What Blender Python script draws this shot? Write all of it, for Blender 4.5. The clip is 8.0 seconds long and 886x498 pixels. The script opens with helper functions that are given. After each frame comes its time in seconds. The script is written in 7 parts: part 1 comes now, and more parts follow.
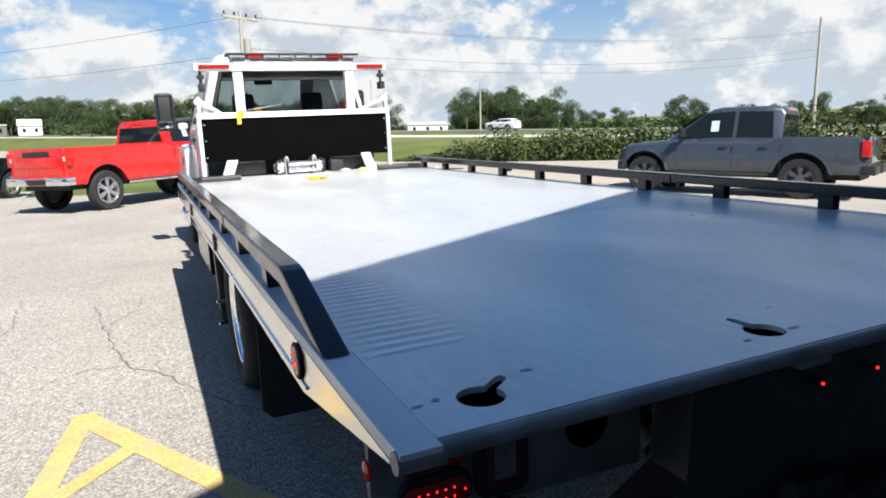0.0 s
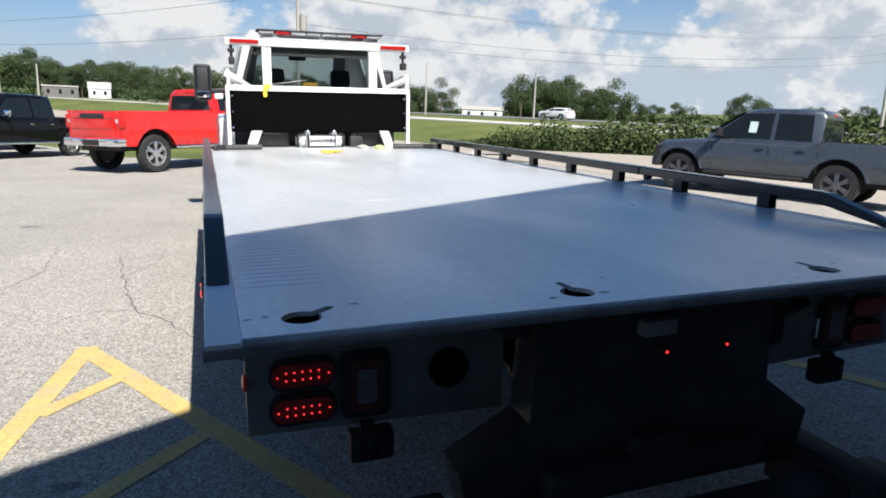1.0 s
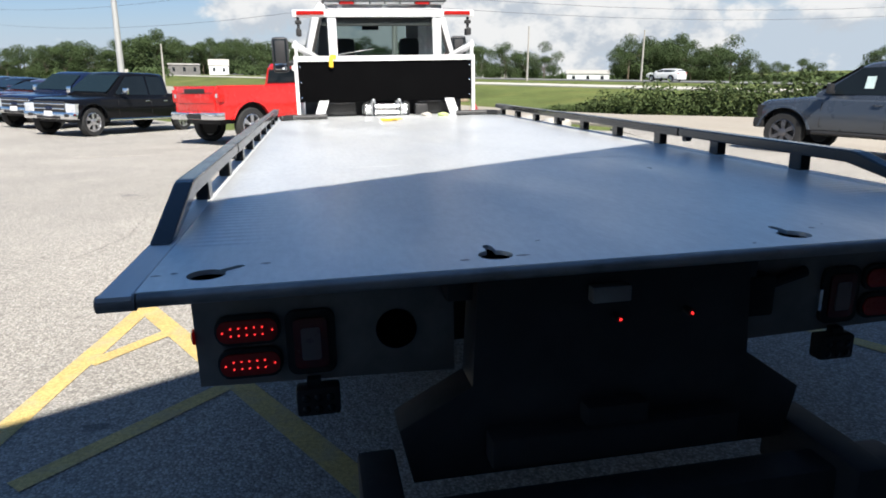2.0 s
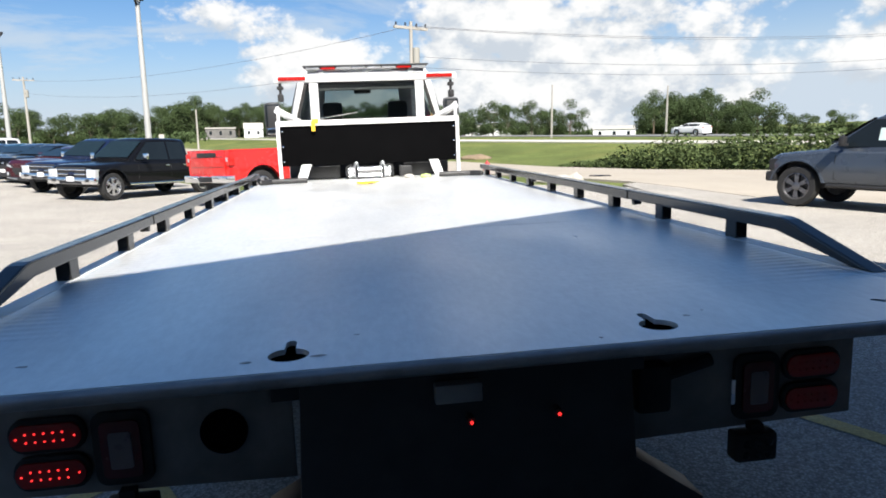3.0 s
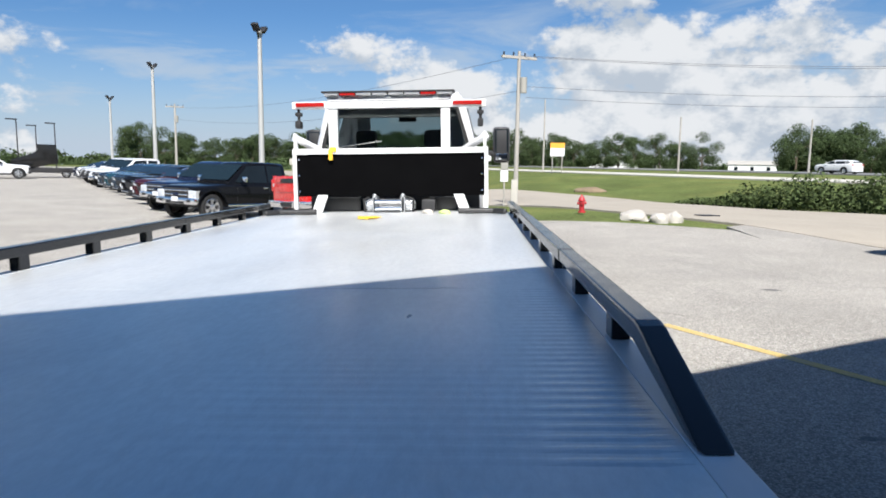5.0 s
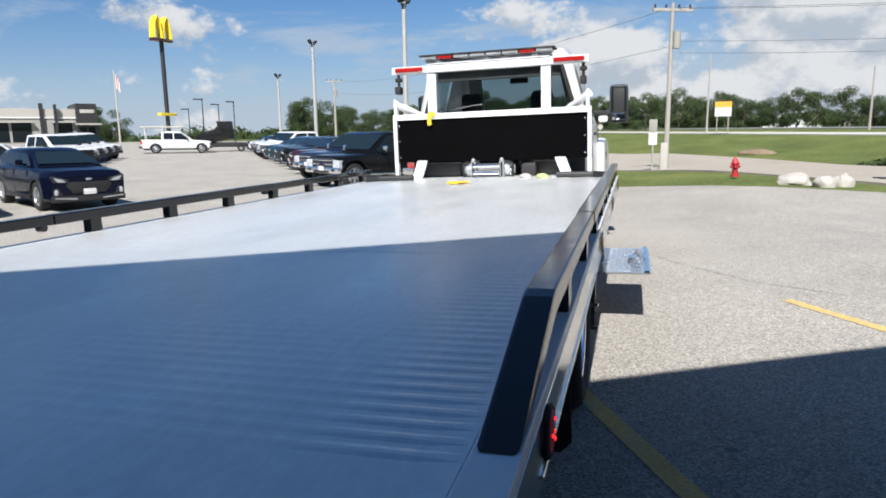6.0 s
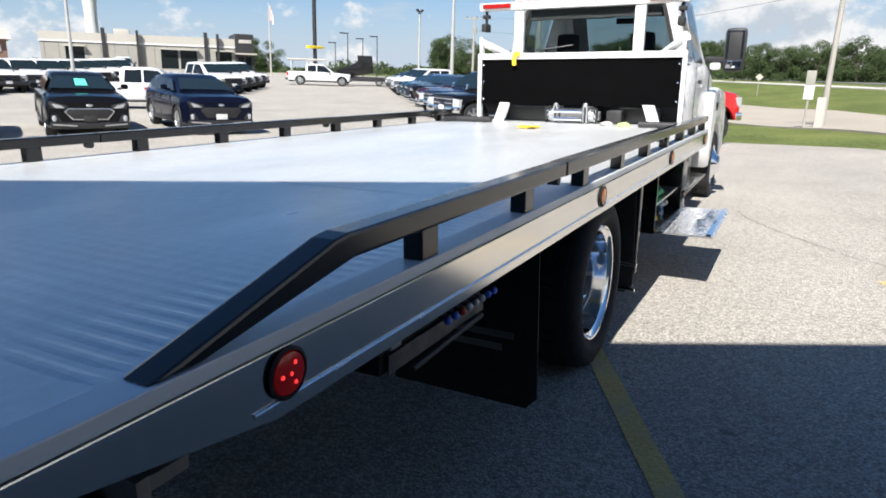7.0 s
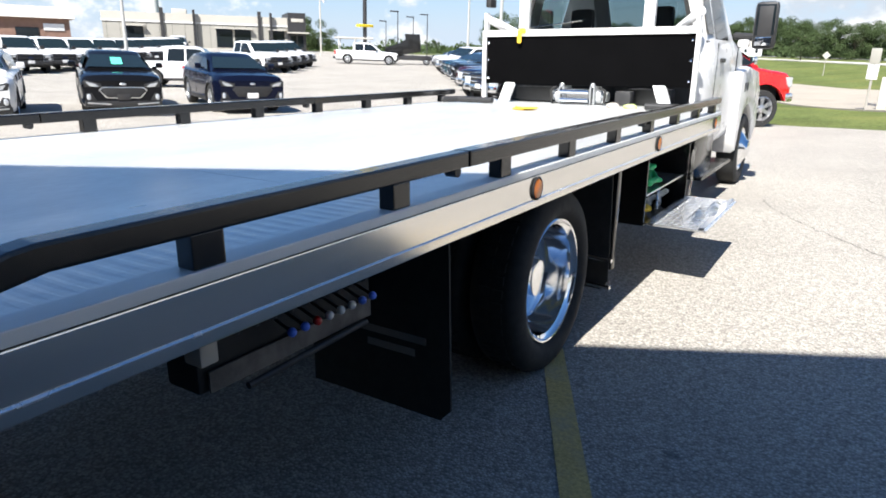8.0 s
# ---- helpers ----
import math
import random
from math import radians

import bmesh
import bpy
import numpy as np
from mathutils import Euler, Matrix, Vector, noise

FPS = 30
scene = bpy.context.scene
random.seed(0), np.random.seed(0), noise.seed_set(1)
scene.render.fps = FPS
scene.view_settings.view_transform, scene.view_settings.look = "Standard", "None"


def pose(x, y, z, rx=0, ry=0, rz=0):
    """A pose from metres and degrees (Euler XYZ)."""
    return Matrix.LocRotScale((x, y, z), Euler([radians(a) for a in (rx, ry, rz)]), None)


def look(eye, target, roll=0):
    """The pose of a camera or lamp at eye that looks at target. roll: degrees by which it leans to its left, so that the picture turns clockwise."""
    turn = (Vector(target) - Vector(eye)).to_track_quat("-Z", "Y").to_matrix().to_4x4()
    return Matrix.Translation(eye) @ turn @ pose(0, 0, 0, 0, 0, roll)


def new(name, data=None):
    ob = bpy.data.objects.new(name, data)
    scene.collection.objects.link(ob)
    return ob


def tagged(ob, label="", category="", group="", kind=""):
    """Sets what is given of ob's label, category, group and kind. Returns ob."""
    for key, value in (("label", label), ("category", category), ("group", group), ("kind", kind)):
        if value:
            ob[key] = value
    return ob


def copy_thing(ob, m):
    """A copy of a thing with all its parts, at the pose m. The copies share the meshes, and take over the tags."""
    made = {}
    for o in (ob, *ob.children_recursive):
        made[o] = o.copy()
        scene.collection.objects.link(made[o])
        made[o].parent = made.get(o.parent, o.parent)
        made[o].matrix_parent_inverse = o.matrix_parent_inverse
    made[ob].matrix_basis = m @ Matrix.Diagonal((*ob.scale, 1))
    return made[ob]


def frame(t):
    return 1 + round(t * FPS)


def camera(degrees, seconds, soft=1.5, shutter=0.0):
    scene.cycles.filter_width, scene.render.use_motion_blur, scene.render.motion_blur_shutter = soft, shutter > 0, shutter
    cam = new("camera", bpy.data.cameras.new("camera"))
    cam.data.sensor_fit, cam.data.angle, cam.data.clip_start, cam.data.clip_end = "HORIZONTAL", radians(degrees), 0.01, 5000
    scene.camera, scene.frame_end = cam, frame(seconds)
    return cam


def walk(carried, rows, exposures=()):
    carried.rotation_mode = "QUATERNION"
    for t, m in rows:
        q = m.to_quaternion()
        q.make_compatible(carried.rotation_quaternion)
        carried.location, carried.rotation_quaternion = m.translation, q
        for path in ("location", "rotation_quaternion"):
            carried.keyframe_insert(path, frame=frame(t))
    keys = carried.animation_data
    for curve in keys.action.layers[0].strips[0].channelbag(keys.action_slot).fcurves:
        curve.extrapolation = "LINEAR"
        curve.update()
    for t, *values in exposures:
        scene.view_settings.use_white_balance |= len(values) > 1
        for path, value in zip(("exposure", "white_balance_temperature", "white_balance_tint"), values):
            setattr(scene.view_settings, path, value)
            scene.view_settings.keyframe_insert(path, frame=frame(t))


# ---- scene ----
cam = camera(68.5, 8.0, soft=1.8)
PATH = [
    (0, (-1.593, -0.228, 1.514), (-0.789, 1.565, 1.139), -2.5),
    (0.5, (-1.412, -0.456, 1.502), (-0.751, 1.388, 1.097), -3.0),
    (1, (-1.285, -0.665, 1.497), (-0.618, 1.173, 1.079), 0.8),
    (1.5, (-1.137, -0.782, 1.484), (-0.694, 1.12, 1.054), -0.8),
    (1.7, (-1.017, -0.801, 1.477), (-0.619, 1.09, 0.961), -1.0),
    (2.8, (-0.388, -0.727, 1.499), (-0.118, 1.215, 1.107), -1.2),
    (3, (-0.269, -0.657, 1.499), (0.004, 1.295, 1.158), -2.2),
    (3.5, (0.064, -0.523, 1.484), (0.305, 1.436, 1.161), -4.6),
    (4, (0.364, -0.412, 1.503), (0.453, 1.546, 1.108), -1.7),
    (4.2, (0.453, -0.329, 1.491), (0.496, 1.635, 1.114), -2.0),
    (5.3, (1.089, 0.099, 1.511), (0.869, 2.074, 1.285), -0.1),
    (5.5, (1.221, 0.117, 1.494), (0.879, 2.071, 1.241), -0.4),
    (6, (1.442, 0.26, 1.455), (0.886, 2.153, 1.124), -2.2),
    (6.5, (1.671, 0.437, 1.409), (0.985, 2.263, 0.966), -1.6),
    (7, (1.999, 0.531, 1.434), (1.087, 2.241, 0.94), 0.3),
    (7.5, (2.228, 0.708, 1.432), (1.227, 2.364, 0.925), -2.2),
    (8, (2.325, 1.006, 1.434), (1.291, 2.625, 0.881), 0.3),
]
walk(cam, [(t, look(eye, target, roll)) for t, eye, target, roll in PATH],
     exposures=[(0, 1.02, 6550, 10), (0.5, 0.86, 6450, 10), (1.7, 0.90, 6550, 10), (3, 1.13, 6650, 10), (4.2, 1.05, 6550, 10), (5.5, 0.77, 6300, 10), (6.5, 0.74, 6450, 10), (7, 1.02, 6500, 10), (8, 1.32, 6450, 10)])

# ---- world and sun ----
SUN = Vector((-0.115, 0.90, -1.0)).normalized()      # the way the sunlight travels
world = bpy.data.worlds.new("sky")
scene.world = world
world.use_nodes = True
wt = world.node_tree
wt.nodes.clear()
sky = wt.nodes.new("ShaderNodeTexSky")
sky.sky_type = "NISHITA"
sky.sun_disc = False
sky.sun_elevation = math.asin(-SUN.z)
sky.sun_rotation = math.atan2(-SUN.x, -SUN.y)
sky.air_density, sky.dust_density, sky.ozone_density = 1.0, 0.6, 1.5
tc = wt.nodes.new("ShaderNodeTexCoord")
sep = wt.nodes.new("ShaderNodeSeparateXYZ")
wt.links.new(tc.outputs["Generated"], sep.inputs[0])


def wmath(op, a, b=None, c=None, clamp=False):
    n = wt.nodes.new("ShaderNodeMath")
    n.operation, n.use_clamp = op, clamp
    for i, v in enumerate((a, b, c)):
        if v is None:
            continue
        if isinstance(v, (int, float)):
            n.inputs[i].default_value = v
        else:
            wt.links.new(v, n.inputs[i])
    return n.outputs[0]


def wramp(fac, lo, hi):
    n = wt.nodes.new("ShaderNodeMapRange")
    n.interpolation_type = "SMOOTHSTEP"
    wt.links.new(fac, n.inputs[0])
    n.inputs[1].default_value, n.inputs[2].default_value = lo, hi
    return n.outputs[0]


# clouds: heaps of cumulus with thin high haze, laid over the whole sky by direction
def wvec(sx, sy, sz, ox=0.0, oy=0.0, oz=0.0):
    n = wt.nodes.new("ShaderNodeMapping")
    n.inputs["Scale"].default_value = (sx, sy, sz)
    n.inputs["Location"].default_value = (ox, oy, oz)
    wt.links.new(tc.outputs["Generated"], n.inputs[0])
    return n.outputs[0]


def wnoise(scale, detail, rough, vec, distort=0.0):
    n = wt.nodes.new("ShaderNodeTexNoise")
    n.inputs["Scale"].default_value = scale
    n.inputs["Detail"].default_value = detail
    n.inputs["Roughness"].default_value = rough
    n.inputs["Distortion"].default_value = distort
    wt.links.new(vec, n.inputs["Vector"])
    return n.outputs[0]


def billow(vec, scale):
    n = wt.nodes.new("ShaderNodeTexVoronoi")
    n.feature, n.normalize = "SMOOTH_F1", True
    n.inputs["Scale"].default_value = scale
    n.inputs["Detail"].default_value = 4.0
    n.inputs["Roughness"].default_value = 0.55
    n.inputs["Lacunarity"].default_value = 2.3
    n.inputs["Smoothness"].default_value = 0.35
    wt.links.new(vec, n.inputs["Vector"])
    return n.outputs["Distance"]


def heap_shape(up):
    """Density of the heaped clouds, a little higher up by `up`."""
    soft = wnoise(2.6, 2, 0.5, wvec(1, 1, 1.6, 0.35, 0.7, up * 1.6))
    puffs = billow(wvec(1, 1, 1.5, 1.3, 0.2, 0.4 + up * 1.5), 10.0)
    fray = wnoise(26.0, 5, 0.6, wvec(1, 1, 1.4, 0, 0, up * 1.4))
    return wmath("ADD", wmath("ADD", wmath("MULTIPLY", soft, 0.85), wmath("MULTIPLY", puffs, -0.42)), wmath("MULTIPLY", fray, 0.16))


elev, east = sep.outputs[2], sep.outputs[0]
more_east = wmath("MULTIPLY", wmath("MINIMUM", wmath("MAXIMUM", east, -0.65), 0.30), 0.13)
less_high = wmath("MULTIPLY", wramp(elev, 0.15, 0.34), 0.30)
shape = wmath("SUBTRACT", wmath("ADD", heap_shape(0.0), more_east), less_high)
raised = wmath("SUBTRACT", wmath("ADD", heap_shape(0.028), more_east), less_high)
cumulus = wramp(shape, 0.335, 0.40)
streak = wnoise(3.4, 7, 0.6, wvec(1, 1, 5.0, 4.0, 2.0, 0), 0.5)
haze = wmath("MULTIPLY", wramp(streak, 0.42, 0.66), wmath("MULTIPLY", wramp(elev, 0.32, 0.12), 0.80))
veil = wmath("ADD", wmath("MULTIPLY", wramp(elev, 0.14, -0.02), 0.85), wmath("MULTIPLY", wmath("MULTIPLY", wramp(elev, 0.225, 0.07), wmath("ADD", wmath("MULTIPLY", wramp(east, -0.35, 0.35), 0.35), 0.65)), 0.62))
thinner = wmath("MAXIMUM", haze, veil, clamp=True)
shade = wramp(wmath("SUBTRACT", shape, raised), -0.06, 0.05)
cloudcol = wt.nodes.new("ShaderNodeMix")
cloudcol.data_type = "RGBA"
cloudcol.inputs["A"].default_value = (7.6, 8.5, 9.6, 1)
cloudcol.inputs["B"].default_value = (12.2, 12.4, 12.6, 1)
wt.links.new(shade, cloudcol.inputs["Factor"])
blue = wt.nodes.new("ShaderNodeMix")
blue.data_type, blue.blend_type = "RGBA", "MULTIPLY"
blue.inputs["Factor"].default_value = 1.0
wt.links.new(sky.outputs[0], blue.inputs["A"])
blue.inputs["B"].default_value = (0.80, 1.20, 1.60, 1)
skymix = wt.nodes.new("ShaderNodeMix")
skymix.data_type = "RGBA"
hazy = wt.nodes.new("ShaderNodeMix")
hazy.data_type = "RGBA"
wt.links.new(thinner, hazy.inputs["Factor"])
wt.links.new(blue.outputs["Result"], hazy.inputs["A"])
hazy.inputs["B"].default_value = (7.6, 8.9, 10.4, 1)
wt.links.new(cumulus, skymix.inputs["Factor"])
wt.links.new(hazy.outputs["Result"], skymix.inputs["A"])
wt.links.new(cloudcol.outputs["Result"], skymix.inputs["B"])
bg = wt.nodes.new("ShaderNodeBackground")
bg.inputs["Strength"].default_value = 0.0374
wt.links.new(skymix.outputs["Result"], bg.inputs["Color"])
wout = wt.nodes.new("ShaderNodeOutputWorld")
wt.links.new(bg.outputs[0], wout.inputs[0])

lamp = bpy.data.lights.new("sun", "SUN")
lamp.energy, lamp.angle, lamp.color = 5.0, radians(0.53), (1.0, 0.96, 0.9)
sun = new("sun", lamp)
sun.matrix_world = look((0, 0, 40), Vector((0, 0, 40)) + SUN)


# ---- materials ----
def mat(name, color, rough=0.5, metal=0.0, vary=0.12, scale=8.0, grain=0.0, grain_scale=120.0, bump=0.0,
        bump_scale=60.0, coat=0.0, spec=0.5, dirt=None, dirt_scale=2.0, dirt_amount=0.4, rvary=0.1, stretch=None, emit=None, power=0.0):
    m = bpy.data.materials.new(name)
    m.use_nodes = True
    nt = m.node_tree
    b = nt.nodes["Principled BSDF"]
    b.inputs["Roughness"].default_value = rough
    b.inputs["Metallic"].default_value = metal
    b.inputs["Specular IOR Level"].default_value = spec
    b.inputs["Coat Weight"].default_value = coat
    b.inputs["Coat Roughness"].default_value = 0.04
    co = nt.nodes.new("ShaderNodeTexCoord").outputs["Object"]
    if stretch:
        mp = nt.nodes.new("ShaderNodeMapping")
        mp.inputs["Scale"].default_value = stretch
        nt.links.new(co, mp.inputs[0])
        co = mp.outputs[0]

    def noise_(s, d=4, r=0.6):
        n = nt.nodes.new("ShaderNodeTexNoise")
        n.inputs["Scale"].default_value, n.inputs["Detail"].default_value, n.inputs["Roughness"].default_value = s, d, r
        nt.links.new(co, n.inputs["Vector"])
        return n.outputs[0]

    def ranged(v, a, c, lo, hi):
        n = nt.nodes.new("ShaderNodeMapRange")
        n.inputs[1].default_value, n.inputs[2].default_value, n.inputs[3].default_value, n.inputs[4].default_value = a, c, lo, hi
        nt.links.new(v, n.inputs[0])
        return n.outputs[0]

    def scaled(col, fac):
        n = nt.nodes.new("ShaderNodeMix")
        n.data_type, n.blend_type = "RGBA", "MULTIPLY"
        n.inputs["Factor"].default_value = 1.0
        for sock, v in (("A", col), ("B", fac)):
            if isinstance(v, tuple):
                n.inputs[sock].default_value = (*v, 1)
            else:
                nt.links.new(v, n.inputs[sock])
        return n.outputs["Result"]

    col = tuple(color)
    if vary:
        col = scaled(col, ranged(noise_(scale), 0.25, 0.75, 1 - vary, 1 + vary))
    if grain:
        col = scaled(col, ranged(noise_(grain_scale, 3, 0.7), 0.36, 0.64, 1 - grain, 1 + grain))
    if dirt:
        n = nt.nodes.new("ShaderNodeMix")
        n.data_type = "RGBA"
        nt.links.new(ranged(noise_(dirt_scale, 6, 0.65), 0.48, 0.7, 0, dirt_amount), n.inputs["Factor"])
        if isinstance(col, tuple):
            n.inputs["A"].default_value = (*col, 1)
        else:
            nt.links.new(col, n.inputs["A"])
        n.inputs["B"].default_value = (*dirt, 1)
        col = n.outputs["Result"]
    if isinstance(col, tuple):
        b.inputs["Base Color"].default_value = (*col, 1)
    else:
        nt.links.new(col, b.inputs["Base Color"])
    if rvary:
        nt.links.new(ranged(noise_(scale * 1.7), 0.25, 0.75, max(0, rough - rvary), min(1, rough + rvary)), b.inputs["Roughness"])
    if bump:
        bn = nt.nodes.new("ShaderNodeBump")
        bn.inputs["Strength"].default_value, bn.inputs["Distance"].default_value = bump, 0.01
        nt.links.new(noise_(bump_scale, 4, 0.65), bn.inputs["Height"])
        nt.links.new(bn.outputs[0], b.inputs["Normal"])
    if emit:
        b.inputs["Emission Color"].default_value = (*emit, 1)
        b.inputs["Emission Strength"].default_value = power
    return m


def glass(name, tint, rough=0.02):
    m = bpy.data.materials.new(name)
    m.use_nodes = True
    nt = m.node_tree
    nt.nodes.clear()
    out = nt.nodes.new("ShaderNodeOutputMaterial")
    mix = nt.nodes.new("ShaderNodeMixShader")
    tr = nt.nodes.new("ShaderNodeBsdfTransparent")
    tr.inputs[0].default_value = (*tint, 1)
    gl = nt.nodes.new("ShaderNodeBsdfGlossy")
    gl.inputs["Roughness"].default_value = rough
    lw = nt.nodes.new("ShaderNodeLayerWeight")
    pw = nt.nodes.new("ShaderNodeMath")
    pw.operation = "POWER"
    pw.inputs[1].default_value = 4.0
    nt.links.new(lw.outputs["Facing"], pw.inputs[0])
    fr = nt.nodes.new("ShaderNodeMapRange")
    fr.inputs[3].default_value, fr.inputs[4].default_value = 0.05, 0.9
    nt.links.new(pw.outputs[0], fr.inputs[0])
    for a, c in ((fr.outputs[0], mix.inputs[0]), (tr.outputs[0], mix.inputs[1]), (gl.outputs[0], mix.inputs[2]), (mix.outputs[0], out.inputs[0])):
        nt.links.new(a, c)
    return m


def asphalt():
    """Weathered asphalt: pale and dark stone chips in a grey binder, worn and stained in large patches."""
    m = bpy.data.materials.new("weathered asphalt")
    m.use_nodes = True
    nt = m.node_tree
    b = nt.nodes["Principled BSDF"]
    b.inputs["Roughness"].default_value, b.inputs["Specular IOR Level"].default_value = 0.9, 0.2
    co = nt.nodes.new("ShaderNodeTexCoord").outputs["Object"]

    def noise_(s, d, r):
        n = nt.nodes.new("ShaderNodeTexNoise")
        n.inputs["Scale"].default_value, n.inputs["Detail"].default_value, n.inputs["Roughness"].default_value = s, d, r
        nt.links.new(co, n.inputs["Vector"])
        return n.outputs[0]

    def ranged(v, a, c, lo, hi):
        n = nt.nodes.new("ShaderNodeMapRange")
        for k, x in enumerate((a, c, lo, hi)):
            n.inputs[k + 1].default_value = x
        nt.links.new(v, n.inputs[0])
        return n.outputs[0]

    def mixed(kind, fac, a, c):
        n = nt.nodes.new("ShaderNodeMix")
        n.data_type, n.blend_type = "RGBA", kind
        for sock, v in (("Factor", fac), ("A", a), ("B", c)):
            if isinstance(v, (tuple, float)):
                n.inputs[sock].default_value = v
            else:
                nt.links.new(v, n.inputs[sock])
        return n.outputs["Result"]
    chips = nt.nodes.new("ShaderNodeTexVoronoi")
    chips.inputs["Scale"].default_value = 85.0
    nt.links.new(co, chips.inputs["Vector"])
    one = nt.nodes.new("ShaderNodeSeparateColor")
    nt.links.new(chips.outputs["Color"], one.inputs[0])
    tone = ranged(one.outputs[0], 0.0, 1.0, 0.66, 1.32)
    col = mixed("MULTIPLY", 1.0, (0.388, 0.363, 0.321, 1), tone)
    col = mixed("MIX", ranged(one.outputs[1], 0.90, 0.93, 0.0, 0.7), col, (0.52, 0.50, 0.47, 1))
    col = mixed("MIX", ranged(chips.outputs["Distance"], 0.35, 0.75, 0.0, 0.55), col, (0.14, 0.13, 0.12, 1))
    col = mixed("MULTIPLY", 1.0, col, ranged(noise_(22, 4, 0.65), 0.3, 0.7, 0.84, 1.14))
    col = mixed("MULTIPLY", 1.0, col, ranged(noise_(0.55, 5, 0.6), 0.28, 0.72, 0.87, 1.10))
    col = mixed("MIX", ranged(noise_(0.33, 6, 0.65), 0.5, 0.72, 0.0, 0.34), col, (0.18, 0.172, 0.164, 1))
    nt.links.new(col, b.inputs["Base Color"])
    bn = nt.nodes.new("ShaderNodeBump")
    bn.inputs["Strength"].default_value, bn.inputs["Distance"].default_value = 0.6, 0.006
    nt.links.new(ranged(chips.outputs["Distance"], 0.0, 0.8, 1.0, 0.0), bn.inputs["Height"])
    nt.links.new(bn.outputs[0], b.inputs["Normal"])
    return m


M_ASPHALT = asphalt()
M_CONCRETE = mat("drive concrete", (0.335, 0.298, 0.245), 0.9, vary=0.1, scale=0.4, grain=0.1, grain_scale=30, bump=0.2, spec=0.3)
M_ROAD = mat("highway asphalt", (0.16, 0.16, 0.16), 0.9, vary=0.1, scale=0.2)
M_SHOULDER = mat("pale shoulder", (0.46, 0.435, 0.385), 0.9, vary=0.08, scale=0.3)
M_GRASS = mat("mown grass", (0.098, 0.122, 0.037), 0.95, vary=0.35, scale=0.25, grain=0.4, grain_scale=9, bump=0.6, bump_scale=14,
              dirt=(0.2, 0.19, 0.06), dirt_scale=0.12, dirt_amount=0.6, spec=0.1)
M_YELLOW = mat("faded yellow paint", (0.52, 0.38, 0.14), 0.8, vary=0.15, scale=3, grain=0.2, grain_scale=60, dirt=(0.36, 0.33, 0.25), dirt_scale=5, dirt_amount=0.6, bump=0.3, bump_scale=90)
M_STAIN = mat("oil stain", (0.16, 0.15, 0.14), 0.75, vary=0.3, scale=4, grain=0.4, grain_scale=75)
M_CRACK = mat("crack", (0.13, 0.12, 0.11), 0.95, vary=0.3, scale=6)
M_DECK = mat("galvanised deck", (0.74, 0.75, 0.735), 0.36, 0.50, vary=0.10, scale=1.2, grain=0.05, grain_scale=40, dirt=(0.41, 0.44, 0.47), dirt_scale=1.4, dirt_amount=0.34,
             stretch=(1, 0.35, 1), bump=0.05, bump_scale=18, rvary=0.10)
M_FLANGE = mat("pale galvanised flange", (0.70, 0.72, 0.72), 0.42, 0.15, vary=0.08, scale=5, stretch=(1, 0.3, 1), dirt=(0.5, 0.52, 0.55), dirt_scale=4, dirt_amount=0.3)
M_STEEL = mat("brushed stainless", (0.74, 0.72, 0.685), 0.16, 1.0, vary=0.06, scale=1.5, stretch=(4, 0.6, 8), rvary=0.04, bump=0.02, bump_scale=3)
M_BOARD = mat("dull lamp board steel", (0.21, 0.20, 0.185), 0.5, 0.3, vary=0.3, scale=6)
M_WORN = mat("worn dark steel", (0.27, 0.265, 0.255), 0.45, 0.5, vary=0.3, scale=9)
M_BLACK = mat("black paint", (0.010, 0.010, 0.010), 0.17, vary=0.2, scale=5, rvary=0.05)
M_BLACKM = mat("matt black", (0.014, 0.014, 0.015), 0.75, vary=0.3, scale=5)
M_RUBBER = mat("tyre rubber", (0.018, 0.018, 0.018), 0.85, vary=0.2, scale=12, bump=0.2, bump_scale=40)
M_WHITE = mat("white paint", (0.65, 0.65, 0.65), 0.3, vary=0.03, scale=2, coat=0.4, dirt=(0.6, 0.6, 0.58), dirt_scale=2, dirt_amount=0.2)
M_ALU = mat("bare aluminium", (0.72, 0.73, 0.74), 0.34, 1.0, vary=0.06, scale=4)
M_TREAD = mat("bright tread plate", (0.86, 0.87, 0.88), 0.22, 0.85, vary=0.06, scale=4)
M_CHROME = mat("polished wheel", (0.85, 0.86, 0.88), 0.08, 1.0, vary=0.03, scale=4, rvary=0.03)
M_PLASTIC = mat("dark plastic", (0.018, 0.018, 0.019), 0.5, vary=0.15, scale=8)
M_DARK = mat("dark steel", (0.02, 0.02, 0.022), 0.5, 0.0, vary=0.35, scale=6, dirt=(0.05, 0.045, 0.04), dirt_scale=4)
M_GLASS = glass("tinted glass", (0.50, 0.57, 0.57))
M_DGLASS = mat("dark car glass", (0.010, 0.014, 0.017), 0.03, vary=0.1, scale=2, spec=0.25, rvary=0.01)
M_WGLASS = mat("windscreen glass", (0.010, 0.018, 0.021), 0.03, vary=0.05, scale=3, spec=0.36, rvary=0.01)
M_PANEL = mat("dead black panel", (0.0022, 0.0022, 0.0025), 0.9, vary=0.2, scale=4, spec=0.03)
M_REDL = mat("red lens", (0.30, 0.012, 0.010), 0.15, vary=0.1, scale=30)
M_REVL = mat("smoked red lens", (0.085, 0.008, 0.008), 0.2, vary=0.1, scale=30)
M_REDTL = mat("red vehicle lamp", (0.5, 0.015, 0.012), 0.15, vary=0.1, scale=30)
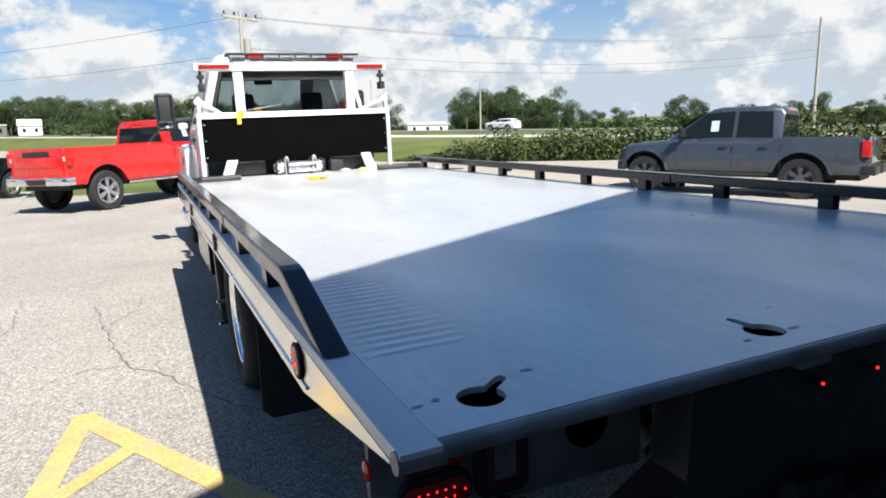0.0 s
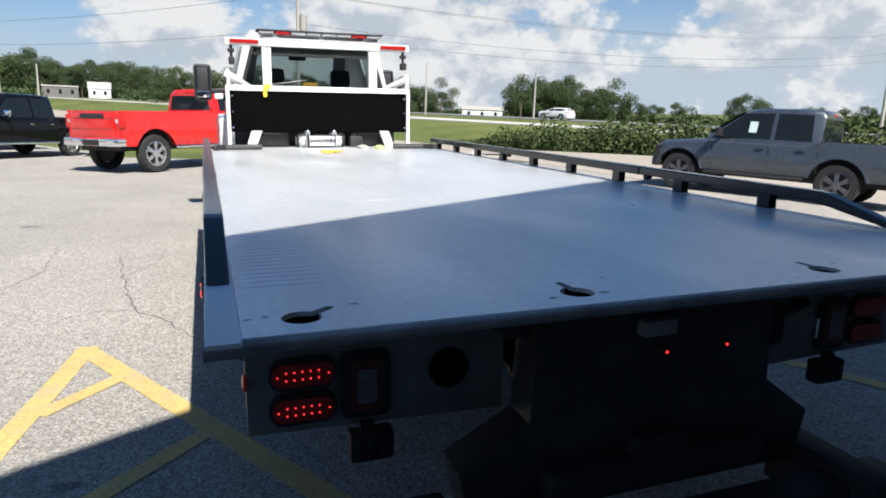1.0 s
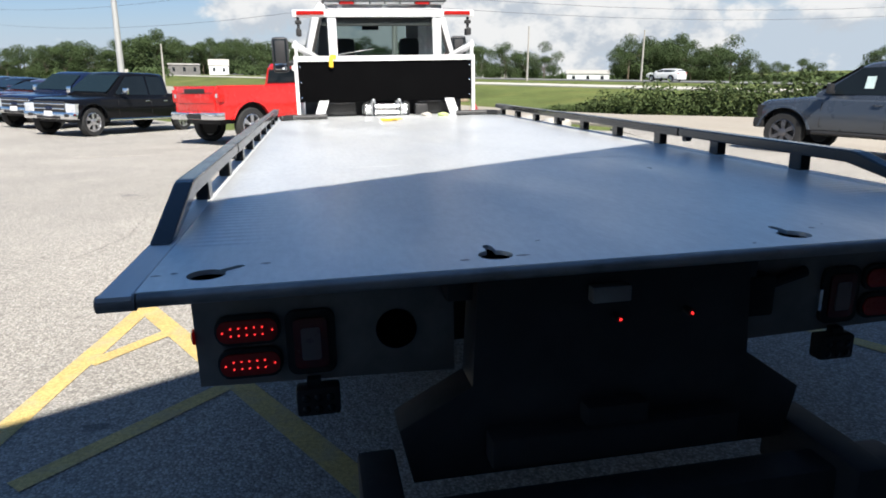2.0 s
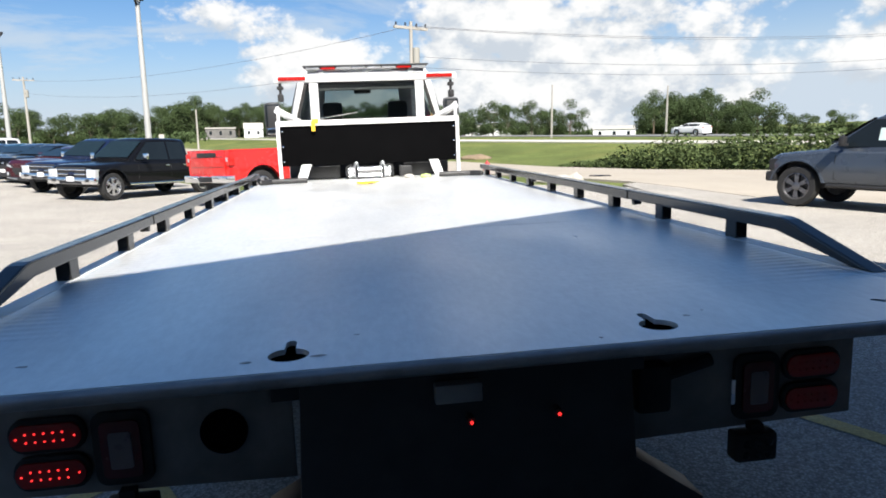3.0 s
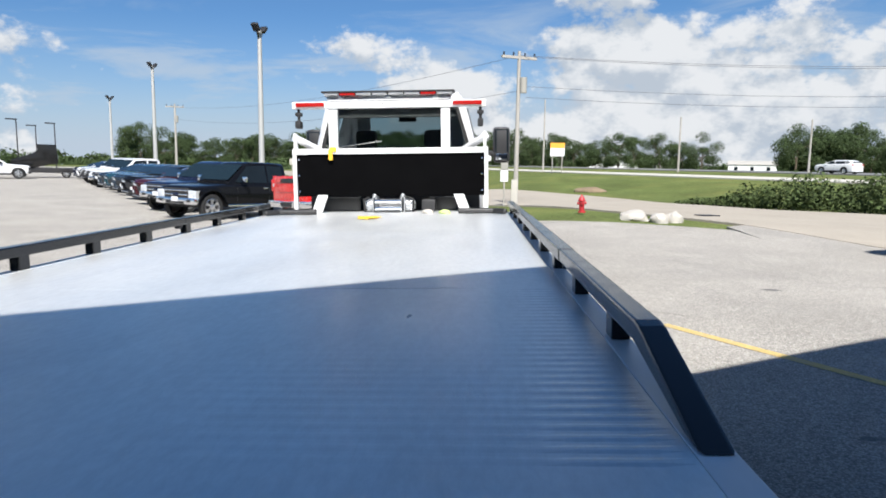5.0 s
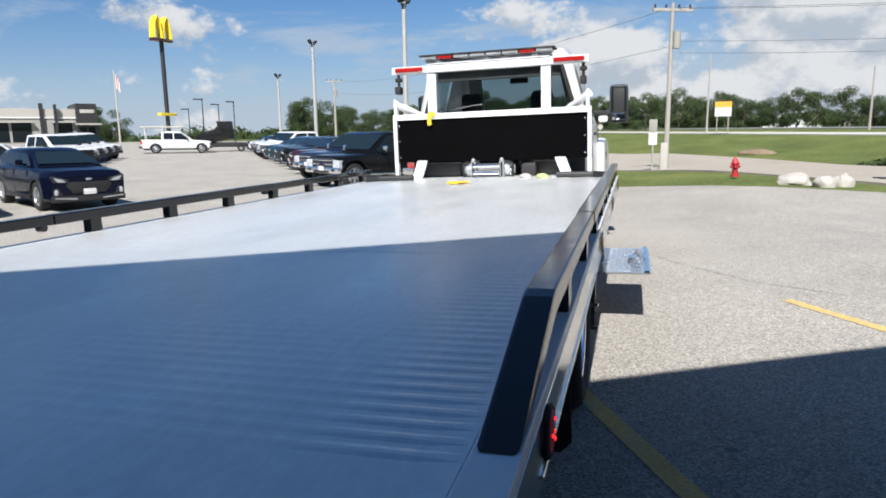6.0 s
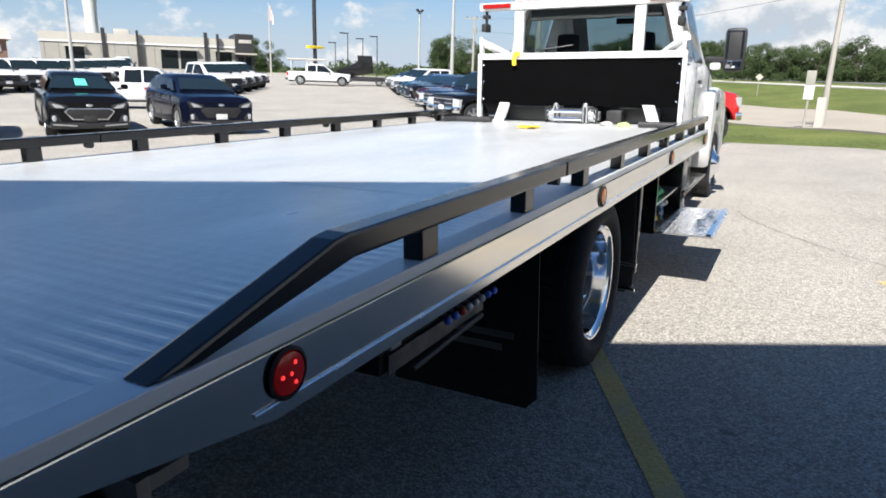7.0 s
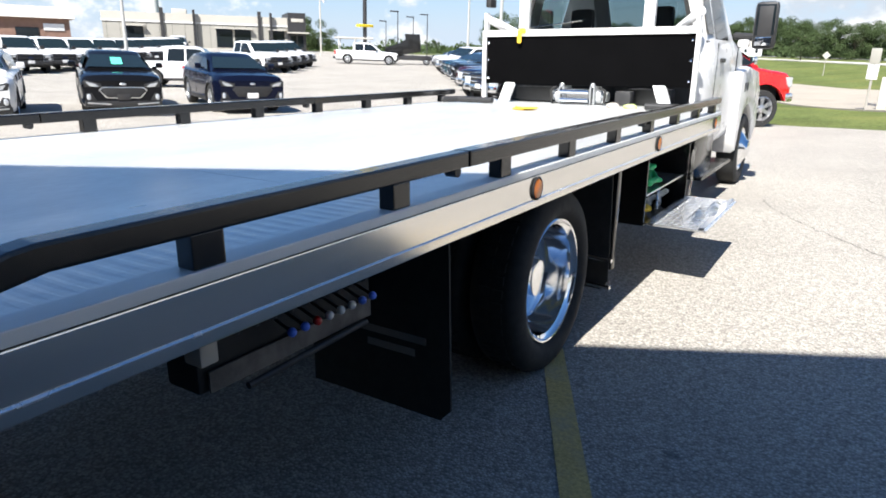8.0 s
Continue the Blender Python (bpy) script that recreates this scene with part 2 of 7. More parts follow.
M_REDON = mat("lit red lens", (0.22, 0.006, 0.006), 0.15, vary=0, emit=(1.0, 0.015, 0.012), power=0.02)
M_LED = mat("red diode", (1, 0.1, 0.08), 0.3, vary=0, emit=(1.0, 0.03, 0.03), power=0.8)
M_AMBER = mat("amber lens", (0.6, 0.16, 0.02), 0.2, vary=0.1, scale=30)
M_LENS = mat("clear lens", (0.5, 0.52, 0.54), 0.1, 0.4, vary=0.15, scale=20)
M_LAMP = mat("bright headlight", (0.80, 0.82, 0.84), 0.12, 0.55, vary=0.25, scale=26)
M_BARLENS = mat("light bar lens", (0.36, 0.37, 0.38), 0.15, 0.3, vary=0.3, scale=12)
M_YSTRAP = mat("yellow strap", (0.72, 0.46, 0.03), 0.7, vary=0.15, scale=20)
M_POLE = mat("weathered pole", (0.33, 0.31, 0.28), 0.85, vary=0.2, scale=3, stretch=(6, 6, 0.6))
M_GALV = mat("galvanised pole", (0.40, 0.40, 0.385), 0.55, 0.2, vary=0.12, scale=3, stretch=(6, 6, 0.6))
M_TRUNK = mat("bark", (0.09, 0.07, 0.05), 0.95, vary=0.3, scale=4)
M_LEAF = mat("leaves", (0.045, 0.068, 0.025), 0.8, vary=0.4, scale=0.15, grain=0.25, grain_scale=3, spec=0.2)
M_LEAF2 = mat("bush leaves", (0.052, 0.074, 0.025), 0.75, vary=0.4, scale=1.2, grain=0.35, grain_scale=8, spec=0.2)
M_RED = mat("red vehicle paint", (0.55, 0.011, 0.009), 0.25, vary=0.03, scale=2, coat=0.8)
M_GREY = mat("grey vehicle paint", (0.054, 0.066, 0.084), 0.3, 0.3, vary=0.04, scale=2, coat=0.8)
M_BLKP = mat("black vehicle paint", (0.005, 0.0055, 0.007), 0.12, vary=0.05, scale=2, coat=0.08, spec=0.13)
M_BLUEP = mat("dark blue vehicle paint", (0.010, 0.018, 0.05), 0.2, 0.3, vary=0.05, scale=2, coat=0.4, spec=0.4)
M_MAROON = mat("maroon vehicle paint", (0.05, 0.008, 0.012), 0.2, 0.2, vary=0.05, scale=2, coat=0.8)
M_NAVY = mat("navy vehicle paint", (0.004, 0.006, 0.017), 0.12, 0.2, vary=0.05, scale=2, coat=0.08, spec=0.13)
M_TEAL = mat("teal vehicle paint", (0.02, 0.08, 0.11), 0.2, 0.4, vary=0.05, scale=2, coat=0.8)
M_SLATE = mat("slate blue vehicle paint", (0.03, 0.05, 0.075), 0.22, 0.4, vary=0.05, scale=2, coat=0.8)
M_HYD = mat("hydrant red", (0.36, 0.02, 0.025), 0.5, vary=0.15, scale=9)
M_ROCK = mat("pale limestone", (0.40, 0.375, 0.335), 0.9, vary=0.25, scale=3, bump=0.6, bump_scale=8)
M_SHOW = mat("dark showroom cladding", (0.04, 0.04, 0.043), 0.5, vary=0.1, scale=0.5)
M_CLAD = mat("grey cladding", (0.29, 0.28, 0.25), 0.8, vary=0.06, scale=0.4)
M_CLAD2 = mat("pale cladding", (0.40, 0.38, 0.34), 0.8, vary=0.05, scale=0.4)
M_BRICK = mat("brown brick", (0.2, 0.12, 0.09), 0.9, vary=0.2, scale=1.2)
M_GREEN = mat("green webbing", (0.02, 0.4, 0.14), 0.6, vary=0.15, scale=20)
M_BLUEK = mat("blue knob", (0.08, 0.2, 0.8), 0.35, vary=0.05, scale=20)
M_ORANGE = mat("orange sign", (0.75, 0.35, 0.04), 0.6, vary=0.05, scale=3)
M_GOLD = mat("yellow sign", (0.85, 0.62, 0.03), 0.45, vary=0.05, scale=3)
M_WIRE = mat("cable", (0.08, 0.08, 0.085), 0.7, vary=0)
M_WRAP = glass("clear wrap", (0.90, 0.92, 0.94), 0.12)
M_WCAST = mat("cast aluminium", (0.36, 0.37, 0.38), 0.42, 0.6, vary=0.25, scale=14)
M_WROPE = mat("wire rope", (0.30, 0.30, 0.30), 0.45, 0.7, vary=0.3, scale=60)
M_SEAT = mat("grey seat cloth", (0.10, 0.10, 0.105), 0.9, vary=0.1, scale=9)


# ---- mesh helpers ----
def box(bm, x0, x1, y0, y1, z0, z1, bevel=0.0, m=None):
    r = bmesh.ops.create_cube(bm, size=1.0)
    vs = r["verts"]
    for v in vs:
        v.co = Vector((x0 + (v.co.x + 0.5) * (x1 - x0), y0 + (v.co.y + 0.5) * (y1 - y0), z0 + (v.co.z + 0.5) * (z1 - z0)))
    if bevel:
        es = list({e for v in vs for e in v.link_edges})
        vs = bmesh.ops.bevel(bm, geom=es, offset=bevel, segments=2, affect="EDGES", profile=0.6)["verts"]
    if m is not None:
        bmesh.ops.transform(bm, matrix=m, verts=list(vs))
    return vs


def rod(bm, a, b, r, seg=12, r2=None, caps=True):
    a, b = Vector(a), Vector(b)
    d = b - a
    q = d.to_track_quat("Z", "Y").to_matrix().to_4x4()
    m = Matrix.Translation((a + b) / 2) @ q
    return bmesh.ops.create_cone(bm, cap_ends=caps, segments=seg, radius1=r, radius2=r if r2 is None else r2, depth=d.length, matrix=m)["verts"]


def ball(bm, c, r, seg=10, s=(1, 1, 1)):
    m = Matrix.Translation(c) @ Matrix.Diagonal((*s, 1))
    return bmesh.ops.create_uvsphere(bm, u_segments=seg, v_segments=max(4, seg // 2), radius=r, matrix=m)["verts"]


def prism(bm, pts, lo, hi, axis="x", bevel=0.0, taper=None):
    """A closed outline of (u, v) points drawn between lo and hi along an axis. axis x: u=y, v=z; y: u=x, v=z; z: u=x, v=y."""
    def at(u, v, w):
        return {"x": (w, u, v), "y": (u, w, v), "z": (u, v, w)}[axis]
    a = [bm.verts.new(at(u, v, lo)) for u, v in pts]
    b = [bm.verts.new(at(u, v, hi)) for u, v in pts]
    fs = [bm.faces.new(a), bm.faces.new(list(reversed(b)))]
    n = len(pts)
    for i in range(n):
        fs.append(bm.faces.new((a[i], b[i], b[(i + 1) % n], a[(i + 1) % n])))
    bmesh.ops.recalc_face_normals(bm, faces=fs)
    if bevel:
        es = [e for f in fs[:2] for e in f.edges]
        bmesh.ops.bevel(bm, geom=es, offset=bevel, segments=2, affect="EDGES", profile=0.6)
    return a + b


def lathe(bm, prof, axis_m, seg=28):
    """Turn (radius, height) points round z, then place with axis_m."""
    rings = []
    for r, h in prof:
        rings.append([bm.verts.new(axis_m @ Vector((r * math.cos(2 * math.pi * k / seg), r * math.sin(2 * math.pi * k / seg), h))) for k in range(seg)])
    for p, q in zip(rings, rings[1:]):
        for k in range(seg):
            bm.faces.new((p[k], p[(k + 1) % seg], q[(k + 1) % seg], q[k]))
    return rings


def smooth_by_angle(me, deg=35):
    bm = bmesh.new()
    bm.from_mesh(me)
    for f in bm.faces:
        f.smooth = True
    for e in bm.edges:
        e.smooth = len(e.link_faces) == 2 and e.calc_face_angle(0) < radians(deg)
    bm.to_mesh(me)
    bm.free()


def mesh_of(name, bm, material, smooth=True):
    bmesh.ops.recalc_face_normals(bm, faces=bm.faces[:])
    me = bpy.data.meshes.new(name)
    bm.to_mesh(me)
    bm.free()
    me.materials.append(material)
    if smooth:
        smooth_by_angle(me)
    return me


def part(name, bm, material, parent, label="", smooth=True, at=None):
    """One mesh object under a thing or a part; the mesh is in the root thing's space."""
    ob = new(name, mesh_of(name, bm, material, smooth))
    ob.parent = parent
    if at is not None:
        ob.matrix_local = at
    if label:
        tagged(ob, label)
    return ob


def single(name, bm, material, label, category, kind="", group="", m=None, smooth=True):
    ob = new(name, mesh_of(name, bm, material, smooth))
    if m is not None:
        ob.matrix_world = m
    return tagged(ob, label, category, group, kind)


def root(name, label, category, m=None, group=""):
    ob = new(name)
    ob.empty_display_size = 0.2
    if m is not None:
        ob.matrix_world = m
    return tagged(ob, label, category, group)


# ---- ground ----
def clip(v, a, b):
    return max(a, min(b, v))


def sstep(v, a, b):
    t = clip((v - a) / (b - a), 0, 1)
    return t * t * (3 - 2 * t)


def ground_z(x, y):
    lot = -0.0006 * clip(y - 10, 0, 26) ** 2 * sstep(x, -16, -4) - 0.0029 * clip(x - 2, 0, 12) ** 2 + 0.038 * clip(-x - 5.5, 0, 100) - 0.018 * clip(-x - 15.5, 0, 100) * (1 - sstep(y, 20, 50)) - 0.006 * clip(x - 1.3, 0, 5)
    lot += 0.21 * sstep(y, 12.0, 17.5) * sstep(x, 0.5, 4.5)
    n = 0.92 * x + 0.39 * y
    far = 1.35 + 0.85 * sstep(n, 43, 66) + 0.4 * sstep(n, 64, 80) - 0.045 * clip(x, -60, 120)
    return lot + (far - lot) * sstep(n, 26, 48)


LEAN = 1.5      # the lot and the truck on it lean by this much; poles and houses stand plumb


def plumb(x, y, rz=0.0, dz=0.0, s=1.0):
    return pose(x, y, ground_z(x, y) + dz, 0, LEAN, 0) @ pose(0, 0, 0, 0, 0, rz) @ Matrix.Scale(s, 4)


def on_ground(x, y, rz=0.0, dz=0.0):
    """Standing square on the local ground."""
    e = 1.2
    nx = (ground_z(x + e, y) - ground_z(x - e, y)) / (2 * e)
    ny = (ground_z(x, y + e) - ground_z(x, y - e)) / (2 * e)
    n = Vector((-nx, -ny, 1)).normalized()
    q = Vector((0, 0, 1)).rotation_difference(n).to_matrix().to_4x4()
    return Matrix.Translation((x, y, ground_z(x, y) + dz)) @ q @ pose(0, 0, 0, 0, 0, rz)


def sheet(name, material, label, corners, nu, nv, lift, category, wobble=0.0):
    """A patch of ground between four corners, that follows the lie of the land."""
    a, b, c, d = [Vector((*p, 0)) for p in corners]
    bm = bmesh.new()
    rows = []
    for i in range(nu + 1):
        u = i / nu
        row = []
        for j in range(nv + 1):
            v = j / nv
            p = (a * (1 - u) + b * u) * (1 - v) + (d * (1 - u) + c * u) * v
            if wobble:
                p.x += wobble * noise.noise(p * 0.35)
                p.y += wobble * noise.noise(p * 0.35 + Vector((9, 4, 2)))
            row.append(bm.verts.new((p.x, p.y, ground_z(p.x, p.y) + lift)))
        rows.append(row)
    for i in range(nu):
        for j in range(nv):
            bm.faces.new((rows[i][j], rows[i + 1][j], rows[i + 1][j + 1], rows[i][j + 1]))
    rim = [e for e in bm.edges if len(e.link_faces) == 1]
    for g in bmesh.ops.extrude_edge_only(bm, edges=rim)["geom"]:        # a skirt down into the soil
        if isinstance(g, bmesh.types.BMVert):
            g.co.z -= 0.12
    ob = single(name, bm, material, label, category, "structure")
    return ob


def spaced(lo, hi):
    out, v = [], 0.0
    while v < hi:
        out.append(v)
        v += 1.5 if v < 40 else 4 if v < 100 else 20 if v < 260 else 200
    out.append(hi)
    neg, v = [], 0.0
    while v > lo:
        neg.append(v)
        v -= 1.5 if v > -40 else 4 if v > -100 else 20 if v > -260 else 200
    neg.append(lo)
    return sorted(set(neg + out))


bm = bmesh.new()
xs, ys = spaced(-2400, 2400), spaced(-1200, 2800)
grid = [[bm.verts.new((x, y, ground_z(x, y) - 0.05)) for y in ys] for x in xs]
for i in range(len(xs) - 1):
    for j in range(len(ys) - 1):
        bm.faces.new((grid[i][j], grid[i + 1][j], grid[i + 1][j + 1], grid[i][j + 1]))
single("ground", bm, M_GRASS, "rough mown green grass reaching the horizon", "ground", "structure")

NRM, ALONG = Vector((0.92, 0.39)), Vector((-0.39, 0.92))


def nl(n, l):
    """A place by its distance n across and l along the road's direction."""
    p = NRM * n + ALONG * l
    return (p.x, p.y)
LOT = "pale weathered asphalt parking lot with cracks"
sheet("parking_lot", M_ASPHALT, LOT, [(-6, -20), (13.5, -20), (13.5, 14), (-6, 14)], 40, 60, 0.0, "parking lot")
sheet("parking_lot", M_ASPHALT, LOT, [(-160, -20), (-6, -20), (-6, 14), (-160, 14)], 70, 24, 0.0, "parking lot")
sheet("parking_lot", M_ASPHALT, LOT, [(-160, 14), (-4.2, 14), (-5.2, 26), (-75, 130)], 90, 70, 0.001, "parking lot")
sheet("parking_lot", M_ASPHALT, LOT, [(-4.2, 14), (1.6, 14), (1.6, 18.9), (-4.9, 22.5)], 12, 12, 0.001, "parking lot")
sheet("parking_lot", M_ASPHALT, LOT, [(1.6, 14), (3.8, 14), (3.8, 16.75), (1.6, 18.9)], 8, 12, 0.001, "parking lot")
sheet("parking_lot", M_ASPHALT, LOT, [(3.8, 14), (7.0, 14), (6.9, 15.35), (3.8, 16.75)], 8, 12, 0.001, "parking lot")
sheet("parking_lot", M_ASPHALT, LOT, [(7.0, 14), (13.5, 14), (14.5, 21), (7.0, 16.0)], 12, 12, 0.001, "parking lot")
sheet("drive", M_CONCRETE, "tan concrete frontage drive", [nl(13.4, 12.5), nl(24.5, 9), nl(24.5, 160), nl(13.4, 160)], 14, 120, 0.01, "drive")
sheet("drive", M_CONCRETE, "tan concrete frontage drive", [nl(13.8, -45), nl(24.5, -45), nl(24.5, 9), nl(13.4, 12.5)], 14, 60, 0.012, "drive")
sheet("shoulder", M_SHOULDER, "pale concrete highway shoulder", [nl(47, -200), nl(52, -200), nl(52, 900), nl(47, 900)], 6, 400, 0.06, "road shoulder")
sheet("highway", M_ROAD, "dark asphalt highway beyond the bank", [nl(66, -200), nl(76, -200), nl(76, 900), nl(66, 900)], 4, 300, 0.06, "road")


# painted lines
def stripe(a, b, w, lift=0.004, mat_=M_YELLOW, label="faded yellow painted line on the asphalt", name="painted_line"):
    a, b = Vector((*a, 0)), Vector((*b, 0))
    d = (b - a).normalized()
    s = Vector((-d.y, d.x, 0)) * w / 2
    n = max(2, int((b - a).length / 0.25))
    bm = bmesh.new()
    rows = []
    for i in range(n + 1):
        p = a.lerp(b, i / n)
        w1, w2 = 1 + 0.06 * noise.noise(p * 5), 1 + 0.06 * noise.noise(p * 5 + Vector((5, 5, 5)))
        pair = []
        for k in (p + s * w1, p - s * w2):
            pair.append((bm.verts.new((k.x, k.y, ground_z(k.x, k.y) + lift))))
        rows.append(pair)
    for p, q in zip(rows, rows[1:]):
        bm.faces.new((p[0], q[0], q[1], p[1]))
    ob = single(name, bm, mat_, label, "painted line", "structure")
    return ob


stripe((-2.05, 3.74), (-2.46, 0.9), 0.12)
stripe((-2.08, 3.72), (-0.55, 1.0), 0.12, 0.0045)
stripe((-2.14, 2.78), (-1.78, 3.20), 0.10, 0.005)
stripe((-2.06, 1.63), (-1.32, 2.38), 0.10, 0.005)
stripe((1.13, 3.94), (2.62, 1.05), 0.11)
stripe((2.72, 6.27), (4.7, 3.05), 0.11)


# building behind the camera, out of view, that shades the tail of the deck
EDGE_Y, EDGE_S, EDGE_H = -1.408, 0.54, 5.0


def dealership():
    b = root("dealership_building", "plain grey-clad showroom building behind the truck", "building")
    ang = math.degrees(math.atan(EDGE_S))
    bm = bmesh.new()
    m = pose(0, EDGE_Y, 0, 0, 0, ang)
    box(bm, -24, 6.56, -12, -0.0, -0.5, EDGE_H, 0.0, m)
    part("wall", bm, M_SHOW, b)
    bm = bmesh.new()
    box(bm, -24, 6.56, 0.004, 0.12, 0.0, 0.6, 0.0, m)
    part("plinth", bm, M_CLAD, b)
    return b


dealership()


def crack(points, w, seed):
    """A wandering crack in the asphalt, as one thin dark ribbon."""
    rnd_ = random.Random(seed)
    bm = bmesh.new()
    prev = None
    for (x0, y0), (x1, y1) in zip(points, points[1:]):
        n = max(3, int(math.hypot(x1 - x0, y1 - y0) / 0.06))
        for k in range(n):
            t = k / n
            x, y = x0 + (x1 - x0) * t + rnd_.uniform(-0.02, 0.02), y0 + (y1 - y0) * t + rnd_.uniform(-0.02, 0.02)
            hw_ = w * rnd_.uniform(0.25, 1.0)
            dx, dy = y1 - y0, -(x1 - x0)
            l = math.hypot(dx, dy)
            cur = [bm.verts.new((x + s_ * dx / l * hw_, y + s_ * dy / l * hw_, ground_z(x, y) + 0.0025)) for s_ in (-1, 1)]
            if prev:
                bm.faces.new((prev[0], prev[1], cur[1], cur[0]))
            prev = cur
    single("asphalt_crack", bm, M_CRACK, "dark crack wandering through the asphalt", "crack", "structure", smooth=False)


crack([(-2.15, 6.4), (-2.05, 5.6), (-1.86, 4.47), (-1.65, 4.23), (-1.46, 3.79), (-1.15, 3.25)], 0.009, 1)
crack([(-1.86, 4.47), (-2.1, 4.55), (-2.45, 4.3)], 0.005, 2)
crack([(-1.65, 4.23), (-1.67, 4.55)], 0.006, 3)
crack([(-2.05, 5.6), (-1.8, 6.1), (-1.75, 6.7)], 0.005, 4)
crack([(1.5, 8.8), (1.68, 8.27), (2.1, 7.6), (2.62, 6.91), (3.3, 6.5)], 0.009, 5)
crack([(-3.0, 5.2), (-2.75, 6.0), (-2.85, 7.2)], 0.005, 6)
crack([(2.0, 10.2), (2.6, 9.2), (3.6, 8.7)], 0.005, 7)
crack([(3.6, 11.6), (5.5, 8.8), (7.5, 8.0)], 0.007, 8)


def stain(x, y, r, stretch, seed):
    """An old oil stain soaked into the asphalt."""
    rnd_ = random.Random(seed)
    bm = bmesh.new()
    pts = []
    for j in range(22):
        a = 2 * math.pi * j / 22
        k = r * (0.7 + 0.5 * noise.noise(Vector((math.cos(a) * 1.3 + seed, math.sin(a) * 1.3, 0))))
        px, py = x + stretch * k * math.cos(a), y + k * math.sin(a)
        pts.append(bm.verts.new((px, py, ground_z(px, py) + 0.002)))
    bm.faces.new(pts)
    single("oil_stain", bm, M_STAIN, "old dark oil stain on the asphalt", "stain", "structure", smooth=False)


for k, (x, y, r, st) in enumerate(((2.25, 2.6, 0.07, 1.5), (3.1, 3.6, 0.05, 2.0), (-12.0, 28.0, 0.5, 2.2), (-1.9, 2.05, 0.05, 1.6), (1.9, 3.3, 0.04, 1.2), (4.6, 8.2, 0.09, 1.8), (-3.4, 8.6, 0.12, 1.6))):
    stain(x, y, r, st, k + 3)


# ---- the rollback truck ----
DZ = 1.05                   # top of the deck
TAIL, FRONT = 0.593, 6.86     # ends of the deck
truck = root("rollback_tow_truck", "white rollback tow truck with steel flatbed and black side rails", "tow truck")


def ring(cx, cy, r, n, start=0.0):
    return [(cx + r * math.cos(start + 2 * math.pi * k / n), cy + r * math.sin(start + 2 * math.pi * k / n)) for k in range(n)]


def keyhole(cx, cy, turn):
    """Outline of a chain keyhole: a round hole with a slot that leaves it."""
    r, w, l = 0.044, 0.012, 0.10
    a0 = math.asin(w / r)
    pts = []
    for k in range(21):
        a = math.pi / 2 + a0 + (2 * math.pi - 2 * a0) * k / 20
        pts.append((r * math.cos(a), r * math.sin(a)))
    pts += [(w, l - 0.012), (w * 0.5, l), (-w * 0.5, l), (-w, l - 0.012)]
    c, s = math.cos(turn), math.sin(turn)
    return [(cx + x * c - y * s, cy + x * s + y * c) for x, y in pts]


HOLES = [(-1.11, 0.715, -0.9), (-0.42, 0.715, 0.0), (0.42, 0.715, 0.0), (1.10, 0.715, 0.9)]

# tail plate with the four keyholes cut through
bm = bmesh.new()
loops = [[(-1.240, TAIL + 0.02), (1.240, TAIL + 0.02), (1.240, 0.98), (-1.240, 0.98)]] + [keyhole(*h) for h in HOLES]
edges = []
for pts in loops:
    vs = [bm.verts.new((x, y, DZ)) for x, y in pts]
    edges += [bm.edges.new((vs[i], vs[(i + 1) % len(vs)])) for i in range(len(vs))]
bmesh.ops.triangle_fill(bm, edges=edges, use_beauty=True)
faces = bm.faces[:]
ext = bmesh.ops.extrude_face_region(bm, geom=faces)
for g in ext["geom"]:
    if isinstance(g, bmesh.types.BMVert):
        g.co.z -= 0.012
part("tail_plate", bm, M_DECK, truck, "scuffed steel tail plate with keyhole slots")

# ribbed traction band, then the plain deck
bm = bmesh.new()
y, prof = 0.98, []
while y < 2.48:
    prof += [(y, 0, 0), (y + 0.012, 0, 0), (y + 0.024, 0, 1), (y + 0.034, 0, 1), (y + 0.045, 0, 0)]
    y += 0.046
prof += [(y, 0, 0)]
rows = []
for k in range(41):
    x = -1.240 + 2.48 * k / 40
    edge_ = 0.0019 * sstep(abs(x), 0.92, 1.15)
    col_ = []
    for u, v, r in prof:        # the ribs are worn down in the middle
        mid_ = 0.00004 + 0.00030 * sstep(x, 0.0, 0.6) * (1 - sstep(u, 1.40, 1.75))
        tall = max(mid_, edge_ * (1 - 0.75 * sstep(u, 1.75, 2.2) * (1 - sstep(abs(x), 0.95, 1.15)))) * (1 - sstep(abs(x), 1.205, 1.23))
        col_.append(bm.verts.new((x, u, DZ + (tall * (0.7 + 0.5 * noise.noise(Vector((x * 1.5, u * 2, 0)))) if r else 0.0))))
    rows.append(col_)
for p, q in zip(rows, rows[1:]):
    for k in range(len(p) - 1):
        bm.faces.new((p[k], p[k + 1], q[k + 1], q[k]))
ext = bmesh.ops.extrude_face_region(bm, geom=bm.faces[:])
for g in ext["geom"]:
    if isinstance(g, bmesh.types.BMVert):
        g.co.z = DZ - 0.012
part("ribbed_deck", bm, M_DECK, truck, "ribbed steel traction strip across the deck", smooth=False)
RIB_END = y
bm = bmesh.new()
n = 24
cols = [(-1.240 + 2.48 * i / 10, RIB_END + (FRONT - RIB_END) * j / n) for i in range(11) for j in range(n + 1)]
vs = [bm.verts.new((x, y, DZ + 0.0018 * noise.noise(Vector((x * 1.4, y * 0.9, 3))))) for x, y in cols]
for i in range(10):
    for j in range(n):
        a = i * (n + 1) + j
        bm.faces.new((vs[a], vs[a + n + 1], vs[a + n + 2], vs[a + 1]))
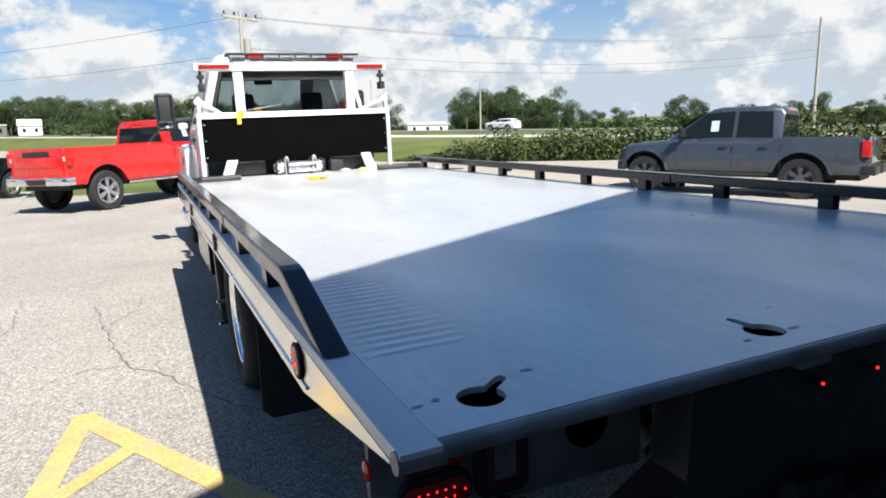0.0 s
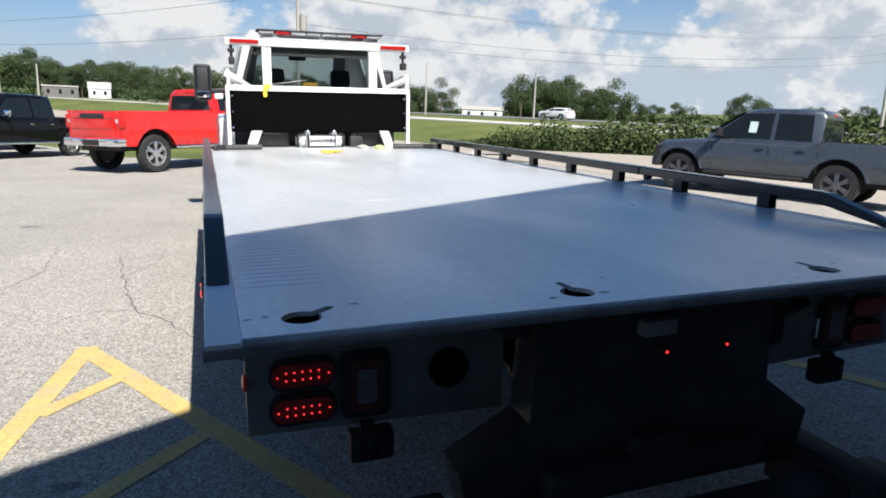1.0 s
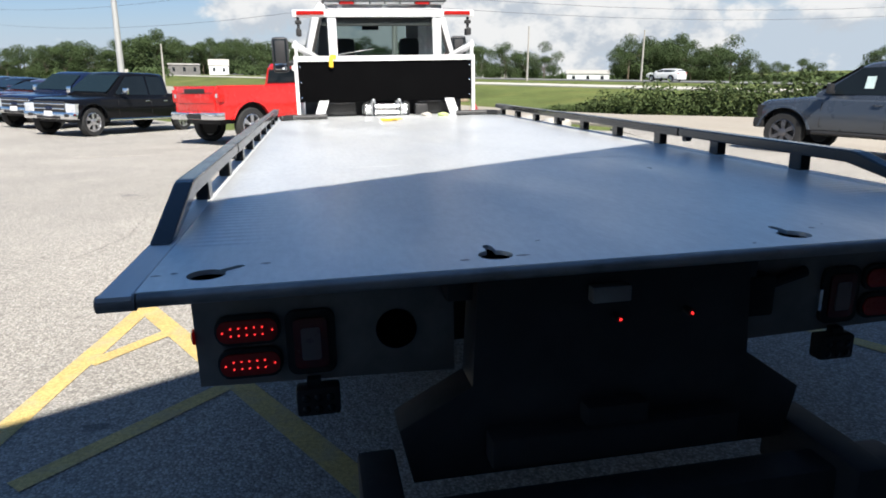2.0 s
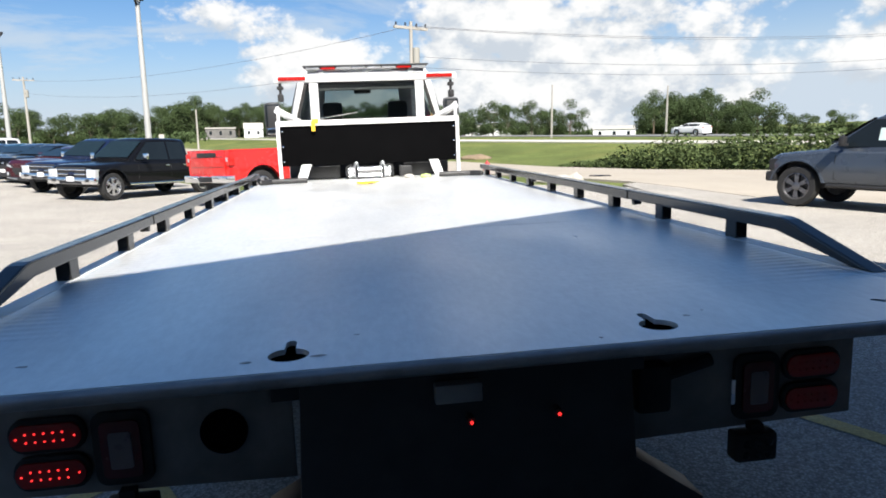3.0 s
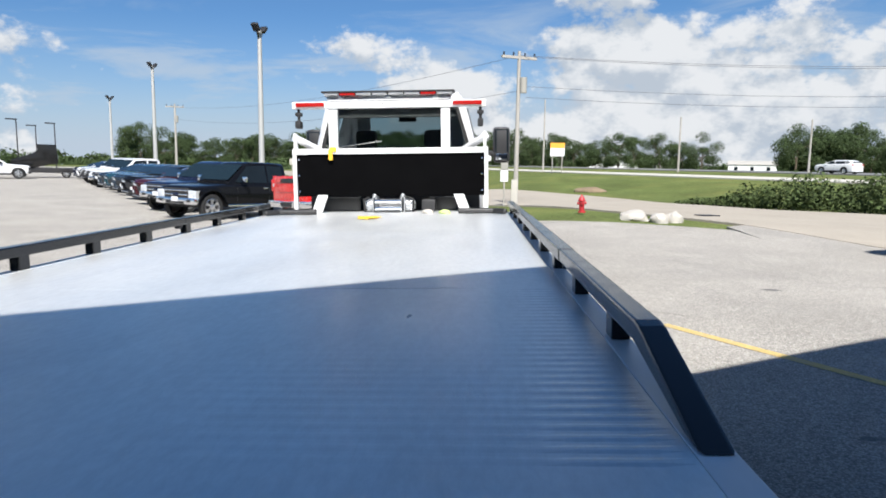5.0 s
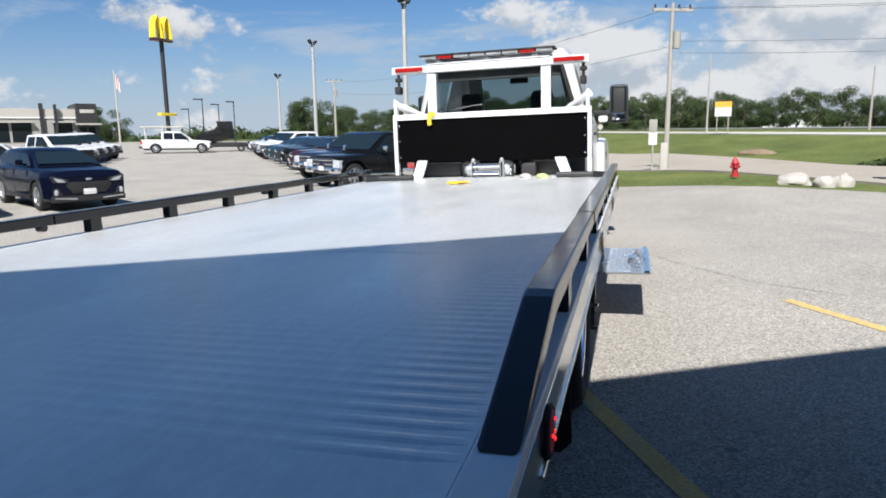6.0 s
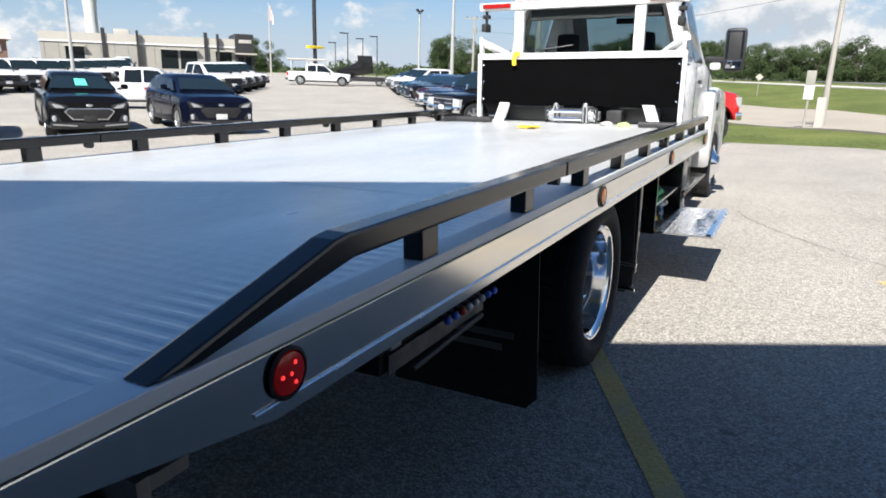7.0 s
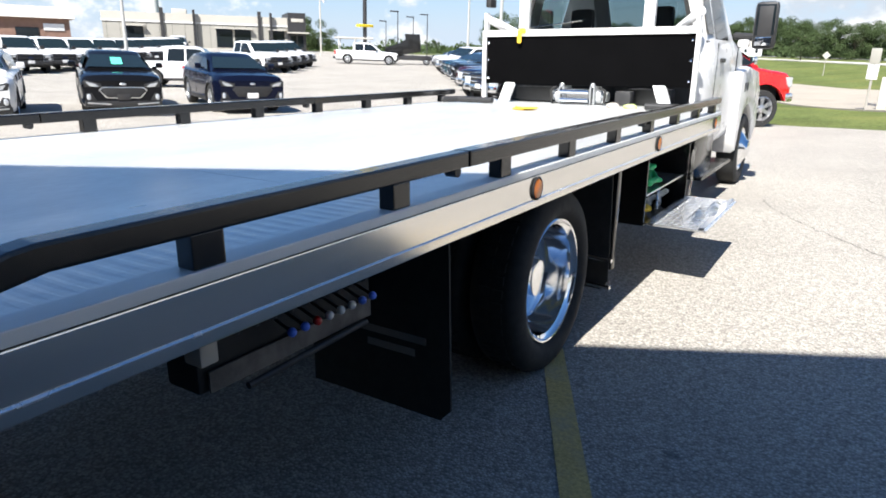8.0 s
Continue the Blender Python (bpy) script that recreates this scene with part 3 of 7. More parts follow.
ext = bmesh.ops.extrude_face_region(bm, geom=bm.faces[:])
for g in ext["geom"]:
    if isinstance(g, bmesh.types.BMVert):
        g.co.z = DZ - 0.012
part("deck", bm, M_DECK, truck, "flat pale steel deck plate with faint stains")

# black plates added under the keyholes: they hide bright ground and stand for shade
for hx, hy, _ in HOLES:
    bm = bmesh.new()
    box(bm, hx - 0.10, hx + 0.10, hy - 0.075, hy + 0.13, DZ - 0.040, DZ - 0.034)
    box(bm, hx - 0.10, hx + 0.10, hy + 0.126, hy + 0.132, DZ - 0.034, DZ - 0.0125)
    part("hole_shade_plate", bm, M_PANEL, truck, "black plate added under a keyhole for the shade inside")
# scuffs where chain hooks have struck round the keyholes
rnd = random.Random(21)
for hx, hy, _ in HOLES:
    for k in range(3):
        bm = bmesh.new()
        cx, cy = hx + rnd.choice((-1, 1)) * rnd.uniform(0.06, 0.19), hy + rnd.uniform(-0.06, 0.12)
        r0, st = rnd.uniform(0.004, 0.010), rnd.uniform(0.8, 2.6)
        bm.faces.new([bm.verts.new((cx + st * r0 * rnd.uniform(0.5, 1.1) * math.cos(a), cy + r0 * rnd.uniform(0.5, 1.1) * math.sin(a), DZ + 0.0007)) for a in [2 * math.pi * j / 9 for j in range(9)]])
        part("scuff", bm, M_WORN, truck)

# roll bar at the tail
bm = bmesh.new()
rod(bm, (-1.234, TAIL + 0.012, DZ - 0.0155), (1.234, TAIL + 0.012, DZ - 0.0155), 0.0155, 20)
part("tail_bar", bm, M_WORN, truck, "round worn steel tail bar")

# side beams, tapered to the tail: a flat top flange beside the deck plate, then a groove, then the web
for s in (-1, 1):
    bm = bmesh.new()
    prism(bm, [(TAIL - 0.008, DZ - 0.026), (FRONT, DZ - 0.026), (FRONT, DZ + 0.0015), (TAIL - 0.008, DZ + 0.0015)], s * 1.2408, s * 1.3105, "x", 0.003)
    part("beam_flange", bm, M_FLANGE, truck, "flat steel flange along the deck edge", smooth=False)
    bm = bmesh.new()
    prism(bm, [(TAIL + 0.04, DZ - 0.036), (1.25, DZ - 0.150), (FRONT, DZ - 0.150), (FRONT, DZ - 0.0285), (TAIL + 0.04, DZ - 0.0285)], s * 1.2408, s * 1.3105, "x", 0.003)
    beam = part("side_beam", bm, M_STEEL, truck, "brushed steel side beam tapering to the tail", smooth=False)
    bm = bmesh.new()
    box(bm, *sorted((s * 1.25, s * 1.302)), TAIL + 0.03, FRONT, DZ - 0.0284, DZ - 0.0261)
    part("groove", bm, M_DARK, beam)
    bm = bmesh.new()
    rod(bm, (s * 1.236, TAIL + 0.008, DZ - 0.017), (s * 1.314, TAIL + 0.008, DZ - 0.017), 0.0185, 20)
    part("corner_cap", bm, M_WORN, beam, "worn steel cap at the tail corner")
    bm = bmesh.new()
    rod(bm, (s * 1.3115, 1.2, DZ - 0.120), (s * 1.3115, FRONT, DZ - 0.120), 0.0045, 10)
    part("trim_strip", bm, M_TREAD, beam, "bright trim strip along the beam")
    for yy, on in ((1.277, True), (3.25, False), (4.96, False), (6.62, False)):
        bm = bmesh.new()
        m = Matrix.Translation((s * 1.3105, yy, DZ - 0.076)) @ Matrix.Rotation(s * math.pi / 2, 4, "Y")
        lathe(bm, [(0.0005, 0.002), (0.043, 0.002), (0.046, 0.007), (0.040, 0.010), (0.039, 0.008), (0.0385, 0.005)], m, 24)
        lamp_ring = part("marker_lamp", bm, M_RUBBER, truck, "round side marker lamp in a rubber ring")
        bm = bmesh.new()
        lathe(bm, [(0.038, 0.005), (0.036, 0.009), (0.022, 0.012), (0.0005, 0.013)], m, 24)
        part("lens", bm, M_REDON if on else M_AMBER, lamp_ring)
        if on:
            for px, py in ring(0, 0, 0.02, 3, 0.5) + [(0.0, 0.0)]:
                bm = bmesh.new()
                ball(bm, m @ Vector((px, py, 0.0115)), 0.0042, 6)
                part("diode", bm, M_LED, lamp_ring)
    # rub rail: tube on posts with a sloping tail end
    bm = bmesh.new()
    RX0, RX1 = sorted((s * 1.247, s * 1.307))
    outer = [(1.03, DZ + 0.003), (1.115, DZ + 0.003), (1.48, DZ + 0.069), (2.75, DZ + 0.069), (2.75, DZ + 0.119), (1.47, DZ + 0.119), (1.43, DZ + 0.114)]
    prism(bm, outer, RX0, RX1, "x", 0.007)
    rail = part("side_rail", bm, M_BLACK, truck, "black steel side rail with a sloping end", smooth=False)
    bm = bmesh.new()
    prism(bm, [(2.753, DZ + 0.068), (4.76, DZ + 0.068), (4.76, DZ + 0.120), (2.753, DZ + 0.120)], RX0 - 0.003, RX1 + 0.003, "x", 0.007)
    part("rail_section", bm, M_BLACK, rail, smooth=False)
    bm = bmesh.new()
    prism(bm, [(4.763, DZ + 0.066), (6.76, DZ + 0.066), (6.82, DZ + 0.072), (6.82, DZ + 0.117), (4.763, DZ + 0.117)], RX0, RX1, "x", 0.007)
    part("rail_section", bm, M_BLACK, rail, smooth=False)
    for k, yy in enumerate((1.775, 2.40, 3.01, 3.615, 4.22, 4.82, 5.42, 6.02, 6.60)):
        bm = bmesh.new()
        box(bm, RX0 + 0.008, RX1 - 0.002, yy - 0.040, yy + 0.036, DZ + 0.001, DZ + 0.073, 0.004)
        part("rail_post", bm, M_BLACK, rail, smooth=False)
    for yy in (2.70, 4.70):
        bm = bmesh.new()
        rod(bm, (RX0 + 0.01, yy, DZ + 0.060), (RX1 - 0.01, yy, DZ + 0.060), 0.018, 12)
        part("tie_ring", bm, M_DARK, rail)

# deck underside: long sills and cross members
for x in (-0.45, 0.45):
    bm = bmesh.new()
    box(bm, x - 0.05, x + 0.05, 0.95, FRONT, DZ - 0.20, DZ - 0.015, 0.004)
    part("deck_sill", bm, M_DARK, truck)
for k in range(13):
    bm = bmesh.new()
    yy = 1.21 + k * 0.46
    box(bm, -1.24, 1.24, yy - 0.03, yy + 0.03, DZ - 0.09, DZ - 0.016)
    part("cross_member", bm, M_DARK, truck)
# chassis frame
for s in (-1, 1):
    bm = bmesh.new()
    box(bm, s * 0.40 - 0.04, s * 0.40 + 0.04, 1.3, 11.0, 0.58, 0.85, 0.01)
    part("chassis_rail", bm, M_DARK, truck)

def rounded(cx, cz, hw_, hh, r):
    """Outline of a rectangle with round corners."""
    pts = []
    for k, (sx, sz) in enumerate(((1, 1), (-1, 1), (-1, -1), (1, -1))):
        for q in range(5):
            a = math.pi / 2 * (k + q / 4)
            pts.append((cx + sx * (hw_ - r) + r * math.cos(a), cz + sz * (hh - r) + r * math.sin(a)))
    return pts


# tail lamp boards
for s in (-1, 1):
    bm = bmesh.new()
    X0, X1 = sorted((s * 0.80, s * 1.215))
    B0, B1 = sorted((s * 0.46, s * 1.215))
    prism(bm, [(s * 0.46, 0.872), (s * 1.222, 0.872), (s * 1.222, 0.612), (s * 0.80, 0.60), (s * 0.46, 0.59)], 1.05, 1.075, "y", 0.004)
    box(bm, B0, B1, 1.0755, 1.15, 0.84, 0.865, 0.003)
    board = part("lamp_board", bm, M_BOARD, truck, "dark steel tail lamp board")
    bm = bmesh.new()
    lathe(bm, [(0.062, 0.0), (0.062, 0.008), (0.05, 0.009), (0.048, 0.002), (0.0005, 0.002)], Matrix.Translation((s * 0.64, 1.049, 0.745)) @ Matrix.Rotation(math.pi / 2, 4, "X"), 24)
    if s < 0:
        part("round_port", bm, M_PANEL, board, "round black opening")
    else:
        bm.free()
        bm = bmesh.new()
        box(bm, 0.50, 0.60, 0.98, 1.049, 0.70, 0.84, 0.015)
        rod(bm, (0.60, 1.02, 0.80), (0.74, 1.03, 0.83), 0.02, 8)
        part("harness_box", bm, M_BLACKM, board, "black wiring box with a loom")
    for zz_ in (0.785, 0.682):
        bm = bmesh.new()
        xa, xb = s * 1.165, s * 0.978
        lo_, hi_ = sorted((xa, xb))
        prism(bm, [(lo_ + 0.03 * (1 - math.cos(t)) * 0 + p[0], p[1]) for t, p in [(0, q) for q in
              [(0.035 + 0.035 * math.cos(math.pi / 2 + math.pi * k / 8) , zz_ + 0.046 * math.sin(math.pi / 2 + math.pi * k / 8)) for k in range(9)]
              + [((hi_ - lo_) - 0.035 + 0.035 * math.cos(-math.pi / 2 + math.pi * k / 8), zz_ + 0.046 * math.sin(-math.pi / 2 + math.pi * k / 8)) for k in range(9)]]], 1.03, 1.049, "y", 0.004)
        oval = part("tail_lamp", bm, M_RUBBER, truck, "oval tail lamp in a black rubber ring")
        bm = bmesh.new()
        prism(bm, [(lo_ + 0.035 + 0.027 * math.cos(math.pi / 2 + math.pi * k / 8), zz_ + 0.034 * math.sin(math.pi / 2 + math.pi * k / 8)) for k in range(9)]
              + [(hi_ - 0.035 + 0.027 * math.cos(-math.pi / 2 + math.pi * k / 8), zz_ + 0.034 * math.sin(-math.pi / 2 + math.pi * k / 8)) for k in range(9)], 1.022, 1.0295, "y", 0.002)
        part("lens", bm, M_REDL, oval)
        for px, pz in [(lo_ + 0.047 + i * 0.022, zz_ + j * 0.011) for i in range(5) for j in (-1, 1)] + [(lo_ + 0.024, zz_), (hi_ - 0.024, zz_)]:
            bm = bmesh.new()
            ball(bm, (px, 1.0215, pz), 0.0032, 6)
            part("diode", bm, M_LED if s < 0 else M_REDL, oval)
    bm = bmesh.new()
    cx_ = s * 0.895
    prism(bm, rounded(cx_, 0.731, 0.072, 0.101, 0.030), 1.03, 1.049, "y", 0.005)
    rev = part("reverse_lamp", bm, M_RUBBER, truck, "rectangular reverse lamp in a black rubber ring")
    bm = bmesh.new()
    prism(bm, rounded(cx_, 0.731, 0.050, 0.079, 0.018), 1.022, 1.0295, "y", 0.002)
    part("lens", bm, M_REVL, rev)
    bm = bmesh.new()
    prism(bm, rounded(cx_, 0.730, 0.028, 0.050, 0.008), 1.018, 1.0215, "y")
    part("inner_lens", bm, mat("dull clear lens", (0.16, 0.13, 0.13), 0.3), rev)
    # work lamp hanging under the board
    bm = bmesh.new()
    box(bm, cx_ - 0.065 - 0.01 * s, cx_ + 0.065 - 0.01 * s, 1.0, 1.06, 0.505, 0.595, 0.012)
    box(bm, cx_ - 0.02, cx_ + 0.02, 1.02, 1.05, 0.59, 0.615)
    wl = part("work_lamp", bm, M_BLACKM, truck, "black square work lamp on a bracket")
    for i in range(3):
        for j in range(2):
            bm = bmesh.new()
            ball(bm, (cx_ - 0.01 * s + (i - 1) * 0.036, 0.998, 0.53 + j * 0.036), 0.013, 8, (1, 0.4, 1))
            part("lens", bm, M_DGLASS, wl)
    # side marker at the board's end
    bm = bmesh.new()
    if s < 0:
        m = Matrix.Translation((s * 1.2225, 1.06, 0.768)) @ Matrix.Rotation(s * math.pi / 2, 4, "Y")
        lathe(bm, [(0.024, 0.0), (0.024, 0.005), (0.016, 0.009), (0.0005, 0.01)], m, 20)
        part("end_marker", bm, M_REDON, board, "small lit red marker on the board's end")
    bm = bmesh.new()
    box(bm, s * 1.0 - 0.2, s * 1.0 + 0.2, 1.08, 1.14, 0.865, DZ - 0.09, 0.0)
    part("board_bracket", bm, M_DARK, board)
# chrome latch on the right board
bm = bmesh.new()
box(bm, 0.812, 0.826, 1.03, 1.049, 0.68, 0.76, 0.004)
part("chrome_latch", bm, M_CHROME, truck, "small bright chrome latch")

# rear body under the deck: tailboard, underlift, hitch
bm = bmesh.new()
prism(bm, [(-0.42, 0.94), (-0.44, 0.60), (-0.66, 0.48), (-0.62, 0.30), (0.62, 0.30), (0.66, 0.48), (0.46, 0.62), (0.44, 0.94)], 0.90, 1.04, "y", 0.01)
part("rear_crossmember", bm, M_DARK, truck, "black rear crossmember plate")
bm = bmesh.new()
box(bm, -0.10, 0.10, 0.84, 1.6, 0.40, 0.52, 0.015)
box(bm, -0.92, 0.92, 0.70, 0.83, 0.17, 0.30, 0.02)
box(bm, -0.40, 0.40, 0.82, 0.91, 0.36, 0.46, 0.02)
lift = part("wheel_lift", bm, M_BLACKM, truck, "black folded underlift with a crossbar")
for s in (-1, 1):
    bm = bmesh.new()
    box(bm, s * 0.72 - 0.06, s * 0.72 + 0.06, 0.62, 1.05, 0.14, 0.34, 0.015)
    part("lift_fork", bm, M_BLACKM, lift)
for s in (-1, 1):
    bm = bmesh.new()
    rod(bm, (s * 0.26, 1.2, 0.52), (s * 0.26, 1.9, 0.9), 0.05, 14)
    part("lift_cylinder", bm, M_DARK, truck)
for x in (0.0, 0.23):
    bm = bmesh.new()
    rod(bm, (x, 0.90, 0.785), (x, 0.865, 0.785), 0.012, 10)
    bz = part("marker_base", bm, M_RUBBER, truck)
    bm = bmesh.new()
    ball(bm, (x, 0.862, 0.785), 0.005, 8)
    part("marker_diode", bm, M_LED, bz, "tiny lit red marker")
bm = bmesh.new()
box(bm, -0.09, 0.03, 0.86, 0.899, 0.84, 0.89, 0.006)
part("lamp_housing", bm, M_WORN, truck)

# rear axle: dual wheels with polished discs
def dual_wheel(s):
    R = 0.445
    for k, off in enumerate((0.0, -0.27)):
        bm = bmesh.new()
        m = Matrix.Translation((s * (1.185 + off), 3.765, R - 0.012)) @ Matrix.Rotation(s * math.pi / 2, 4, "Y")
        lathe(bm, [(0.280, -0.20), (0.34, -0.228), (0.40, -0.225), (0.432, -0.20), (R, -0.165), (R, -0.035), (0.438, -0.008), (0.422, 0.012), (0.40, 0.022), (0.37, 0.027), (0.34, 0.024), (0.315, 0.008), (0.304, -0.012), (0.298, -0.03), (0.280, -0.20)], m, 64)
        tyre = part("rear_tyre", bm, M_RUBBER, truck, "black dual rear tyre")
        bm = bmesh.new()
        for a in range(48):
            t = 2 * math.pi * a / 48
            rm = m @ Matrix.Rotation(t, 4, "Z")
            box(bm, R - 0.004, R + 0.006, -0.018, 0.018, -0.155, -0.105, 0, rm)
            box(bm, R - 0.004, R + 0.006, -0.012, 0.024, -0.092, -0.042, 0, rm)
        part("tread", bm, M_RUBBER, tyre)
        bm = bmesh.new()
        if k == 0:
            lathe(bm, [(0.305, -0.014), (0.304, 0.000), (0.298, 0.005), (0.291, 0.002), (0.286, -0.010), (0.278, -0.016), (0.270, -0.022), (0.264, -0.07), (0.256, -0.135), (0.240, -0.158), (0.20, -0.168), (0.118, -0.165)], m, 64)
            rim = part("polished_rim", bm, M_CHROME, tyre, "deep-dished polished aluminium rear rim")
            bm = bmesh.new()
            lathe(bm, [(0.122, -0.164), (0.106, -0.160), (0.093, -0.150), (0.091, -0.082), (0.087, -0.074), (0.074, -0.070), (0.0005, -0.070)], m, 40)
            part("hub_cap", bm, M_CHROME, tyre, "polished cylindrical hub cap with a flat end")
            for a in range(10):
                t = 2 * math.pi * a / 10
                bm = bmesh.new()
                rod(bm, m @ Vector((0.150 * math.cos(t), 0.150 * math.sin(t), -0.168)), m @ Vector((0.150 * math.cos(t), 0.150 * math.sin(t), -0.142)), 0.013, 6)
                part("wheel_nut", bm, M_ALU, tyre)
        else:
            lathe(bm, [(0.284, -0.012), (0.25, -0.06), (0.2, -0.1), (0.0005, -0.1)], m, 32)
            part("inner_rim", bm, M_DARK, tyre)


for s in (-1, 1):
    dual_wheel(s)
bm = bmesh.new()
rod(bm, (-0.9, 3.765, 0.433), (0.9, 3.765, 0.433), 0.07, 14)
ball(bm, (0, 3.765, 0.433), 0.19, 14)
part("rear_axle", bm, M_DARK, truck)

# mud flaps and fenders
for s in (-1, 1):
    for yy, z0, z1, nm in ((2.80, 0.16, 0.90, "rear"), (4.50, 0.17, 0.90, "front")):
        bm = bmesh.new()
        pr = [(s * 0.55, z1), (s * 1.20, z1), (s * 1.215, z0 + 0.05), (s * 1.17, z0), (s * 0.55, z0)]
        prism(bm, pr, yy, yy + 0.012, "y", 0.002)
        flap = part("mud_flap", bm, M_RUBBER, truck, "black rubber mud flap")
        if nm == "rear":
            for k, (w, dz_) in enumerate(((0.32, 0.30), (0.22, 0.245))):
                bm = bmesh.new()
                box(bm, s * 0.95 - w / 2, s * 0.95 + w / 2, yy - 0.004, yy - 0.001, z0 + dz_ - 0.014, z0 + dz_ + 0.014)
                part("raised_bar", bm, mat("flap print", (0.20, 0.19, 0.18), 0.7), flap)
    bm = bmesh.new()
    box(bm, s * 0.98 - 0.24, s * 0.98 + 0.24, 4.54, 4.60, 0.28, 0.90, 0.01)
    part("fender_bracket", bm, M_BLACK, truck)
    for zz_ in (0.20, 0.36):
        bm = bmesh.new()
        rod(bm, (s * 1.10, 4.49, zz_), (s * 1.24, 4.47, zz_), 0.012, 10)
        part("bracket_bolt", bm, M_CHROME, truck)

# valve bank with coloured knobs
def valve_bank(s):
    bm = bmesh.new()
    box(bm, s * 1.04 - 0.06, s * 1.04 + 0.06, 1.86, 2.50, 0.67, 0.88, 0.01)
    bank = part("valve_bank", bm, M_BLACKM, truck, "dark hydraulic valve bank under the deck edge")
    bm = bmesh.new()
    box(bm, s * 1.115 - 0.003, s * 1.115 + 0.003, 1.88, 2.48, 0.675, 0.73)
    part("label_plate", bm, mat("scuffed plate", (0.11, 0.10, 0.09), 0.4, vary=0.6, scale=14), bank)
    bm = bmesh.new()
    rod(bm, (s * 1.13, 1.98, 0.655), (s * 1.13, 2.44, 0.67), 0.010, 10)
    part("bar", bm, M_DARK, bank)
    bm = bmesh.new()
    box(bm, s * 1.13 - 0.03, s * 1.13 + 0.03, 1.83, 1.88, 0.77, 0.86, 0.006)
    part("switch_cover", bm, M_CLAD2, bank, "pale switch cover")
    cols = [M_BLUEK, M_BLUEK, M_REDTL, M_WHITE, M_WHITE, M_WHITE, M_BLUEK, M_BLUEK]
    for k, c in enumerate(cols):
        yy = 2.08 + k * 0.046
        bm = bmesh.new()
        rod(bm, (s * 1.10, yy, 0.81), (s * 1.185, yy, 0.78), 0.005, 8)
        lever = part("lever", bm, M_DARK, bank)
        bm = bmesh.new()
        ball(bm, (s * 1.19, yy, 0.777), 0.0125, 12)
        part("knob", bm, c, bank)
    for k in range(9):
        bm = bmesh.new()
        yy = 1.93 + k * 0.058
        rod(bm, (s * 1.09, yy, 0.855), (s * 1.16, yy, 0.83), 0.011, 8)
        ball(bm, (s * 1.16, yy, 0.83), 0.014, 8)
        part("plunger", bm, M_PLASTIC, bank)


valve_bank(1)
valve_bank(-1)

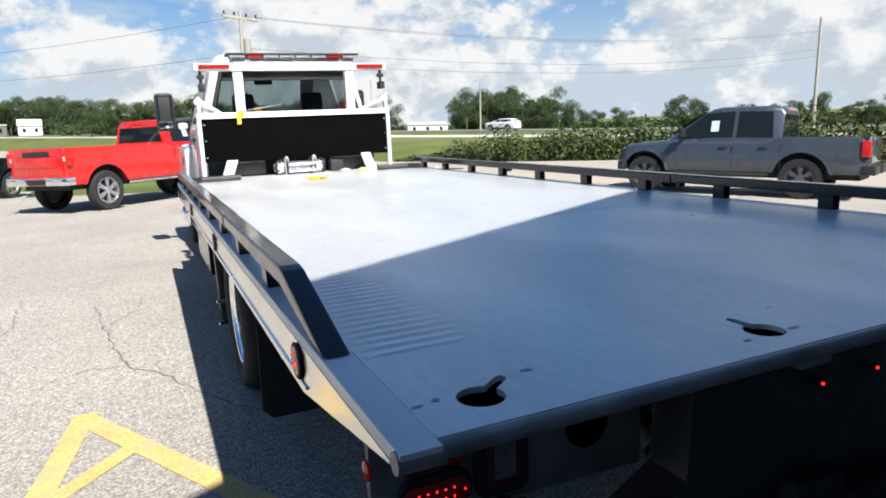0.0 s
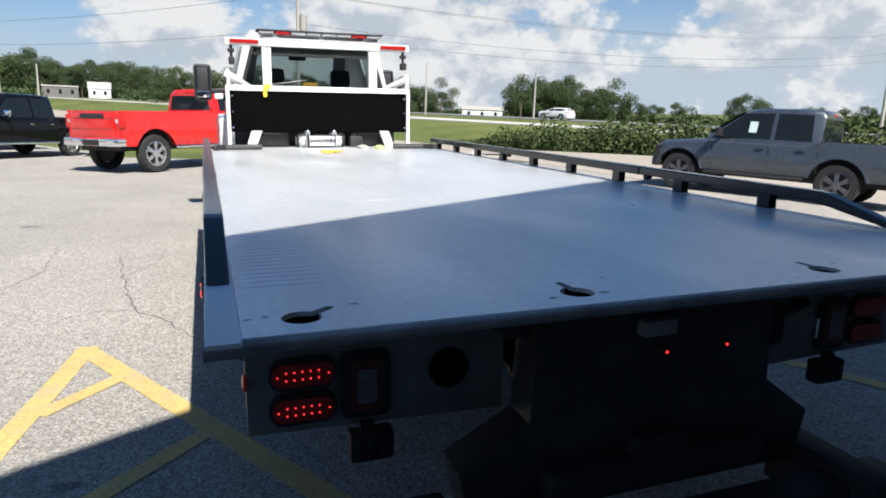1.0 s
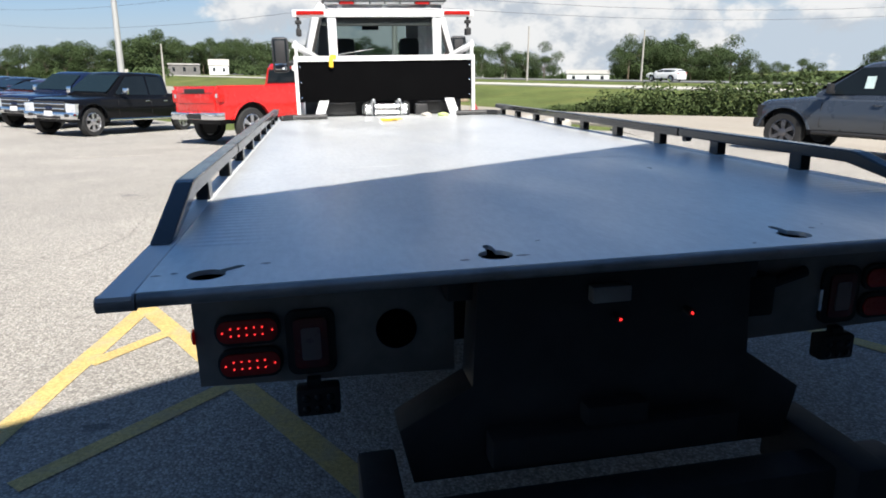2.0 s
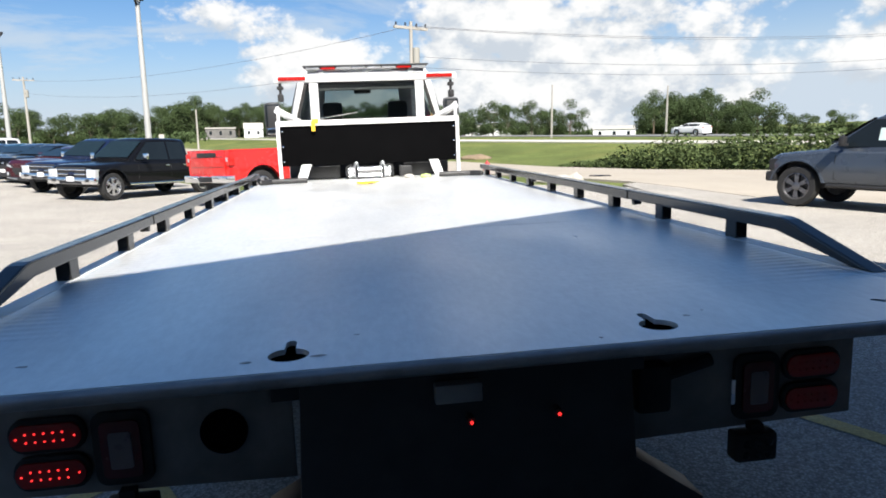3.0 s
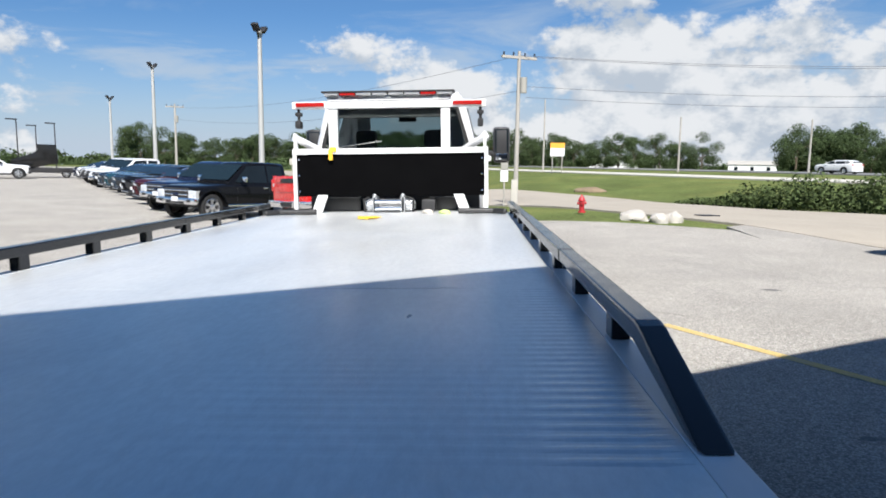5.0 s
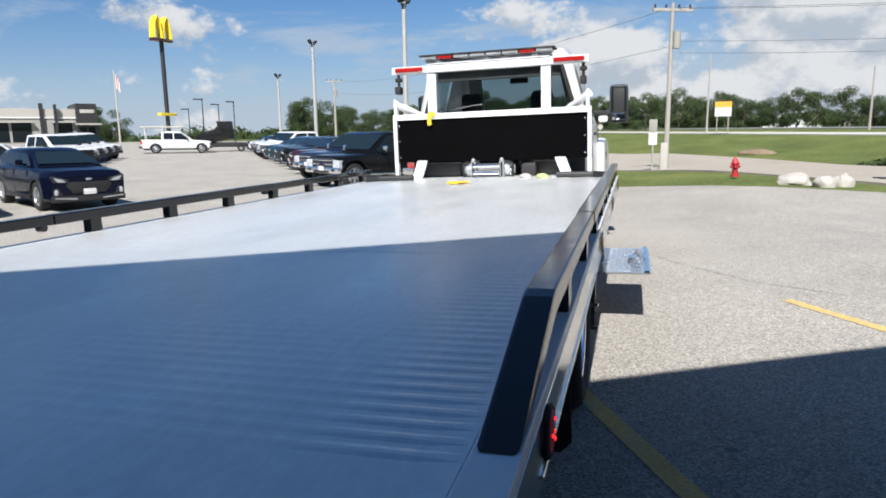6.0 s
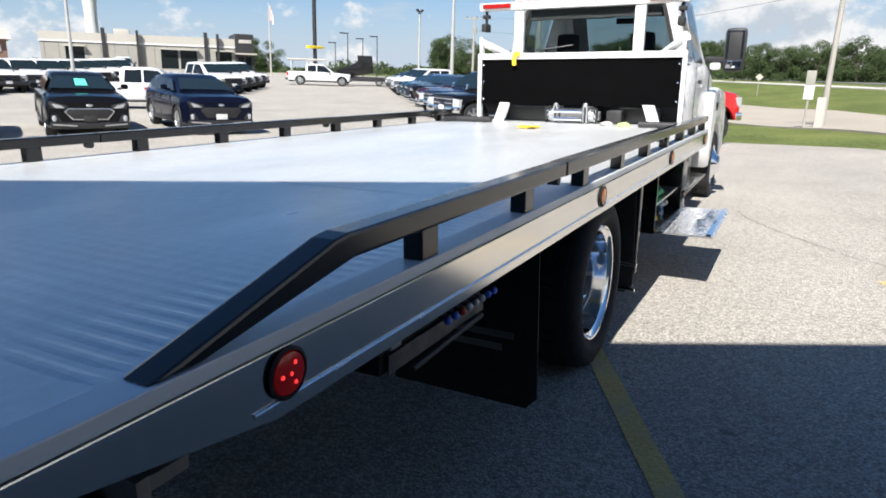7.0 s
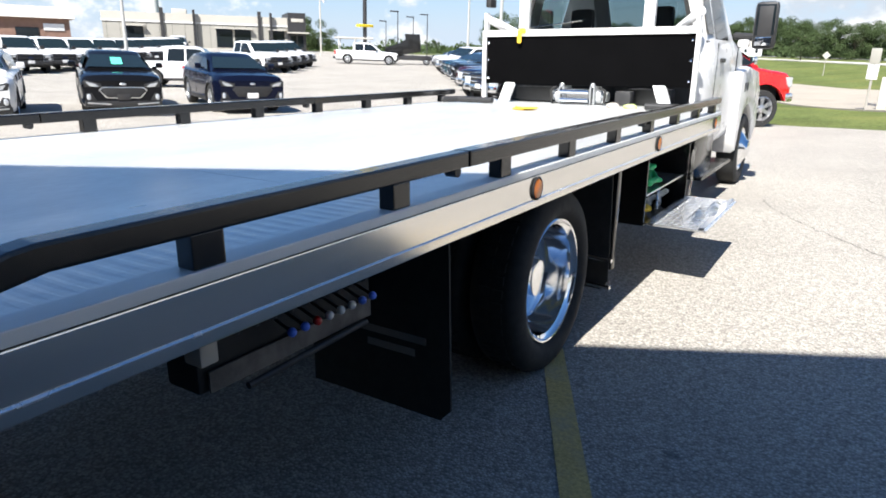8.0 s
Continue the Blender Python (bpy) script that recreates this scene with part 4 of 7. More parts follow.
# tool boxes: the one on the passenger side stands open
def tool_box(s, opened):
    X = s * 1.20
    xi = s * 0.62

    def slab(name, x0, x1, *r, material=M_BLACK, parent=None, label="", bevel=0.0):
        bm = bmesh.new()
        a, b = sorted((x0, x1))
        box(bm, a, b, *r, bevel)
        return part(name, bm, material, parent or tb, label)
    tb = None
    tb = slab("tool_box", xi, X, 5.20, 6.36, 0.405, 0.42, parent=truck, label="black steel underbody tool box" + (", open" if opened else ", shut"))
    slab("back_panel", xi, xi + s * 0.01, 5.20, 6.36, 0.4205, 0.889)
    slab("side_panel", xi + s * 0.0105, X, 5.20, 5.215, 0.4205, 0.889)
    slab("side_panel", xi + s * 0.0105, X, 6.345, 6.36, 0.4205, 0.889)
    slab("top_panel", xi, X, 5.20, 6.36, 0.89, 0.905)
    slab("front_lip", X - s * 0.02, X, 5.216, 6.344, 0.86, 0.8895)
    if not opened:
        slab("box_door", X - s * 0.01, X + s * 0.005, 5.22, 6.34, 0.42, 0.858)
    if opened:
        slab("shelf", xi + s * 0.02, X - s * 0.03, 5.22, 6.34, 0.575, 0.587, material=M_ALU)
        door = slab("fold_down_door", X, X + s * 0.39, 5.23, 6.33, 0.407, 0.421, material=M_TREAD, parent=truck, label="bare aluminium tread-plate door folded down flat")
        bm = bmesh.new()
        for i in range(9):
            for j in range(26):
                t = 0.6 if (i + j) % 2 else -0.6
                m = Matrix.Translation((X + s * (0.03 + i * 0.039), 5.26 + j * 0.042, 0.4215)) @ Matrix.Rotation(t, 4, "Z")
                box(bm, -0.013, 0.013, -0.0035, 0.0035, -0.001, 0.0012, 0, m)
        tagged(part("tread_pattern", bm, M_TREAD, door), "raised tread bars", kind="stuff")
        slab("door_lip", X + s * 0.34, X + s * 0.375, 5.23, 6.33, 0.4215, 0.436, material=M_CHROME, parent=door)
        slab("latch", X + s * 0.22, X + s * 0.28, 5.72, 5.84, 0.4215, 0.445, material=M_CHROME, parent=door)
        rnd = random.Random(9)
        for k in range(5):
            bm = bmesh.new()
            y0_, x0_ = 5.30 + 0.13 * k, X + s * rnd.uniform(0.24, 0.33)
            n_, rows_ = 9, []
            turn = rnd.uniform(-0.5, 0.5)
            for a in range(n_):
                t = a / (n_ - 1)
                h_ = 0.012 + 0.035 * abs(noise.noise(Vector((k * 3.1, t * 4, 0)))) + 0.02 * math.sin(math.pi * t)
                cx_, cy_ = x0_ + s * 0.10 * (t - 0.5) * turn, y0_ + 0.24 * t
                rows_.append([bm.verts.new((cx_ + s * (b - 1) * 0.03, cy_ + 0.012 * b, 0.4225 + h_ * (1.0 if b == 1 else 0.25))) for b in range(3)])
            for p, q in zip(rows_, rows_[1:]):
                for b in range(2):
                    bm.faces.new((p[b], p[b + 1], q[b + 1], q[b]))
            part("plastic_wrap", bm, M_WRAP, door, "crumpled clear plastic wrap")
        for k in range(2):
            bm = bmesh.new()
            rows_ = []
            for a in range(10):
                t = a / 9
                z_ = 0.86 - 0.48 * t
                rows_.append([bm.verts.new((X + s * (0.012 + 0.02 * noise.noise(Vector((t * 5, k, b)))), 6.40 + 0.05 * k + 0.045 * b + 0.02 * noise.noise(Vector((t * 3, k * 2, 1))), z_)) for b in range(2)])
            for p, q in zip(rows_, rows_[1:]):
                bm.faces.new((p[0], p[1], q[1], q[0]))
            part("plastic_wrap", bm, M_WRAP, tb, "strip of clear plastic wrap hanging down")
        rnd = random.Random(4)

        def bundle(material, label, y0, y1, z0, z1, n):
            bm = bmesh.new()
            pts = [Vector((X - s * rnd.uniform(0.03, 0.16), rnd.uniform(y0, y1), rnd.uniform(z0, z1))) for _ in range(n)]
            for p, q in zip(pts, pts[1:]):
                rod(bm, p, q, 0.02, 6)
                ball(bm, q, 0.026, 6, (1, 1.2, 0.8))
            part("webbing_strap", bm, material, tb, label)
        bundle(M_GREEN, "bundle of bright green webbing straps", 5.42, 5.85, 0.615, 0.74, 16)
        bundle(M_YSTRAP, "yellow coiled strap", 5.30, 5.60, 0.45, 0.50, 8)
        bundle(M_ROCK, "pale grey strap", 5.55, 6.0, 0.45, 0.52, 8)
        for k in range(9):
            bm = bmesh.new()
            ball(bm, (X - s * 0.03, 5.62 + 0.012 * math.sin(k * 2), 0.57 - k * 0.016), 0.011, 6, (1, 1, 0.7))
            part("chain_link", bm, M_STEEL, tb)
    return tb


tool_box(1, True)
tool_box(-1, False)

# cab: body, windows, doors
CX, CZ0 = 0.99, 0.62
Y0 = 7.55


def cab_section(bm, y, half_low, half_top, z_top, z_belt=1.66, z0=CZ0):
    """One slice of the cab across the truck."""
    pts = [(half_low - 0.05, z0), (half_low, z0 + 0.1), (half_low + 0.005, z_belt - 0.1), (half_low - 0.03, z_belt), (half_top + 0.05, z_top - 0.12), (half_top - 0.02, z_top - 0.03), (half_top - 0.2, z_top)]
    pts = pts + [(-x, z) for x, z in reversed(pts)]
    return [bm.verts.new((x, y, z)) for x, z in pts]


bm = bmesh.new()
slices = [cab_section(bm, Y0, 0.94, 0.70, 2.36), cab_section(bm, Y0 + 0.05, 0.98, 0.74, 2.40), cab_section(bm, Y0 + 0.5, 1.0, 0.76, 2.43),
          cab_section(bm, 8.70, 1.0, 0.74, 2.42), cab_section(bm, 9.0, 1.0, 0.71, 2.36), cab_section(bm, 9.65, 0.98, 0.80, 1.72, 1.60)]
for p, q in zip(slices, slices[1:]):
    for k in range(len(p)):
        if p is slices[4] and k == 6 or p is slices[2] and k in (3, 9):
            continue            # windscreen and door windows stay open
        bm.faces.new((p[k], p[(k + 1) % len(p)], q[(k + 1) % len(q)], q[k]))
# back wall with a window opening
back = slices[0]
WX, WZ0, WZ1 = 0.84, 1.68, 2.20
inner = [bm.verts.new((x, Y0, z)) for x, z in ((WX, WZ0), (WX - 0.15, WZ1), (-WX + 0.15, WZ1), (-WX, WZ0))]
loop_edges = [bm.edges.get((back[i], back[(i + 1) % len(back)])) for i in range(len(back))]
loop_edges += [bm.edges.new((inner[i], inner[(i + 1) % 4])) for i in range(4)]
bmesh.ops.triangle_fill(bm, edges=loop_edges, use_beauty=True)
cab = part("cab", bm, M_WHITE, truck, "white painted truck cab")
# hollow: side and front window openings are laid as glass proud of the skin, the rear one is open
bm = bmesh.new()
vs = [bm.verts.new(v) for v in ((WX, Y0 + 0.012, WZ0), (WX - 0.15, Y0 + 0.012, WZ1), (-WX + 0.15, Y0 + 0.012, WZ1), (-WX, Y0 + 0.012, WZ0))]
bm.faces.new(vs)
rw = part("rear_window", bm, M_GLASS, cab, "tinted rear cab window")
rw.visible_shadow = False
bm = bmesh.new()
for a, b in (((-WX - 0.035, WZ0 - 0.03), (WX + 0.035, WZ0)), ((-WX + 0.12, WZ1), (WX - 0.12, WZ1 + 0.035))):
    box(bm, a[0], b[0], Y0 - 0.012, Y0 + 0.01, a[1], b[1])
for s in (-1, 1):
    prism(bm, [(s * WX, WZ0), (s * (WX + 0.04), WZ0), (s * (WX - 0.11), WZ1), (s * (WX - 0.15), WZ1)], Y0 - 0.011, Y0 + 0.01, "y")
part("window_seal", bm, M_RUBBER, cab)
for s in (-1, 1):
    def on_side(y, z):
        # the leaning upper side of the cab
        t = (z - 1.66) / (2.31 - 1.66)
        return (s * (0.972 + 0.006 - t * 0.172), y, z)
    bm = bmesh.new()
    vs = [bm.verts.new(on_side(y, z)) for y, z in ((Y0 + 0.12, 1.70), (Y0 + 0.44, 1.70), (Y0 + 0.44, 2.22), (Y0 + 0.2, 2.22))]
    bm.faces.new(vs)
    part("side_window", bm, M_DGLASS, cab)
    bm = bmesh.new()
    vs = [bm.verts.new(on_side(y, z)) for y, z in ((Y0 + 0.5, 1.665), (Y0 + 1.15, 1.665), (Y0 + 1.15, 2.305), (Y0 + 0.5, 2.305))]
    bm.faces.new(vs)
    part("side_window", bm, M_GLASS, cab).visible_shadow = False
    for yy in (Y0 + 0.66,):
        bm = bmesh.new()
        box(bm, *sorted((s * 1.0, s * 1.03)), yy, yy + 0.16, 1.44, 1.48, 0.006)
        part("door_handle", bm, M_PLASTIC, cab)
    for yy in (Y0 + 0.50, Y0 + 1.62):
        bm = bmesh.new()
        box(bm, *sorted((s * 0.999, s * 1.006)), yy, yy + 0.012, 0.75, 1.62)
        part("door_gap", bm, M_BLACKM, cab)
    # tall tow mirrors on arms
    bm = bmesh.new()
    rod(bm, (s * 0.97, 9.05, 1.72), (s * 1.20, 8.98, 1.70), 0.04, 10)
    box(bm, *sorted((s * 1.16, s * 1.39)), 8.92, 9.04, 1.58, 2.06, 0.055)
    mir = part("tow_mirror", bm, M_PLASTIC, truck, "tall black tow mirror on an arm")
    bm = bmesh.new()
    box(bm, *sorted((s * 1.185, s * 1.365)), 8.922, 8.929, 1.72, 2.03, 0.004)
    part("mirror_glass", bm, M_DGLASS, mir)
    bm = bmesh.new()
    box(bm, *sorted((s * 1.195, s * 1.355)), 8.908, 8.919, 1.615, 1.70, 0.005)
    part("convex_glass", bm, M_CHROME, mir, "small bright convex mirror")
    bm = bmesh.new()
    box(bm, *sorted((s * 1.02, s * 1.14)), 8.95, 9.04, 1.60, 1.68, 0.03)
    part("mirror_cap", bm, M_WHITE, mir)
    # steps and battery box under the door
    bm = bmesh.new()
    box(bm, *sorted((s * 0.72, s * 1.10)), 7.45, 8.95, 0.36, 0.40, 0.008)
    box(bm, *sorted((s * 0.72, s * 1.0)), 7.5, 8.35, 0.40, 0.80, 0.01)
    part("cab_step", bm, M_BLACK, cab, "black cab step")
    # front wheel and fender
    bm = bmesh.new()
    arch = [(9.75 + 0.52 * math.cos(t), 0.43 + 0.52 * math.sin(t)) for t in [math.pi * k / 14 for k in range(15)]]
    prism(bm, [(9.1, 0.62), (9.1, 1.34), (9.6, 1.40), (10.35, 1.34), (10.6, 1.12), (10.65, 0.62)] + arch, s * 0.80, s * 1.10, "x", 0.05)
    part("fender", bm, M_WHITE, cab, "white front fender")
    for k in range(3):
        bm = bmesh.new()
        box(bm, *sorted((s * 1.1005, s * 1.104)), 9.32 + 0.09 * k, 9.37 + 0.09 * k, 1.12 + 0.03 * (k % 2), 1.22)
        part("badge_bar", bm, M_PLASTIC, cab, "small dark badge bar")
    bm = bmesh.new()
    m = Matrix.Translation((s * 1.09, 9.75, 0.425)) @ Matrix.Rotation(s * math.pi / 2, 4, "Y")
    lathe(bm, [(0.262, -0.20), (0.33, -0.225), (0.39, -0.222), (0.42, -0.20), (0.425, -0.15), (0.425, -0.06), (0.42, -0.015), (0.39, 0.005), (0.33, 0.008), (0.268, -0.012), (0.262, -0.03), (0.262, -0.20)], m, 40)
    ft = part("front_tyre", bm, M_RUBBER, truck)
    bm = bmesh.new()
    lathe(bm, [(0.264, -0.012), (0.25, -0.01), (0.22, -0.03), (0.18, 0.01), (0.12, 0.04), (0.1, 0.07), (0.05, 0.085), (0.0005, 0.085)], m, 32)
    part("polished_rim", bm, M_CHROME, ft)
# hood and front
bm = bmesh.new()
prism(bm, [(9.4, 0.7), (9.4, 1.62), (10.1, 1.58), (10.6, 1.45), (10.72, 1.3), (10.72, 0.7)], -0.85, 0.85, "x", 0.05)
hood = part("hood", bm, M_WHITE, truck, "white hood")
bm = bmesh.new()
box(bm, -0.7, 0.7, 10.71, 10.76, 0.8, 1.3, 0.02)
part("grille", bm, M_CHROME, hood)
bm = bmesh.new()
box(bm, -1.05, 1.05, 10.6, 10.85, 0.45, 0.72, 0.03)
part("front_bumper", bm, M_CHROME, hood)
# windscreen
bm = bmesh.new()
vs = [bm.verts.new(v) for v in ((-0.76, 9.62, 1.76), (0.76, 9.62, 1.76), (0.66, 9.05, 2.33), (-0.66, 9.05, 2.33))]
bm.faces.new(vs)
for v in bm.verts:
    v.co += Vector((0, 0.02, 0.02))
part("windscreen", bm, M_GLASS, cab, "tinted windscreen").visible_shadow = False
# inner trim: doors, dash, floor, steering wheel
for s in (-1, 1):
    bm = bmesh.new()
    box(bm, *sorted((s * 0.93, s * 0.97)), Y0 + 0.1, 9.4, 0.8, 1.64, 0.01)
    part("door_trim", bm, M_SEAT, cab)
bm = bmesh.new()
prism(bm, [(9.15, 1.0), (9.5, 1.0), (9.55, 1.66), (9.25, 1.70), (9.1, 1.58)], -0.92, 0.92, "x", 0.03)
part("dashboard", bm, M_PLASTIC, cab)
bm = bmesh.new()
box(bm, -0.9, 0.9, Y0 + 0.05, 9.2, 0.75, 0.8)
part("cab_floor", bm, M_SEAT, cab)
bm = bmesh.new()
box(bm, -0.62, 0.62, Y0 + 0.12, 8.95, 2.30, 2.33, 0.01)
box(bm, -0.70, 0.70, Y0 + 0.05, Y0 + 0.09, 2.10, 2.235, 0.01)
part("headliner", bm, mat("dark headliner", (0.07, 0.07, 0.07), 0.9), cab)
bm = bmesh.new()
tor = [Vector((-0.42 + 0.19 * math.cos(2 * math.pi * k / 20), 8.95 + 0.06 * math.sin(2 * math.pi * k / 20), 1.62 + 0.18 * math.sin(2 * math.pi * k / 20))) for k in range(21)]
for p, q in zip(tor, tor[1:]):
    rod(bm, p, q, 0.016, 6)
part("steering_wheel", bm, M_PLASTIC, cab)
bm = bmesh.new()
box(bm, -0.12, 0.12, 9.02, 9.05, 2.15, 2.22, 0.01)
part("inner_mirror", bm, M_PLASTIC, cab)
for s in (-1, 1):
    bm = bmesh.new()
    box(bm, *sorted((s * 0.16, s * 0.60)), 8.96, 8.985, 2.22, 2.31, 0.01)
    part("sun_visor", bm, M_SEAT, cab)
# seats seen through the rear window
for x in (-0.42, 0.42):
    bm = bmesh.new()
    box(bm, x - 0.25, x + 0.25, 8.0, 8.17, 1.0, 1.74, 0.05)
    box(bm, x - 0.13, x + 0.13, 8.03, 8.15, 1.755, 1.985, 0.06)
    box(bm, x - 0.25, x + 0.25, 8.15, 8.65, 0.95, 1.15, 0.05)
    part("seat", bm, M_SEAT, cab, "dark grey cab seat with headrest")

# ---- headboard: black mesh panel, white frame, light pylon ----
HY = 7.04
bm = bmesh.new()
box(bm, -1.05, 1.05, HY - 0.03, HY + 0.03, 1.675, 1.735, 0.006)
for s in (-1, 1):
    box(bm, s * 1.03 - 0.02, s * 1.03 + 0.02, HY - 0.028, HY + 0.028, DZ + 0.0, 1.675, 0.005)
    # slanted gusset legs below the panel
    prism(bm, [(s * 0.86, DZ), (s * 0.79, 1.24), (s * 0.68, 1.24), (s * 0.75, DZ)], HY - 0.02, HY + 0.02, "y")
    # pylon posts beside the rear window
    box(bm, s * 0.60 - 0.048, s * 0.60 + 0.048, HY - 0.03, HY + 0.03, 1.735, 2.18, 0.006)
    # outward ears
    rod(bm, (s * 0.80, HY + 0.2, 1.72), (s * 1.03, HY, 1.86), 0.04, 10)
    box(bm, s * 1.015 - 0.015, s * 1.015 + 0.015, HY - 0.03, HY + 0.03, 1.725, 1.90)
headboard = part("headboard_frame", bm, M_WHITE, truck, "white painted headboard frame with light pylon")
bm = bmesh.new()
box(bm, -1.03, 1.03, HY - 0.05, HY + 0.05, 2.155, 2.23, 0.01)
box(bm, -0.64, 0.64, HY - 0.06, HY + 0.12, 2.23, 2.25, 0.006)
part("pylon_crossbar", bm, M_WHITE, headboard)
bm = bmesh.new()
box(bm, -1.01, 1.01, HY - 0.008, HY + 0.008, 1.225, 1.68, 0.003)
part("mesh_panel", bm, M_PANEL, headboard, "solid black headboard panel")
for s in (-1, 1):
    for z in (1.28, 1.45, 1.62):
        bm = bmesh.new()
        ball(bm, (s * 0.985, HY - 0.012, z), 0.012, 8)
        part("rivet", bm, M_CHROME, headboard)
# light bar: thin dark lid over a band of clear and red lenses
bm = bmesh.new()
box(bm, -0.70, 0.70, HY - 0.11, HY + 0.16, 2.312, 2.328, 0.005)
lb = part("light_bar", bm, M_PLASTIC, truck, "low light bar with a dark lid and clear lenses")
for k in range(8):
    bm = bmesh.new()
    x = -0.595 + k * 0.17
    box(bm, x - 0.078, x + 0.078, HY - 0.10, HY + 0.14, 2.284, 2.311, 0.004)
    part("lens", bm, M_REDL if k in (1, 6) else M_BARLENS, lb, "red lens" if k in (1, 6) else "clear lens")
for x in (-0.50, 0.0, 0.50):
    bm = bmesh.new()
    box(bm, x - 0.03, x + 0.03, HY - 0.07, HY + 0.08, 2.251, 2.284, 0.004)
    part("light_bar_bracket", bm, M_ALU, headboard)
bm = bmesh.new()
box(bm, -0.66, 0.66, HY - 0.02, HY + 0.1, 2.25, 2.29, 0.004)
part("light_bar_foot", bm, M_ALU, headboard)
for k in range(6):
    bm = bmesh.new()
    ball(bm, (-0.3 + k * 0.12, HY - 0.052, 2.20), 0.008, 6)
    part("rivet", bm, M_DARK, headboard)
for s in (-1, 1):
    bm = bmesh.new()
    box(bm, *sorted((s * 0.68, s * 0.985)), HY - 0.075, HY - 0.052, 2.172, 2.216, 0.008)
    part("stop_lamp", bm, M_REDL, headboard, "long red lamp on the crossbar")
    bm = bmesh.new()
    rod(bm, (s * 0.97, HY, 2.16), (s * 0.97, HY, 2.0), 0.016, 8)
    box(bm, s * 0.97 - 0.03, s * 0.97 + 0.03, HY - 0.07, HY + 0.05, 1.95, 2.03, 0.015)
    box(bm, s * 0.97 - 0.035, s * 0.97 + 0.035, HY - 0.03, HY + 0.03, 2.08, 2.12, 0.01)
    part("work_lamp", bm, M_BLACKM, headboard, "black work lamp hanging from the crossbar")
# yellow tag on a cord
bm = bmesh.new()
box(bm, -0.655, -0.61, HY - 0.055, HY - 0.035, 1.61, 1.73, 0.012)
box(bm, -0.64, -0.57, HY - 0.05, HY - 0.034, 1.70, 1.75, 0.01)
part("yellow_tag", bm, M_YSTRAP, headboard, "yellow strap looped over the headboard")
bm = bmesh.new()
rod(bm, (-0.62, HY - 0.04, 1.74), (-0.12, HY + 0.25, 1.82), 0.005, 6)
part("cord", bm, M_STEEL, headboard)

# winch and rollers below the panel
bm = bmesh.new()
rod(bm, (-0.14, 7.12, DZ + 0.085), (0.10, 7.12, DZ + 0.085), 0.048, 16)
for k in range(11):
    x = -0.125 + k * 0.021
    rod(bm, (x, 7.12, DZ + 0.085), (x + 0.012, 7.12, DZ + 0.085), 0.056, 16)
winch = part("winch_drum", bm, M_WROPE, truck, "steel winch drum wound with wire rope")
for x in (-0.19, -0.155, 0.115, 0.15):
    bm = bmesh.new()
    box(bm, x - 0.007, x + 0.007, 7.0, 7.2, DZ + 0.002, DZ + 0.165, 0.004)
    part("winch_cheek", bm, M_WCAST, winch)
for x in (-0.172, 0.132):
    bm = bmesh.new()
    ball(bm, (x, 7.02, DZ + 0.175), 0.026, 10)
    part("tie_bolt", bm, M_WCAST, winch)
for s, x in ((-1, -0.20), (1, 0.16)):
    bm = bmesh.new()
    rod(bm, (x, 7.10, DZ + 0.075), (x + s * 0.05, 7.10, DZ + 0.075), 0.068, 16)
    rod(bm, (x + s * 0.05, 7.10, DZ + 0.075), (x + s * 0.10, 7.10, DZ + 0.075), 0.045, 14)
    part("winch_motor", bm, M_WCAST, winch, "grey cast winch end housing")
    for k in range(6):
        a = 2 * math.pi * k / 6
        bm = bmesh.new()
        rod(bm, (x + s * 0.05, 7.10 + 0.056 * math.cos(a), DZ + 0.075 + 0.056 * math.sin(a)), (x + s * 0.062, 7.10 + 0.056 * math.cos(a), DZ + 0.075 + 0.056 * math.sin(a)), 0.008, 8)
        part("bolt_head", bm, M_CHROME, winch)
    bm = bmesh.new()
    rod(bm, (x + s * 0.08, 7.04, DZ + 0.004), (x + s * 0.09, 7.03, DZ + 0.13), 0.012, 8)
    rod(bm, (x + s * 0.09, 7.03, DZ + 0.13), (x + s * 0.03, 7.02, DZ + 0.16), 0.012, 8)
    part("hydraulic_hose", bm, M_RUBBER, winch)
bm = bmesh.new()
box(bm, 0.33, 0.48, 7.06, 7.2, DZ + 0.005, DZ + 0.13, 0.02)
part("control_valve", bm, M_PLASTIC, winch)
bm = bmesh.new()
rod(bm, (-0.16, 6.95, DZ + 0.045), (0.12, 6.95, DZ + 0.045), 0.02, 12)
rod(bm, (-0.16, 6.95, DZ + 0.12), (0.12, 6.95, DZ + 0.12), 0.02, 12)
part("fairlead_roller", bm, M_CHROME, winch)
# subframe front plate behind the deck
bm = bmesh.new()
box(bm, -1.2, 1.2, FRONT, 7.35, DZ - 0.09, DZ - 0.002, 0.004)
part("front_plate", bm, M_DECK, truck)
# black stop bars at the front corners of the deck
for s, a, b in ((-1, 0.72, 1.20), (1, 0.74, 1.20)):
    bm = bmesh.new()
    pts = [(s * a, 6.64), (s * (b - 0.10), 6.63), (s * b, 6.52)]
    for p, q in zip(pts, pts[1:]):
        rod(bm, (*p, DZ + 0.032), (*q, DZ + 0.032), 0.028, 12)
        ball(bm, (*q, DZ + 0.032), 0.028, 10)
    part("stop_bar", bm, M_PLASTIC, truck, "short black bent bar across the deck corner")
